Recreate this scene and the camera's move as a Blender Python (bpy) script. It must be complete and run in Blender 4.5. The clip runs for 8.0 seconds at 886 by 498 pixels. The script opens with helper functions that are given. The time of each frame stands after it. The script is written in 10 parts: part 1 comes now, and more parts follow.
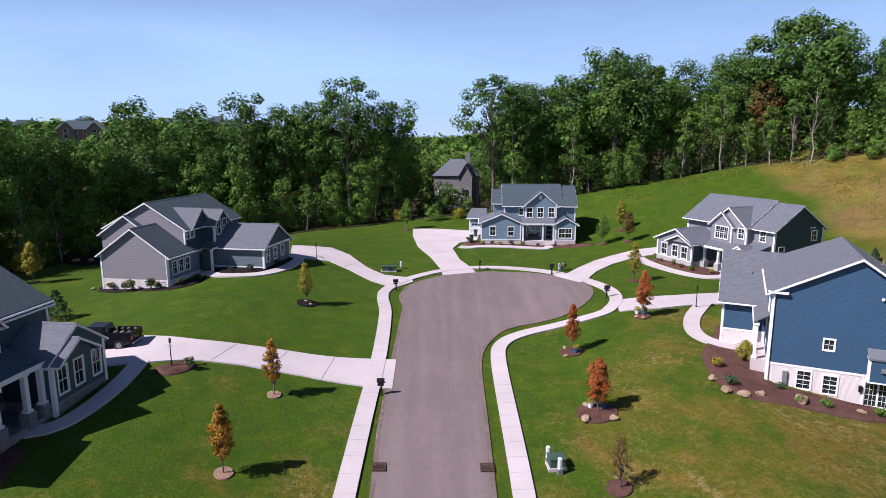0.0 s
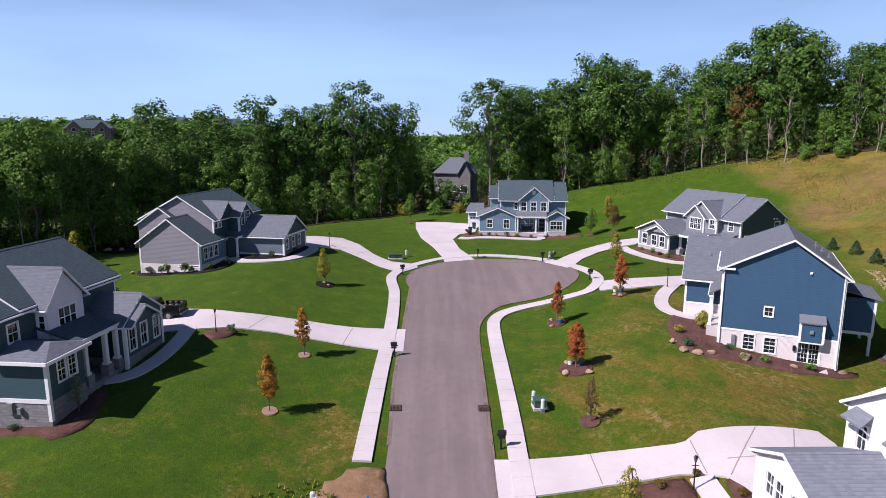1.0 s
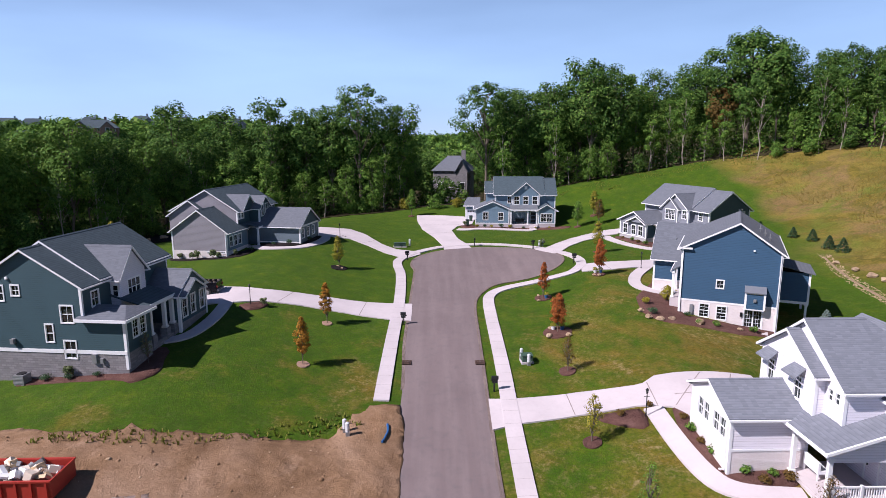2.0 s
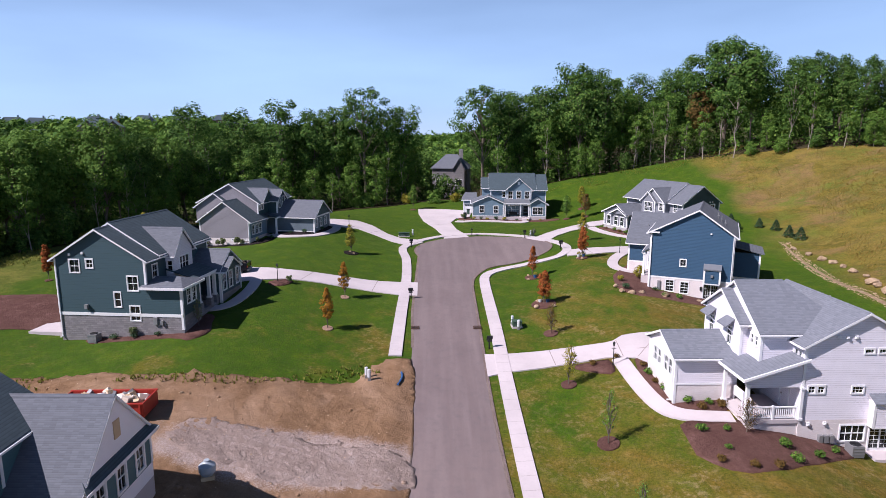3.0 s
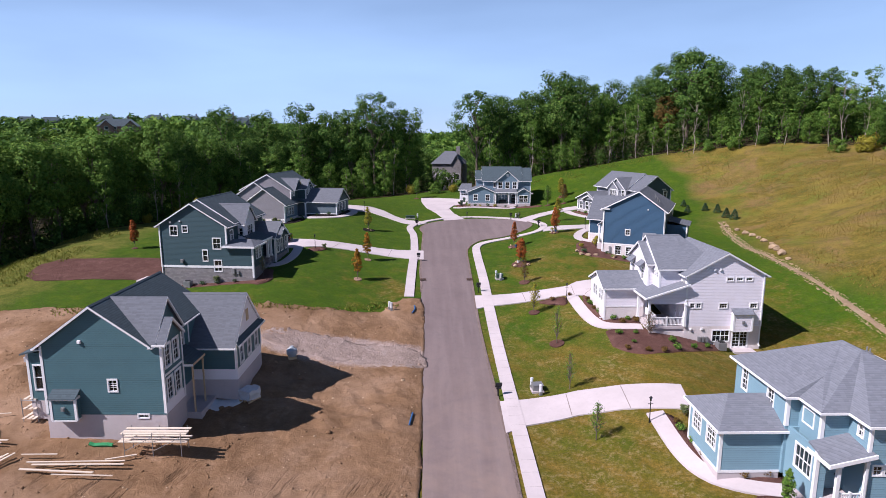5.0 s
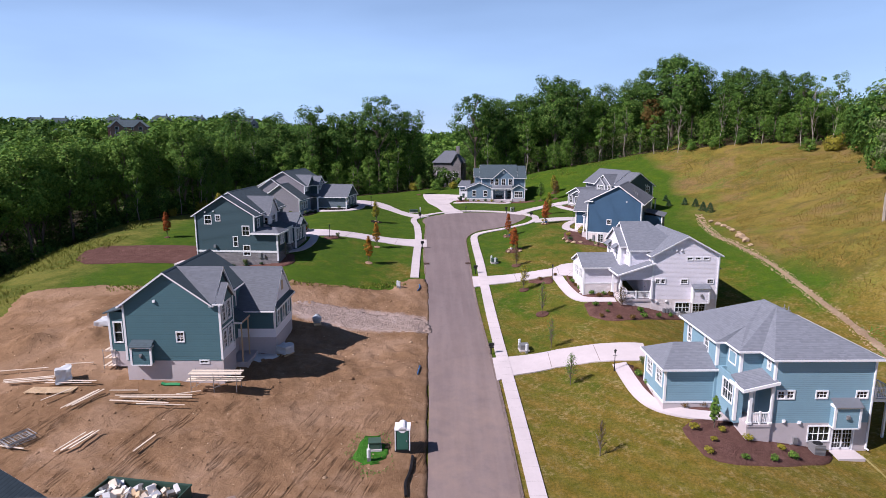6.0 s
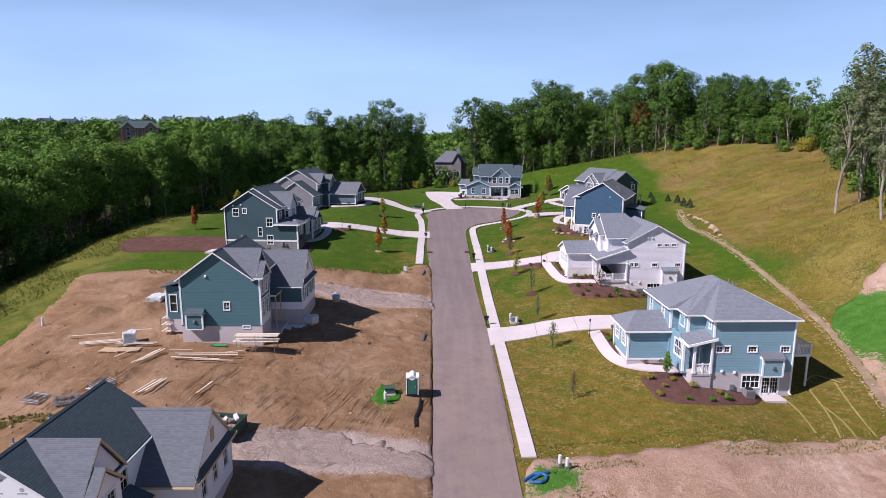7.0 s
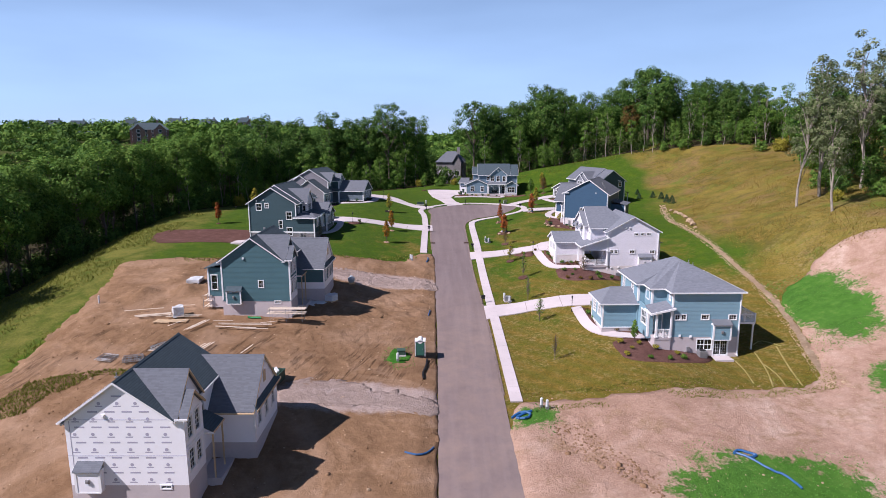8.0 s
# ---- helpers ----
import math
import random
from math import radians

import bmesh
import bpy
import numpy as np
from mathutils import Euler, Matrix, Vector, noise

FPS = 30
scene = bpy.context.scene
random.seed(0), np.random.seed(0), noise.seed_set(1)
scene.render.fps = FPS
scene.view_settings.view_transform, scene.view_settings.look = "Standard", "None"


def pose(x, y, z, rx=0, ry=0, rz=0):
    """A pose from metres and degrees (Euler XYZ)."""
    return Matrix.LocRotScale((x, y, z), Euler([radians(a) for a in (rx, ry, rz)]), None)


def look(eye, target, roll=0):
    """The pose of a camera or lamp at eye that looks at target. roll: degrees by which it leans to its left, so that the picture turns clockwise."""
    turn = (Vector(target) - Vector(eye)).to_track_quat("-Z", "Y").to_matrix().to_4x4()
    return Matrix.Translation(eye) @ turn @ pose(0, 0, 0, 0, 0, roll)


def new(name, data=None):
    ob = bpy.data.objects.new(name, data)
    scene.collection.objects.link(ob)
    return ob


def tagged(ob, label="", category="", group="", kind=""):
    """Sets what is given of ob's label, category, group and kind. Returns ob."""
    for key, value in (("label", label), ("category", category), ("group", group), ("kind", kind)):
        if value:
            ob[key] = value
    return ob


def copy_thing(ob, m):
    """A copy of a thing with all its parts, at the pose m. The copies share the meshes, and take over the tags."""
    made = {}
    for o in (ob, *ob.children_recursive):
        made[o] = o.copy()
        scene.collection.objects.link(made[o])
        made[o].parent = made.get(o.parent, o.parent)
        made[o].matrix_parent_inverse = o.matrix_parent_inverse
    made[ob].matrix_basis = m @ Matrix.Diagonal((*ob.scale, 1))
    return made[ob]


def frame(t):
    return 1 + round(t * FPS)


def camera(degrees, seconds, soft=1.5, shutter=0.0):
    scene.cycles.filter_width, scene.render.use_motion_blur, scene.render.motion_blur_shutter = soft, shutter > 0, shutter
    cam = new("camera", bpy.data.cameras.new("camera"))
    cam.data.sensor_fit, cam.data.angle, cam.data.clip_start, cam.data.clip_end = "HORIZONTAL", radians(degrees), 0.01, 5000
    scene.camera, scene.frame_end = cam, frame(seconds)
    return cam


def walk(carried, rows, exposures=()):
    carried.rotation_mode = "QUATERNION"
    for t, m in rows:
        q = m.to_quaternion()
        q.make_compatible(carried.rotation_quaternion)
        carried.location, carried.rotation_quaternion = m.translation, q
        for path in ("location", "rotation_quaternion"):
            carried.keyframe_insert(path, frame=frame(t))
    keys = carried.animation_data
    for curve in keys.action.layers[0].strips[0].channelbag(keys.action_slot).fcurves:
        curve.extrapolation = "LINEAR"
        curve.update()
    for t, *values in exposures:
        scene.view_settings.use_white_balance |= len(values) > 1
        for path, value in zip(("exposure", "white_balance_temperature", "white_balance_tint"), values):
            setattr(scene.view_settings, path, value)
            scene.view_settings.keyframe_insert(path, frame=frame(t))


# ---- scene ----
from mathutils.geometry import delaunay_2d_cdt as delaunay

cam = camera(72, 8.0, 0.75)
PATH = [
    (0, (0.60, -2.86, 23.30), (0.290, 46.335, 14.399), -0.07),
    (0.5, (0.39, -6.83, 23.40), (0.090, 42.363, 14.445), -0.03),
    (1, (0.17, -11.13, 23.46), (0.014, 38.052, 14.466), -0.00),
    (1.5, (-0.02, -15.65, 23.58), (-0.042, 33.521, 14.525), -0.05),
    (3, (-1.14, -30.04, 23.51), (-0.661, 19.118, 14.414), 0.05),
    (3.5, (-1.24, -35.17, 23.54), (-0.688, 13.978, 14.392), 0.07),
    (4, (-1.42, -40.37, 23.60), (-0.795, 8.774, 14.406), 0.04),
    (4.5, (-1.58, -45.74, 23.62), (-0.934, 3.402, 14.389), 0.03),
    (6, (-2.12, -62.12, 23.67), (-1.458, -12.978, 14.457), 0.00),
    (6.5, (-2.25, -67.67, 23.79), (-1.627, -18.533, 14.576), 0.01),
    (7, (-2.41, -73.32, 24.02), (-1.812, -24.181, 14.811), -0.00),
    (7.5, (-2.64, -79.08, 24.17), (-2.042, -29.931, 14.976), -0.06),
    (8, (-2.83, -84.79, 24.31), (-2.257, -35.644, 15.145), -0.10),
]
walk(cam, [(t, look(eye, target, roll)) for t, eye, target, roll in PATH], [(0, 0.49, 6000, 21), (8, 0.46, 6000, 21)])

# ---- light ----
SUN_AZ, SUN_EL = radians(203.0), radians(44.5)   # the way towards the sun, anticlockwise from +x
world = bpy.data.worlds.new("sky")
scene.world = world
world.use_nodes = True
wn = world.node_tree
sky = wn.nodes.new("ShaderNodeTexSky")
sky.sky_type, sky.sun_disc = "NISHITA", False
sky.sun_elevation, sky.sun_rotation = SUN_EL, radians(90) - SUN_AZ
sky.altitude, sky.air_density, sky.dust_density, sky.ozone_density = 300, 0.9, 0.05, 3.0
# haze that thickens towards the horizon, with thin streaks of high cloud
veil_at = wn.nodes.new("ShaderNodeTexCoord")
veil_map = wn.nodes.new("ShaderNodeMapping")
veil_map.inputs["Rotation"].default_value, veil_map.inputs["Scale"].default_value = (0.0, 0.35, 0.3), (1.0, 1.6, 5.0)
veil_noise = wn.nodes.new("ShaderNodeTexNoise")
veil_noise.inputs["Scale"].default_value, veil_noise.inputs["Detail"].default_value = 1.3, 5.0
veil_up = wn.nodes.new("ShaderNodeSeparateXYZ")
veil_haze = wn.nodes.new("ShaderNodeMapRange")
veil_haze.interpolation_type = "SMOOTHSTEP"
veil_streak = wn.nodes.new("ShaderNodeMapRange")
for n, values in ((veil_haze, (0.02, 0.40, 0.80, 0.0)), (veil_streak, (0.35, 0.72, 0.72, 1.25))):
    for k, v in enumerate(values):
        n.inputs[k + 1].default_value = v
veil_fac = wn.nodes.new("ShaderNodeMath")
veil_fac.operation, veil_fac.use_clamp = "MULTIPLY", True
veil = wn.nodes.new("ShaderNodeMixRGB")
veil.inputs["Color2"].default_value = (7.2, 10.75, 15.6, 1)
wn.links.new(veil_at.outputs["Generated"], veil_map.inputs["Vector"])
wn.links.new(veil_at.outputs["Generated"], veil_up.inputs[0])
wn.links.new(veil_up.outputs["Z"], veil_haze.inputs[0])
wn.links.new(veil_map.outputs["Vector"], veil_noise.inputs["Vector"])
wn.links.new(veil_noise.outputs["Fac"], veil_streak.inputs[0])
wn.links.new(veil_haze.outputs[0], veil_fac.inputs[0])
wn.links.new(veil_streak.outputs[0], veil_fac.inputs[1])
wn.links.new(veil_fac.outputs[0], veil.inputs["Fac"])
wn.links.new(sky.outputs["Color"], veil.inputs["Color1"])
wn.links.new(veil.outputs["Color"], wn.nodes["Background"].inputs["Color"])
wn.nodes["Background"].inputs["Strength"].default_value = 0.054
sun = new("sun", bpy.data.lights.new("sun", "SUN"))
sun.data.energy, sun.data.angle, sun.data.color = 5.0, radians(0.55), (1.0, 0.932, 0.862)
sun.matrix_world = look((0, 0, 90), Vector((0, 0, 90)) - Vector((math.cos(SUN_AZ) * math.cos(SUN_EL), math.sin(SUN_AZ) * math.cos(SUN_EL), math.sin(SUN_EL))))


# ---- materials ----
def nodes_of(name, rough=0.8, metal=0.0):
    m = bpy.data.materials.new(name)
    m.use_nodes = True
    t = m.node_tree
    b = t.nodes["Principled BSDF"]
    b.inputs["Roughness"].default_value, b.inputs["Metallic"].default_value = rough, metal
    return m, t, b


def node(t, kind, links=(), **values):
    n = t.nodes.new("ShaderNode" + kind)
    for k, v in values.items():
        if k in ("operation", "blend_type", "data_type", "wave_type", "bands_direction", "feature", "wave_profile", "noise_dimensions", "offset", "offset_frequency", "squash"):
            set_kind(n, k, v)
        else:
            n.inputs[k].default_value = v
    for sock, src in links:
        t.links.new(src, n.inputs[sock])
    return n


def set_kind(n, k, v):
    if k == "operation":
        n.operation = v
    elif k == "blend_type":
        n.blend_type = v
    elif k == "data_type":
        n.data_type = v
    elif k == "wave_type":
        n.wave_type = v
    elif k == "bands_direction":
        n.bands_direction = v
    elif k == "feature":
        n.feature = v
    elif k == "wave_profile":
        n.wave_profile = v
    elif k == "noise_dimensions":
        n.noise_dimensions = v
    elif k == "offset":
        n.offset = v


def ramp(t, src, stops):
    n = t.nodes.new("ShaderNodeValToRGB")
    el = n.color_ramp.elements
    while len(el) < len(stops):
        el.new(0.5)
    for e, (p, c) in zip(el, stops):
        e.position = p
        e.color = (*c, 1) if len(c) == 3 else c
    t.links.new(src, n.inputs["Fac"])
    return n.outputs["Color"]


def grey(v):
    return (v, v, v)


def where(t):
    return t.nodes.new("ShaderNodeNewGeometry").outputs["Position"]


def spot(t, at, scale, detail=4.0, rough=0.6, distort=0.0):
    return node(t, "TexNoise", [("Vector", at)], Scale=scale, Detail=detail, Roughness=rough, Distortion=distort).outputs["Fac"]


def blend(t, fac, a, b, kind="MIX"):
    n = t.nodes.new("ShaderNodeMix")
    n.data_type, n.blend_type = "RGBA", kind
    for sock, v in ((0, fac), (6, a), (7, b)):
        if hasattr(v, "is_output"):
            t.links.new(v, n.inputs[sock])
        elif sock == 0:
            n.inputs[0].default_value = v
        else:
            n.inputs[sock].default_value = (*v, 1)
    return n.outputs[2]


def calc(t, op, a, b=0.0):
    n = t.nodes.new("ShaderNodeMath")
    n.operation = op
    for i, v in enumerate((a, b)):
        if hasattr(v, "is_output"):
            t.links.new(v, n.inputs[i])
        else:
            n.inputs[i].default_value = v
    return n.outputs[0]


def relief(t, b, height, strength=0.3, distance=0.02):
    n = node(t, "Bump", [("Height", height)], Strength=strength, Distance=distance)
    t.links.new(n.outputs["Normal"], b.inputs["Normal"])


def plain(name, colour, rough=0.6, metal=0.0, vary=0.12, scale=3.0):
    m, t, b = nodes_of(name, rough, metal)
    at = where(t)
    f = spot(t, at, scale, 5)
    g = spot(t, at, scale * 9, 3)
    c = blend(t, f, tuple(x * (1 - vary) for x in colour), tuple(min(1, x * (1 + vary)) for x in colour))
    c = blend(t, calc(t, "MULTIPLY", g, 0.25), c, tuple(x * 0.75 for x in colour))
    t.links.new(c, b.inputs["Base Color"])
    relief(t, b, g, 0.15, 0.01)
    return m


def siding(name, colour, course=0.16):
    """Horizontal lap boards: a saw-tooth profile up the wall."""
    m, t, b = nodes_of(name, 0.62)
    at = where(t)
    xyz = node(t, "SeparateXYZ", [("Vector", at)])
    saw = calc(t, "FRACT", calc(t, "DIVIDE", xyz.outputs["Z"], course))
    # the lowest tenth of each board is drawn darker
    gap = ramp(t, saw, [(0.0, grey(0.45)), (0.10, grey(1)), (1.0, grey(0.92))])
    board = node(t, "CombineXYZ", [("Z", calc(t, "FLOOR", calc(t, "DIVIDE", xyz.outputs["Z"], course)))])
    tone = node(t, "TexWhiteNoise", [("Vector", board.outputs[0])]).outputs["Value"]
    f = spot(t, at, 0.7, 4)
    c = blend(t, f, tuple(x * 0.9 for x in colour), tuple(min(1, x * 1.1) for x in colour))
    c = blend(t, calc(t, "MULTIPLY", tone, 0.12), c, tuple(x * 0.8 for x in colour))
    c = blend(t, 1.0, c, gap, "MULTIPLY")
    t.links.new(c, b.inputs["Base Color"])
    relief(t, b, calc(t, "SUBTRACT", 1.0, saw), 0.6, 0.02)
    return m


def masonry(name, colours, mortar, size, rough=0.9, depth=0.02):
    """Laid courses of brick or cut stone on upright walls."""
    m, t, b = nodes_of(name, rough)
    at = t.nodes.new("ShaderNodeTexCoord").outputs["Object"]
    xyz = node(t, "SeparateXYZ", [("Vector", at)])
    flat = node(t, "CombineXYZ", [("X", calc(t, "ADD", xyz.outputs["X"], xyz.outputs["Y"])), ("Y", xyz.outputs["Z"])])
    br = t.nodes.new("ShaderNodeTexBrick")
    t.links.new(flat.outputs[0], br.inputs["Vector"])
    for k, v in (("Scale", 1.0), ("Mortar Size", 0.012), ("Mortar Smooth", 0.2), ("Brick Width", size[0]), ("Row Height", size[1])):
        br.inputs[k].default_value = v
    br.inputs["Color1"].default_value, br.inputs["Color2"].default_value, br.inputs["Mortar"].default_value = (*colours[0], 1), (*colours[1], 1), (*mortar, 1)
    f = spot(t, at, 1.2, 5)
    g = spot(t, at, 14, 4)
    c = blend(t, calc(t, "MULTIPLY", f, 0.5), br.outputs["Color"], colours[2])
    c = blend(t, calc(t, "MULTIPLY", g, 0.35), c, tuple(x * 0.6 for x in colours[0]))
    t.links.new(c, b.inputs["Base Color"])
    relief(t, b, calc(t, "ADD", calc(t, "MULTIPLY", br.outputs["Fac"], -1.0), calc(t, "MULTIPLY", g, 0.6)), 0.7, depth)
    return m


def shingles(name, colour, course=0.14, deep=0.62):
    """Asphalt shingle courses, counted by height, with random tabs."""
    m, t, b = nodes_of(name, 0.92)
    at = t.nodes.new("ShaderNodeTexCoord").outputs["Object"]
    xyz = node(t, "SeparateXYZ", [("Vector", at)])
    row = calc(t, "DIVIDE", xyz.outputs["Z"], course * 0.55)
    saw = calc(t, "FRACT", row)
    cell = node(t, "CombineXYZ", [("X", calc(t, "FLOOR", calc(t, "MULTIPLY", xyz.outputs["X"], 3.1))), ("Y", calc(t, "FLOOR", calc(t, "MULTIPLY", xyz.outputs["Y"], 3.1))), ("Z", calc(t, "FLOOR", row))])
    tone = node(t, "TexWhiteNoise", [("Vector", cell.outputs[0])]).outputs["Value"]
    c = ramp(t, tone, [(0.0, tuple(x * 0.86 for x in colour)), (0.5, colour), (1.0, tuple(x * 1.15 for x in colour))])
    f = spot(t, at, 0.45, 4)
    c = blend(t, calc(t, "MULTIPLY", f, 0.5), c, tuple(x * 1.15 for x in colour))
    # shade line at each course's lower edge, put into the colour
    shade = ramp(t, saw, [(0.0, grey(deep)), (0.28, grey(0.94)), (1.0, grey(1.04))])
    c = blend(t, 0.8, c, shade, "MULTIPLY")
    t.links.new(c, b.inputs["Base Color"])
    relief(t, b, calc(t, "ADD", calc(t, "SUBTRACT", 1.0, saw), tone), 0.4, 0.015)
    return m


def lawn_material():
    """Mown lawn, patchy, turning to dry meadow on the hillside and to rough grass at the wood's edge."""
    m, t, b = nodes_of("lawn", 0.95)
    b.inputs["Specular IOR Level"].default_value = 0.15
    at = where(t)
    xyz = node(t, "SeparateXYZ", [("Vector", at)])
    x, y = xyz.outputs["X"], xyz.outputs["Y"]
    big, mid, fine = spot(t, at, 0.045, 5, 0.6), spot(t, at, 0.32, 6, 0.65), spot(t, at, 5.0, 6, 0.75)
    speck = spot(t, at, 16.0, 4, 0.8)
    green = ramp(t, spot(t, at, 0.5, 7, 0.72), [(0.28, (0.024, 0.066, 0.002)), (0.5, (0.046, 0.100, 0.002)), (0.72, (0.098, 0.136, 0.004))])
    olive = ramp(t, spot(t, at, 0.7, 7, 0.75), [(0.28, (0.090, 0.068, 0.007)), (0.46, (0.170, 0.108, 0.014)), (0.60, (0.225, 0.138, 0.028)), (0.76, (0.33, 0.22, 0.085))])
    # lots near the building site are thinner and more olive than those round the turning circle
    patchy = calc(t, "ADD", calc(t, "MULTIPLY", calc(t, "SUBTRACT", spot(t, at, 0.10, 4, 0.6, 0.8), 0.5), 3.2), calc(t, "MULTIPLY", calc(t, "SUBTRACT", spot(t, at, 0.55, 5, 0.7), 0.5), 1.5))
    wear = calc(t, "ADD", calc(t, "ADD", calc(t, "MULTIPLY", calc(t, "SUBTRACT", 26.0, y), 0.018), calc(t, "MULTIPLY", x, 0.017)), calc(t, "ADD", patchy, 0.26))
    wear = calc(t, "SUBTRACT", wear, calc(t, "MULTIPLY", calc(t, "MAXIMUM", calc(t, "SUBTRACT", y, 52.0), 0.0), 0.022))
    # back gardens under the hill are green again
    wear = calc(t, "SUBTRACT", wear, calc(t, "MULTIPLY", calc(t, "MULTIPLY", calc(t, "MAXIMUM", calc(t, "SUBTRACT", x, 25.0), 0.0), 0.05), ramp(t, calc(t, "MULTIPLY", y, 0.05), [(0.0, grey(0)), (1.0, grey(1))])))
    g = blend(t, ramp(t, wear, [(0.10, grey(0.0)), (0.95, grey(0.92))]), green, olive)
    stripes = node(t, "TexWave", [("Vector", at)], Scale=0.19, Distortion=1.2, Detail=1.0, wave_type="BANDS", bands_direction="DIAGONAL").outputs["Fac"]
    g = blend(t, calc(t, "MULTIPLY", stripes, 0.30), g, (0.044, 0.104, 0.003))
    dry = ramp(t, mid, [(0.28, (0.050, 0.050, 0.006)), (0.42, (0.175, 0.118, 0.020)), (0.50, (0.090, 0.074, 0.010)), (0.62, (0.235, 0.145, 0.036)), (0.74, (0.34, 0.235, 0.085))])
    dry = blend(t, ramp(t, spot(t, at, 0.09, 5, 0.7, 1.0), [(0.46, grey(0)), (0.58, grey(0.85))]), dry, (0.215, 0.122, 0.062))
    dry = blend(t, ramp(t, spot(t, at, 0.055, 6, 0.75, 1.6), [(0.50, grey(0)), (0.62, grey(0.85))]), dry, (0.215, 0.150, 0.032))
    dry = blend(t, ramp(t, spot(t, at, 0.21, 6, 0.75, 0.7), [(0.50, grey(0)), (0.64, grey(0.8))]), dry, (0.105, 0.078, 0.022))
    dry = blend(t, ramp(t, spot(t, at, 0.16, 4, 0.7), [(0.50, grey(0)), (0.66, grey(0.8))]), dry, (0.095, 0.125, 0.014))
    flow = node(t, "CombineXYZ", [("X", calc(t, "MULTIPLY", x, 0.045)), ("Y", calc(t, "MULTIPLY", calc(t, "ADD", y, calc(t, "MULTIPLY", x, 0.5)), 0.09))])
    dry = blend(t, ramp(t, spot(t, flow.outputs[0], 1.0, 6, 0.65, 1.2), [(0.44, grey(0)), (0.68, grey(0.5))]), dry, (0.290, 0.195, 0.042))
    dry = blend(t, ramp(t, spot(t, flow.outputs[0], 2.3, 6, 0.7, 1.0), [(0.30, grey(0.4)), (0.48, grey(0))]), dry, (0.120, 0.088, 0.022))
    dry = blend(t, 1.0, dry, (1.05, 1.10, 1.02), "MULTIPLY")
    # the meadow begins along a line that climbs the hill
    edge = calc(t, "SUBTRACT", calc(t, "ADD", x, calc(t, "MULTIPLY", calc(t, "MAXIMUM", calc(t, "SUBTRACT", y, 40.0), 0.0), -0.17)), 45.5)
    edge = calc(t, "ADD", edge, calc(t, "MULTIPLY", calc(t, "SUBTRACT", big, 0.5), 16.0))
    meadow = ramp(t, calc(t, "MULTIPLY", edge, 0.25), [(0.0, grey(0)), (1.0, grey(1))])
    c = blend(t, meadow, g, dry)
    rough_edge = calc(t, "ADD", calc(t, "MULTIPLY", calc(t, "SUBTRACT", -50.0, x), 0.3), calc(t, "MULTIPLY", calc(t, "SUBTRACT", mid, 0.5), 3.0))
    c = blend(t, ramp(t, rough_edge, [(0.0, grey(0)), (1.0, grey(0.9))]), c, blend(t, ramp(t, spot(t, at, 0.35, 6, 0.75), [(0.40, grey(0)), (0.60, grey(1))]), (0.085, 0.108, 0.013), (0.190, 0.175, 0.036)))
    far = calc(t, "MAXIMUM", calc(t, "MULTIPLY", calc(t, "SUBTRACT", -85.0, x), 0.05), calc(t, "MULTIPLY", calc(t, "SUBTRACT", y, 118.0), 0.05))
    c = blend(t, ramp(t, far, [(0.0, grey(0)), (1.0, grey(0.92))]), c, (0.055, 0.075, 0.018))
    c = blend(t, ramp(t, fine, [(0.36, grey(0.62)), (0.58, grey(0))]), c, (0.030, 0.040, 0.005))
    # bare and straw-coloured flecks, thickest on the thin lots
    thin = calc(t, "MULTIPLY", ramp(t, wear, [(0.2, grey(0.15)), (0.9, grey(1.0))]), ramp(t, spot(t, at, 0.22, 4, 0.6), [(0.42, grey(0.15)), (0.62, grey(1.0))]))
    c = blend(t, calc(t, "MULTIPLY", thin, ramp(t, spot(t, at, 2.2, 6, 0.8), [(0.50, grey(0)), (0.64, grey(0.85))])), c, (0.30, 0.225, 0.11))
    c = blend(t, calc(t, "MULTIPLY", thin, ramp(t, spot(t, at, 1.1, 6, 0.8), [(0.32, grey(0.8)), (0.46, grey(0))])), c, (0.050, 0.060, 0.007))
    c = blend(t, ramp(t, speck, [(0.54, grey(0)), (0.74, grey(0.35))]), c, (0.20, 0.19, 0.07))
    t.links.new(c, b.inputs["Base Color"])
    relief(t, b, calc(t, "ADD", fine, calc(t, "MULTIPLY", speck, 0.6)), 0.9, 0.08)
    return m


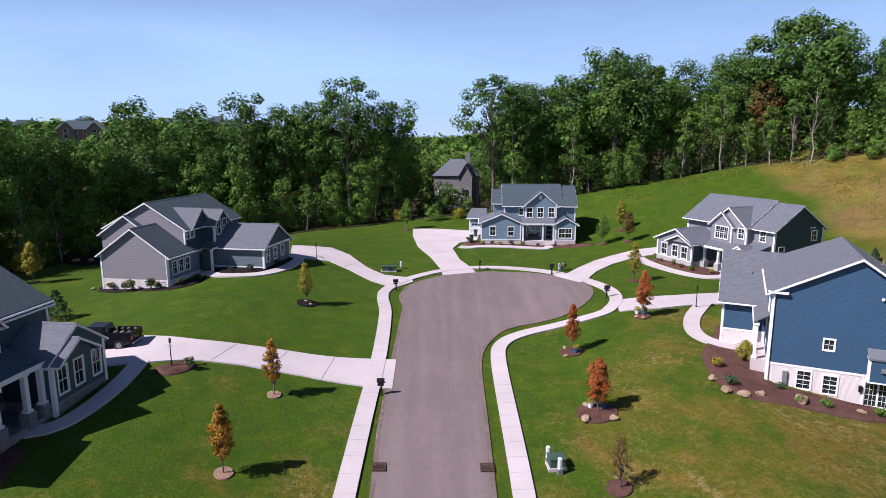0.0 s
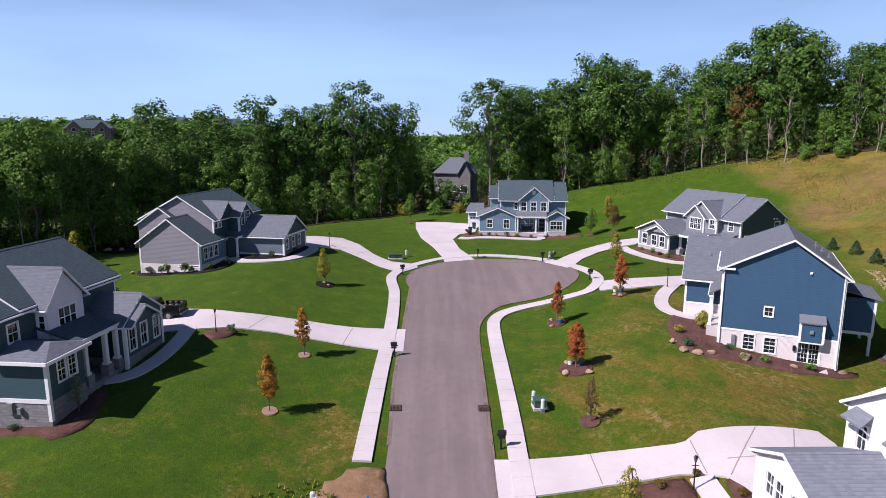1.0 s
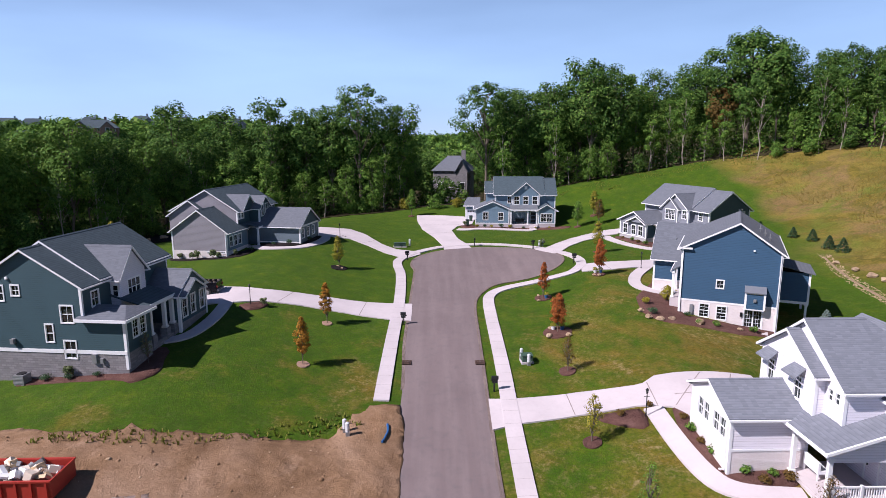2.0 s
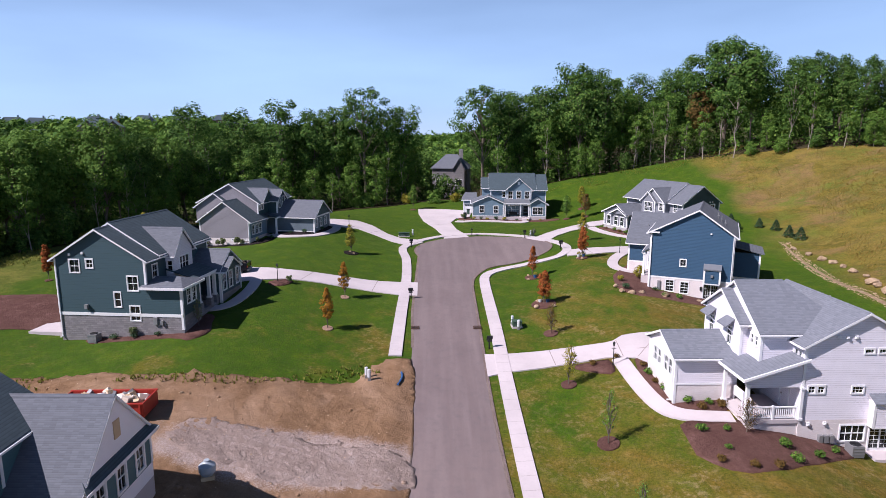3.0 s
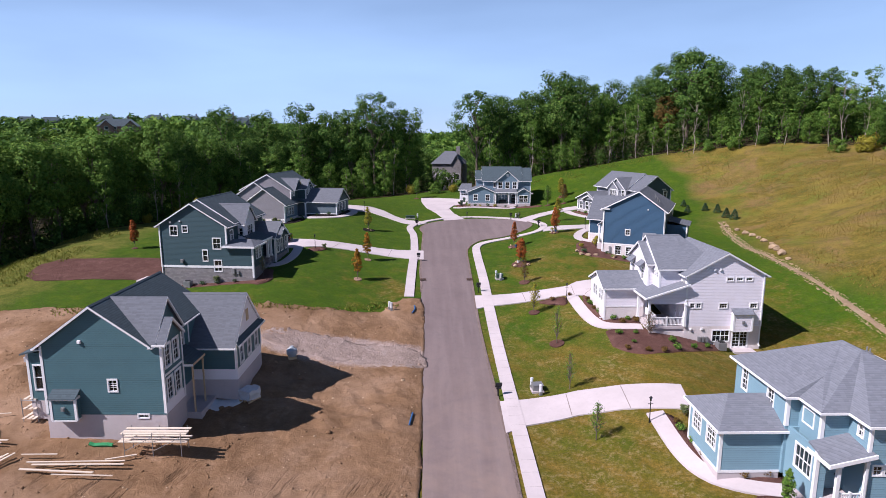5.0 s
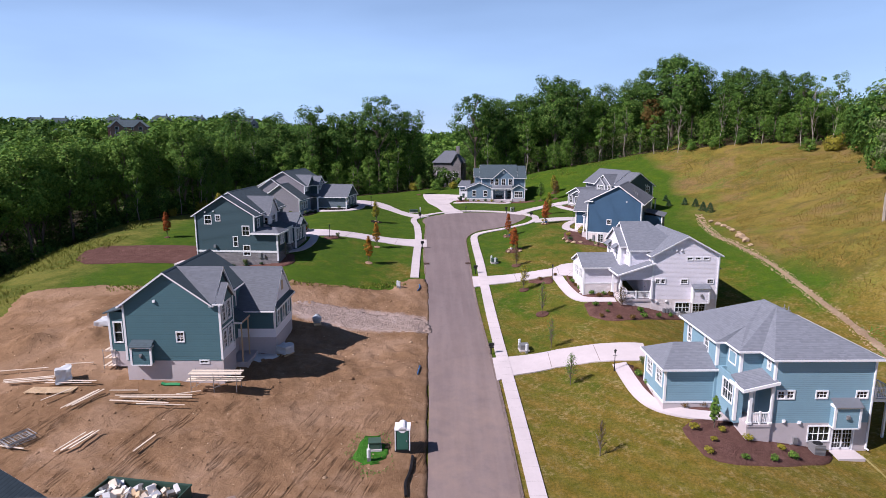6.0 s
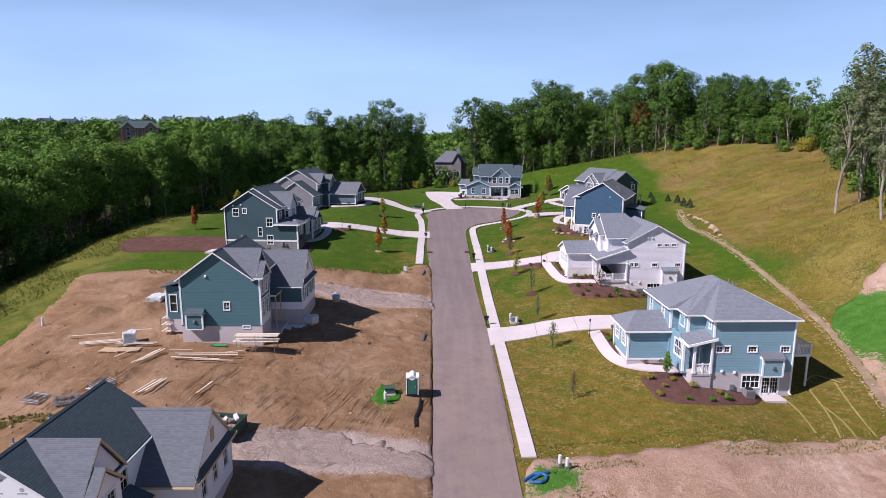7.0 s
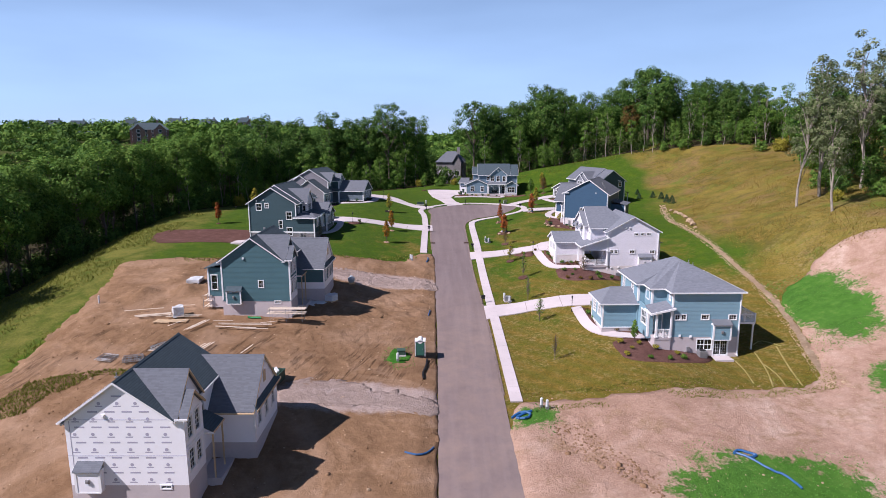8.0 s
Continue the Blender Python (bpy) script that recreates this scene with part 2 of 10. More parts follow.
def earth(name, light, dark, pale, scale=1.0, rills=False):
    """Bare soil, gravel or mulch in three tones; rills: thin washed-out furrows and machine tracks, their shade
    darkened into the colour.
    """
    m, t, b = nodes_of(name, 0.97)
    b.inputs["Specular IOR Level"].default_value = 0.1
    at = where(t)
    f, g, h = spot(t, at, 0.28 * scale, 7, 0.7, 0.6), spot(t, at, 1.7 * scale, 7, 0.75), spot(t, at, 9.0 * scale, 5, 0.8)
    c = ramp(t, f, [(0.3, dark), (0.55, light), (0.75, pale)])
    c = blend(t, ramp(t, g, [(0.35, grey(0.6)), (0.6, grey(0))]), c, dark)
    c = blend(t, ramp(t, h, [(0.55, grey(0)), (0.75, grey(0.6))]), c, pale)
    c = blend(t, ramp(t, h, [(0.25, grey(0.7)), (0.45, grey(0))]), c, tuple(x * 0.5 for x in dark))
    t.links.new(c, b.inputs["Base Color"])
    height = calc(t, "ADD", g, calc(t, "MULTIPLY", h, 0.35))
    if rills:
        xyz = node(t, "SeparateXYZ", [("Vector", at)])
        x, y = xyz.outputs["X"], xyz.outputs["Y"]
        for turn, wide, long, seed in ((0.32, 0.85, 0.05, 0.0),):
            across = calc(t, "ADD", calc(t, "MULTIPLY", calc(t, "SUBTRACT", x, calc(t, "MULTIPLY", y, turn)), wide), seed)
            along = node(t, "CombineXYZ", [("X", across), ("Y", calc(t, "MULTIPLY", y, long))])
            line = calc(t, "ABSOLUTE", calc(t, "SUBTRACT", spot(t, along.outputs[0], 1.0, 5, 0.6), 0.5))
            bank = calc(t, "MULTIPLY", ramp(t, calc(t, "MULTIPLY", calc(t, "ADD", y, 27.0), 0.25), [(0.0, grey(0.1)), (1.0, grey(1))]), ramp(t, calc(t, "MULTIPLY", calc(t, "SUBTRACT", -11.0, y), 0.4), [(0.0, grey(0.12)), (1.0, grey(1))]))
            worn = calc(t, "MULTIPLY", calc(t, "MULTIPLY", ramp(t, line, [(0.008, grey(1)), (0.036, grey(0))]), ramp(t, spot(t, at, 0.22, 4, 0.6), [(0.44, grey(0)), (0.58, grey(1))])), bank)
            # shade inside the furrows, painted dark since the mesh is too coarse
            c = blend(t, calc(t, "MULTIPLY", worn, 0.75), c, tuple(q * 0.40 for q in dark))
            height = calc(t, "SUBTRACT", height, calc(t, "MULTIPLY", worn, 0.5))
        # trodden pale stretches, and crushed stone carried out of the temporary drives
        c = blend(t, ramp(t, spot(t, at, 0.07, 6, 0.65, 1.2), [(0.48, grey(0)), (0.66, grey(0.55))]), c, pale)
        ragged = calc(t, "ADD", calc(t, "MULTIPLY", calc(t, "SUBTRACT", spot(t, at, 0.5, 6, 0.75), 0.5), 1.6), calc(t, "MULTIPLY", calc(t, "SUBTRACT", h, 0.5), 1.2))
        for cx, cy, rx, ry in ((-11.0, 8.6, 11.0, 3.4), (-10.5, -27.2, 11.0, 3.2)):
            dx, dy = calc(t, "DIVIDE", calc(t, "SUBTRACT", x, cx), rx), calc(t, "DIVIDE", calc(t, "SUBTRACT", y, cy), ry)
            d = calc(t, "SUBTRACT", 1.0, calc(t, "ADD", calc(t, "MULTIPLY", dx, dx), calc(t, "MULTIPLY", dy, dy)))
            c = blend(t, ramp(t, calc(t, "ADD", d, ragged), [(0.05, grey(0)), (0.5, grey(0.9))]), c, ramp(t, h, [(0.3, (0.24, 0.18, 0.155)), (0.5, (0.37, 0.29, 0.26)), (0.7, (0.52, 0.44, 0.41))]))
        t.links.new(c, b.inputs["Base Color"])
    relief(t, b, height, 0.8, 0.18 if rills else 0.28)
    return m


def subsoil_material(name, light, dark, pale, patches):
    """Stripped ground: stony and brown stretches, and grass coming up in patches (x, y, half width, half depth)."""
    m, t, b = nodes_of(name, 0.97)
    b.inputs["Specular IOR Level"].default_value = 0.1
    at = where(t)
    f, g, h = spot(t, at, 0.16, 7, 0.7, 0.8), spot(t, at, 1.3, 7, 0.75), spot(t, at, 8.0, 5, 0.8)
    c = ramp(t, f, [(0.32, dark), (0.5, light), (0.7, pale)])
    c = blend(t, ramp(t, spot(t, at, 0.5, 6, 0.7, 0.5), [(0.52, grey(0)), (0.66, grey(0.8))]), c, (0.27, 0.175, 0.10))
    c = blend(t, ramp(t, g, [(0.35, grey(0.55)), (0.58, grey(0))]), c, dark)
    c = blend(t, ramp(t, h, [(0.56, grey(0)), (0.70, grey(0.8))]), c, tuple(min(0.7, x * 1.35) for x in pale))
    c = blend(t, ramp(t, h, [(0.28, grey(0.7)), (0.44, grey(0))]), c, tuple(x * 0.5 for x in dark))
    xyz = node(t, "SeparateXYZ", [("Vector", at)])
    ragged = calc(t, "ADD", calc(t, "MULTIPLY", calc(t, "SUBTRACT", spot(t, at, 0.45, 6, 0.75), 0.5), 2.4), calc(t, "MULTIPLY", calc(t, "SUBTRACT", spot(t, at, 3.0, 4, 0.7), 0.5), 1.1))
    sown = 0.0
    for x, y, rx, ry in patches:
        dx = calc(t, "DIVIDE", calc(t, "SUBTRACT", xyz.outputs["X"], x), rx)
        dy = calc(t, "DIVIDE", calc(t, "SUBTRACT", xyz.outputs["Y"], y), ry)
        d = calc(t, "SUBTRACT", 1.0, calc(t, "SQRT", calc(t, "ADD", calc(t, "MULTIPLY", dx, dx), calc(t, "MULTIPLY", dy, dy))))
        sown = calc(t, "MAXIMUM", calc(t, "MULTIPLY", d, min(rx, ry) * 0.30), sown) if patches.index((x, y, rx, ry)) else calc(t, "MULTIPLY", d, min(rx, ry) * 0.30)
    grass = ramp(t, spot(t, at, 0.9, 6, 0.7), [(0.3, (0.030, 0.115, 0.010)), (0.55, (0.052, 0.165, 0.016)), (0.78, (0.11, 0.21, 0.035))])
    c = blend(t, ramp(t, calc(t, "ADD", sown, ragged), [(0.12, grey(0)), (0.40, grey(0.96))]), c, grass)
    t.links.new(c, b.inputs["Base Color"])
    relief(t, b, calc(t, "ADD", g, calc(t, "MULTIPLY", h, 0.4)), 1.0, 0.22)
    return m


def asphalt_material():
    m, t, b = nodes_of("asphalt", 0.88)
    at = where(t)
    xyz = node(t, "SeparateXYZ", [("Vector", at)])
    long = node(t, "CombineXYZ", [("X", calc(t, "MULTIPLY", xyz.outputs["X"], 1.0)), ("Y", calc(t, "MULTIPLY", xyz.outputs["Y"], 0.06))])
    streak, f, g, h = spot(t, long.outputs[0], 0.9, 4, 0.6), spot(t, at, 0.15, 5, 0.6, 0.8), spot(t, at, 1.6, 5, 0.7), spot(t, at, 30, 3, 0.8)
    c = ramp(t, f, [(0.3, (0.158, 0.116, 0.114)), (0.7, (0.202, 0.149, 0.145))])
    c = blend(t, ramp(t, streak, [(0.42, grey(0)), (0.68, grey(0.5))]), c, (0.262, 0.202, 0.195))
    c = blend(t, ramp(t, g, [(0.3, grey(0.35)), (0.5, grey(0))]), c, (0.105, 0.095, 0.098))
    c = blend(t, ramp(t, h, [(0.35, grey(0.4)), (0.65, grey(0))]), c, (0.09, 0.083, 0.085))
    # brown mud tracked on from the building site
    mud = calc(t, "MULTIPLY", ramp(t, spot(t, at, 0.35, 5, 0.7), [(0.38, grey(0.12)), (0.7, grey(0.5))]), ramp(t, calc(t, "MULTIPLY", calc(t, "SUBTRACT", 14.0, xyz.outputs["Y"]), 0.04), [(0, grey(0)), (1, grey(1))]))
    c = blend(t, mud, c, (0.30, 0.215, 0.17))
    t.links.new(c, b.inputs["Base Color"])
    relief(t, b, h, 0.35, 0.01)
    return m


def concrete_material(name, base):
    m, t, b = nodes_of(name, 0.85)
    at = where(t)
    f, g, h = spot(t, at, 0.35, 5, 0.6), spot(t, at, 3.5, 5, 0.7), spot(t, at, 40, 2)
    c = ramp(t, f, [(0.3, tuple(x * 0.9 for x in base)), (0.7, tuple(x * 1.06 for x in base))])
    c = blend(t, ramp(t, g, [(0.3, grey(0.3)), (0.5, grey(0))]), c, tuple(x * 0.78 for x in base))
    t.links.new(c, b.inputs["Base Color"])
    relief(t, b, h, 0.15, 0.005)
    return m


def leaf_material(name, a, bcol, c3):
    m, t, b = nodes_of(name, 0.7)
    b.inputs["Specular IOR Level"].default_value = 0.10
    g = t.nodes.new("ShaderNodeNewGeometry")
    isl = g.outputs["Random Per Island"]
    at = g.outputs["Position"]
    rnd = t.nodes.new("ShaderNodeObjectInfo").outputs["Random"]
    c = ramp(t, isl, [(0.0, a), (0.55, bcol), (1.0, c3)])
    c = blend(t, ramp(t, spot(t, at, 0.25, 3), [(0.4, grey(0)), (0.7, grey(0.5))]), c, a)
    c = blend(t, ramp(t, rnd, [(0.0, grey(0.0)), (1.0, grey(0.45))]), c, tuple(x * 0.6 for x in bcol))
    t.links.new(c, b.inputs["Base Color"])
    tr = node(t, "BsdfTranslucent", [("Color", c)])
    mix = t.nodes.new("ShaderNodeMixShader")
    mix.inputs[0].default_value = 0.18
    t.links.new(b.outputs[0], mix.inputs[1])
    t.links.new(tr.outputs[0], mix.inputs[2])
    t.links.new(mix.outputs[0], t.nodes["Material Output"].inputs["Surface"])
    return m


def bark_material(name, colour):
    m, t, b = nodes_of(name, 0.95)
    at = where(t)
    xyz = node(t, "SeparateXYZ", [("Vector", at)])
    tall = node(t, "CombineXYZ", [("X", xyz.outputs["X"]), ("Y", xyz.outputs["Y"]), ("Z", calc(t, "MULTIPLY", xyz.outputs["Z"], 0.2))])
    f, g = spot(t, tall.outputs[0], 6.0, 5, 0.7), spot(t, at, 0.8, 4)
    c = ramp(t, f, [(0.3, tuple(x * 0.5 for x in colour)), (0.7, tuple(x * 1.25 for x in colour))])
    c = blend(t, calc(t, "MULTIPLY", g, 0.4), c, tuple(x * 0.7 for x in colour))
    t.links.new(c, b.inputs["Base Color"])
    relief(t, b, f, 0.8, 0.04)
    return m


def glass_material():
    m, t, b = nodes_of("window_glass", 0.04)
    b.inputs["Base Color"].default_value = (0.10, 0.125, 0.135, 1)
    b.inputs["Transmission Weight"].default_value = 0.85
    b.inputs["IOR"].default_value = 1.5
    f = spot(t, where(t), 1.5, 2)
    relief(t, b, f, 0.05, 0.02)
    return m


LAWN = lawn_material()
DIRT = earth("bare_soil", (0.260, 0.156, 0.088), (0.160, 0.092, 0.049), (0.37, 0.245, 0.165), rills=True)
DIRT_PALE = earth("pale_subsoil", (0.44, 0.285, 0.215), (0.31, 0.19, 0.135), (0.54, 0.40, 0.32))
SUBSOIL_GROUND = subsoil_material("stripped_ground", (0.43, 0.28, 0.21), (0.30, 0.185, 0.13), (0.54, 0.40, 0.32), [(46.4, -8.8, 5.6, 12.0), (24.0, -42.5, 9.0, 6.0), (6.6, -30.4, 2.9, 2.6), (44.5, -28.5, 4.6, 4.6), (36, -44, 5, 4)])
GRAVEL = earth("crushed_stone", (0.37, 0.285, 0.250), (0.26, 0.195, 0.165), (0.50, 0.42, 0.39), 2.4)
MULCH = earth("brown_mulch", (0.15, 0.078, 0.064), (0.095, 0.046, 0.038), (0.22, 0.125, 0.11), 2.0)
MULCH_BLACK = earth("black_mulch", (0.030, 0.022, 0.022), (0.016, 0.013, 0.014), (0.06, 0.05, 0.05), 2.0)
NEW_GRASS = earth("new_grass", (0.048, 0.165, 0.018), (0.030, 0.115, 0.012), (0.10, 0.20, 0.04), 1.4)
FOREST_FLOOR = earth("forest_floor", (0.050, 0.040, 0.020), (0.028, 0.026, 0.012), (0.085, 0.062, 0.03))
ASPHALT = asphalt_material()
ROAD_EDGE = earth("dusty_road_edge", (0.25, 0.19, 0.17), (0.18, 0.135, 0.12), (0.36, 0.29, 0.26), 2.0)
CONCRETE = concrete_material("concrete", (0.52, 0.457, 0.465))
CONCRETE_WALL = concrete_material("poured_concrete", (0.50, 0.44, 0.445))
WHITE = plain("white_trim", (0.80, 0.79, 0.80), 0.5, vary=0.03)
WHITE_SIDING = siding("white_siding", (0.76, 0.72, 0.78))
NAVY = siding("dark_blue_siding", (0.030, 0.082, 0.150))
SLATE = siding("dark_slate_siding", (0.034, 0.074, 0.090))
TEAL = siding("teal_siding", (0.060, 0.138, 0.160))
LIGHT_BLUE = siding("light_blue_siding", (0.195, 0.325, 0.395))
GREY_BLUE = siding("grey_blue_siding", (0.150, 0.225, 0.290))
STEEL_GREY = siding("steel_grey_siding", (0.120, 0.158, 0.190))
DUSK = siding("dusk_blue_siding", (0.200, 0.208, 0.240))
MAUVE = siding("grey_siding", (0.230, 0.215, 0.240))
WRAP = plain("house_wrap", (0.86, 0.84, 0.88), 0.5, vary=0.05, scale=0.9)
WRAP_PRINT = plain("wrap_printing", (0.40, 0.38, 0.47), 0.6)
BRICK = masonry("whitewashed_brick", [(0.79, 0.70, 0.69), (0.71, 0.61, 0.59), (0.82, 0.75, 0.74)], (0.78, 0.72, 0.71), (0.22, 0.075))
STONE = masonry("grey_cut_stone", [(0.27, 0.25, 0.26), (0.14, 0.135, 0.145), (0.34, 0.31, 0.31)], (0.12, 0.115, 0.12), (0.42, 0.19), depth=0.05)
PALE_STONE = masonry("pale_cut_stone", [(0.46, 0.43, 0.43), (0.34, 0.32, 0.33), (0.52, 0.49, 0.49)], (0.36, 0.34, 0.34), (0.40, 0.17), depth=0.04)
RED_BRICK = masonry("red_brick", [(0.24, 0.11, 0.085), (0.19, 0.085, 0.065), (0.30, 0.16, 0.13)], (0.30, 0.24, 0.21), (0.22, 0.075))
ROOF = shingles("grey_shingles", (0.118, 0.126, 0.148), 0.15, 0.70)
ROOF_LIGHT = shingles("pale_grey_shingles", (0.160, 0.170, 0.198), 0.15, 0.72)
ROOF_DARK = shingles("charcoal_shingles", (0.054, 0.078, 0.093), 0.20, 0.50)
METAL_ROOF = plain("standing_seam_metal", (0.30, 0.31, 0.34), 0.4, 0.6)
GLASS = glass_material()
BLACK = plain("black_metal", (0.015, 0.015, 0.017), 0.45, 0.3)
DARK_GREEN = plain("utility_green", (0.045, 0.085, 0.060), 0.6)
GREY_METAL = plain("grey_metal", (0.30, 0.30, 0.31), 0.5, 0.5)
RUST = plain("rusty_iron", (0.09, 0.05, 0.035), 0.9, 0.2)
TIMBER = plain("raw_timber", (0.55, 0.40, 0.25), 0.8)
TIMBER_PALE = plain("pale_timber", (0.66, 0.56, 0.46), 0.8)
BLUE_PLASTIC = plain("blue_plastic", (0.02, 0.10, 0.26), 0.45)
GREEN_PLASTIC = plain("green_plastic", (0.03, 0.28, 0.10), 0.45)
PALE_PLASTIC = plain("pale_plastic_sheet", (0.60, 0.61, 0.63), 0.35)
RED_PAINT = plain("red_paint", (0.36, 0.030, 0.018), 0.55)
DUMPSTER_GREEN = plain("dark_green_paint", (0.025, 0.060, 0.045), 0.6)
TRACK = earth("track_soil", (0.34, 0.245, 0.165), (0.23, 0.16, 0.105), (0.46, 0.37, 0.27), 2.0)
ROCK = earth("sandstone", (0.54, 0.39, 0.26), (0.32, 0.22, 0.14), (0.60, 0.48, 0.36), 3.0)
BARK = bark_material("bark", (0.16, 0.125, 0.095))
BARK_PALE = bark_material("pale_bark", (0.34, 0.29, 0.24))
LEAF_OAK = leaf_material("oak_leaves", (0.022, 0.060, 0.012), (0.076, 0.160, 0.028), (0.215, 0.320, 0.062))
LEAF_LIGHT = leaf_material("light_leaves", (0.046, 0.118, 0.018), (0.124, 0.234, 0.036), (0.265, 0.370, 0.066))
LEAF_PALE = leaf_material("silvery_leaves", (0.100, 0.135, 0.050), (0.165, 0.200, 0.085), (0.30, 0.31, 0.18))
LEAF_RUST = leaf_material("rusty_leaves", (0.105, 0.070, 0.020), (0.165, 0.098, 0.028), (0.225, 0.145, 0.042))
LEAF_ORANGE = leaf_material("orange_leaves", (0.17, 0.115, 0.018), (0.42, 0.165, 0.022), (0.54, 0.25, 0.040))
LEAF_RED = leaf_material("red_leaves", (0.24, 0.075, 0.022), (0.44, 0.115, 0.032), (0.52, 0.20, 0.055))
LEAF_YELLOW = leaf_material("yellow_leaves", (0.20, 0.20, 0.025), (0.32, 0.28, 0.035), (0.42, 0.33, 0.05))
LEAF_CONIFER = leaf_material("conifer_needles", (0.036, 0.080, 0.038), (0.061, 0.116, 0.052), (0.109, 0.160, 0.080))


# ---- the lie of the land ----
LAND_X = [-90, -63, -50, -36, -22, -8, 8, 20, 32, 46, 60, 78, 130]
LAND_Y = [-50, -20, 8, 30, 55, 80, 95, 110]
LAND_Z = [
    [-14.0, -8.5, -7.0, -6.0, -5.2, -4.8, -4.5, -4.8, -4.0, -2.0, 2.0, 7.0, 15.0],
    [-11.0, -3.2, -1.5, -0.1, -0.3, -1.3, -1.6, -0.1, -1.1, 1.4, 8.0, 12.0, 18.0],
    [-9.0, 1.2, 2.6, 3.0, 3.0, 1.0, 1.2, 2.95, 1.05, 3.8, 12.3, 15.9, 22.0],
    [-8.0, 4.2, 5.0, 4.6, 5.8, 4.0, 4.1, 5.7, 4.8, 6.3, 10.7, 16.9, 24.0],
    [-6.0, 6.2, 6.8, 6.5, 7.6, 5.9, 6.0, 7.4, 7.1, 6.3, 10.0, 17.0, 26.0],
    [-4.0, 5.4, 6.2, 7.5, 8.5, 6.8, 6.7, 7.0, 8.3, 9.0, 11.3, 18.7, 28.0],
    [-3.5, 4.6, 5.4, 6.4, 7.9, 7.4, 7.5, 7.7, 10.4, 12.4, 15.4, 21.2, 30.0],
    [-3.0, 3.0, 4.0, 5.0, 7.0, 8.3, 9.6, 11.6, 14.2, 16.4, 19.3, 24.0, 32.0],
]


def hermite(nodes, v):
    """Index and the two values' and slopes' weights of a smooth curve through the nodes."""
    v = min(max(v, nodes[0]), nodes[-1])
    i = 0
    while i < len(nodes) - 2 and v >= nodes[i + 1]:
        i += 1
    h = nodes[i + 1] - nodes[i]
    s = (v - nodes[i]) / h
    out = {i: 2 * s**3 - 3 * s * s + 1, i + 1: 3 * s * s - 2 * s**3}
    for j, c in ((i, s**3 - 2 * s * s + s), (i + 1, s**3 - s * s)):
        lo, hi = max(j - 1, 0), min(j + 1, len(nodes) - 1)
        k = c * h / (nodes[hi] - nodes[lo])
        out[hi] = out.get(hi, 0) + k
        out[lo] = out.get(lo, 0) - k
    return out


def smooth(a):
    a = min(max(a, 0.0), 1.0)
    return a * a * (3 - 2 * a)


def land(x, y):
    """Height of the ground."""
    wx, wy = hermite(LAND_X, x), hermite(LAND_Y, y)
    z = sum(b * sum(a * LAND_Z[j][i] for i, a in wx.items()) for j, b in wy.items())
    away = max(-90 - x, y - 110, x - 130, -50 - y, 0.0)
    if away > 0:   # the valley beyond, and the far hills
        left = smooth((-x + 20) / 200)
        z += -9 * smooth(away / 60) * (1 - 0.4 * left)
        z += (13 + 19 * left) * smooth((away - 100 + 40 * (1 - left)) / (130 + 200 * (1 - left))) + 4 * smooth((away - 300) / 700)
        z += 5 * smooth(away / 150) * noise.noise((x * 0.006, y * 0.006, 3.0))
    if x > 50:     # hummocks of the meadow
        z += smooth((x - 50) / 10) * 0.25 * noise.noise((x * 0.16, y * 0.16, 7.0))
    return z


def part(name, bm, material, parent=None, label="", smooth_faces=False):
    """Links a bmesh as one mesh object, under a thing or a part."""
    me = bpy.data.meshes.new(name)
    bm.to_mesh(me)
    bm.free()
    for m in material if isinstance(material, (list, tuple)) else [material]:
        me.materials.append(m)
    if smooth_faces:
        me.shade_smooth()
    ob = new(name, me)
    if parent is not None:
        ob.parent = parent
    if label:
        ob["label"] = label
    return ob


def raw(name, verts, faces, material, parent=None, label=""):
    me = bpy.data.meshes.new(name)
    me.from_pydata(verts, [], faces)
    for m in material if isinstance(material, (list, tuple)) else [material]:
        me.materials.append(m)
    ob = new(name, me)
    if parent is not None:
        ob.parent = parent
    if label:
        ob["label"] = label
    return ob


def thing(name, x, y, z, yaw=0.0, label="", category="", group=""):
    ob = new(name)
    ob.empty_display_size = 0.3
    ob.matrix_world = pose(x, y, z, 0, 0, yaw)
    return tagged(ob, label, category, group)


def box(bm, x0, x1, y0, y1, z0, z1):
    v = [bm.verts.new(p) for p in ((x0, y0, z0), (x1, y0, z0), (x1, y1, z0), (x0, y1, z0), (x0, y0, z1), (x1, y0, z1), (x1, y1, z1), (x0, y1, z1))]
    for f in ((3, 2, 1, 0), (4, 5, 6, 7), (0, 1, 5, 4), (1, 2, 6, 5), (2, 3, 7, 6), (3, 0, 4, 7)):
        bm.faces.new([v[i] for i in f])


def tube(bm, a, b, r0, r1=None, n=8):
    """A tapered round bar from a to b."""
    a, b = Vector(a), Vector(b)
    r1 = r0 if r1 is None else r1
    q = (b - a).to_track_quat("Z", "Y").to_matrix()
    rings = []
    for p, r in ((a, r0), (b, r1)):
        rings.append([bm.verts.new(p + q @ Vector((r * math.cos(k * math.tau / n), r * math.sin(k * math.tau / n), 0))) for k in range(n)])
    for k in range(n):
        bm.faces.new((rings[0][k], rings[0][(k + 1) % n], rings[1][(k + 1) % n], rings[1][k]))
    bm.faces.new(rings[0][::-1])
    bm.faces.new(rings[1])


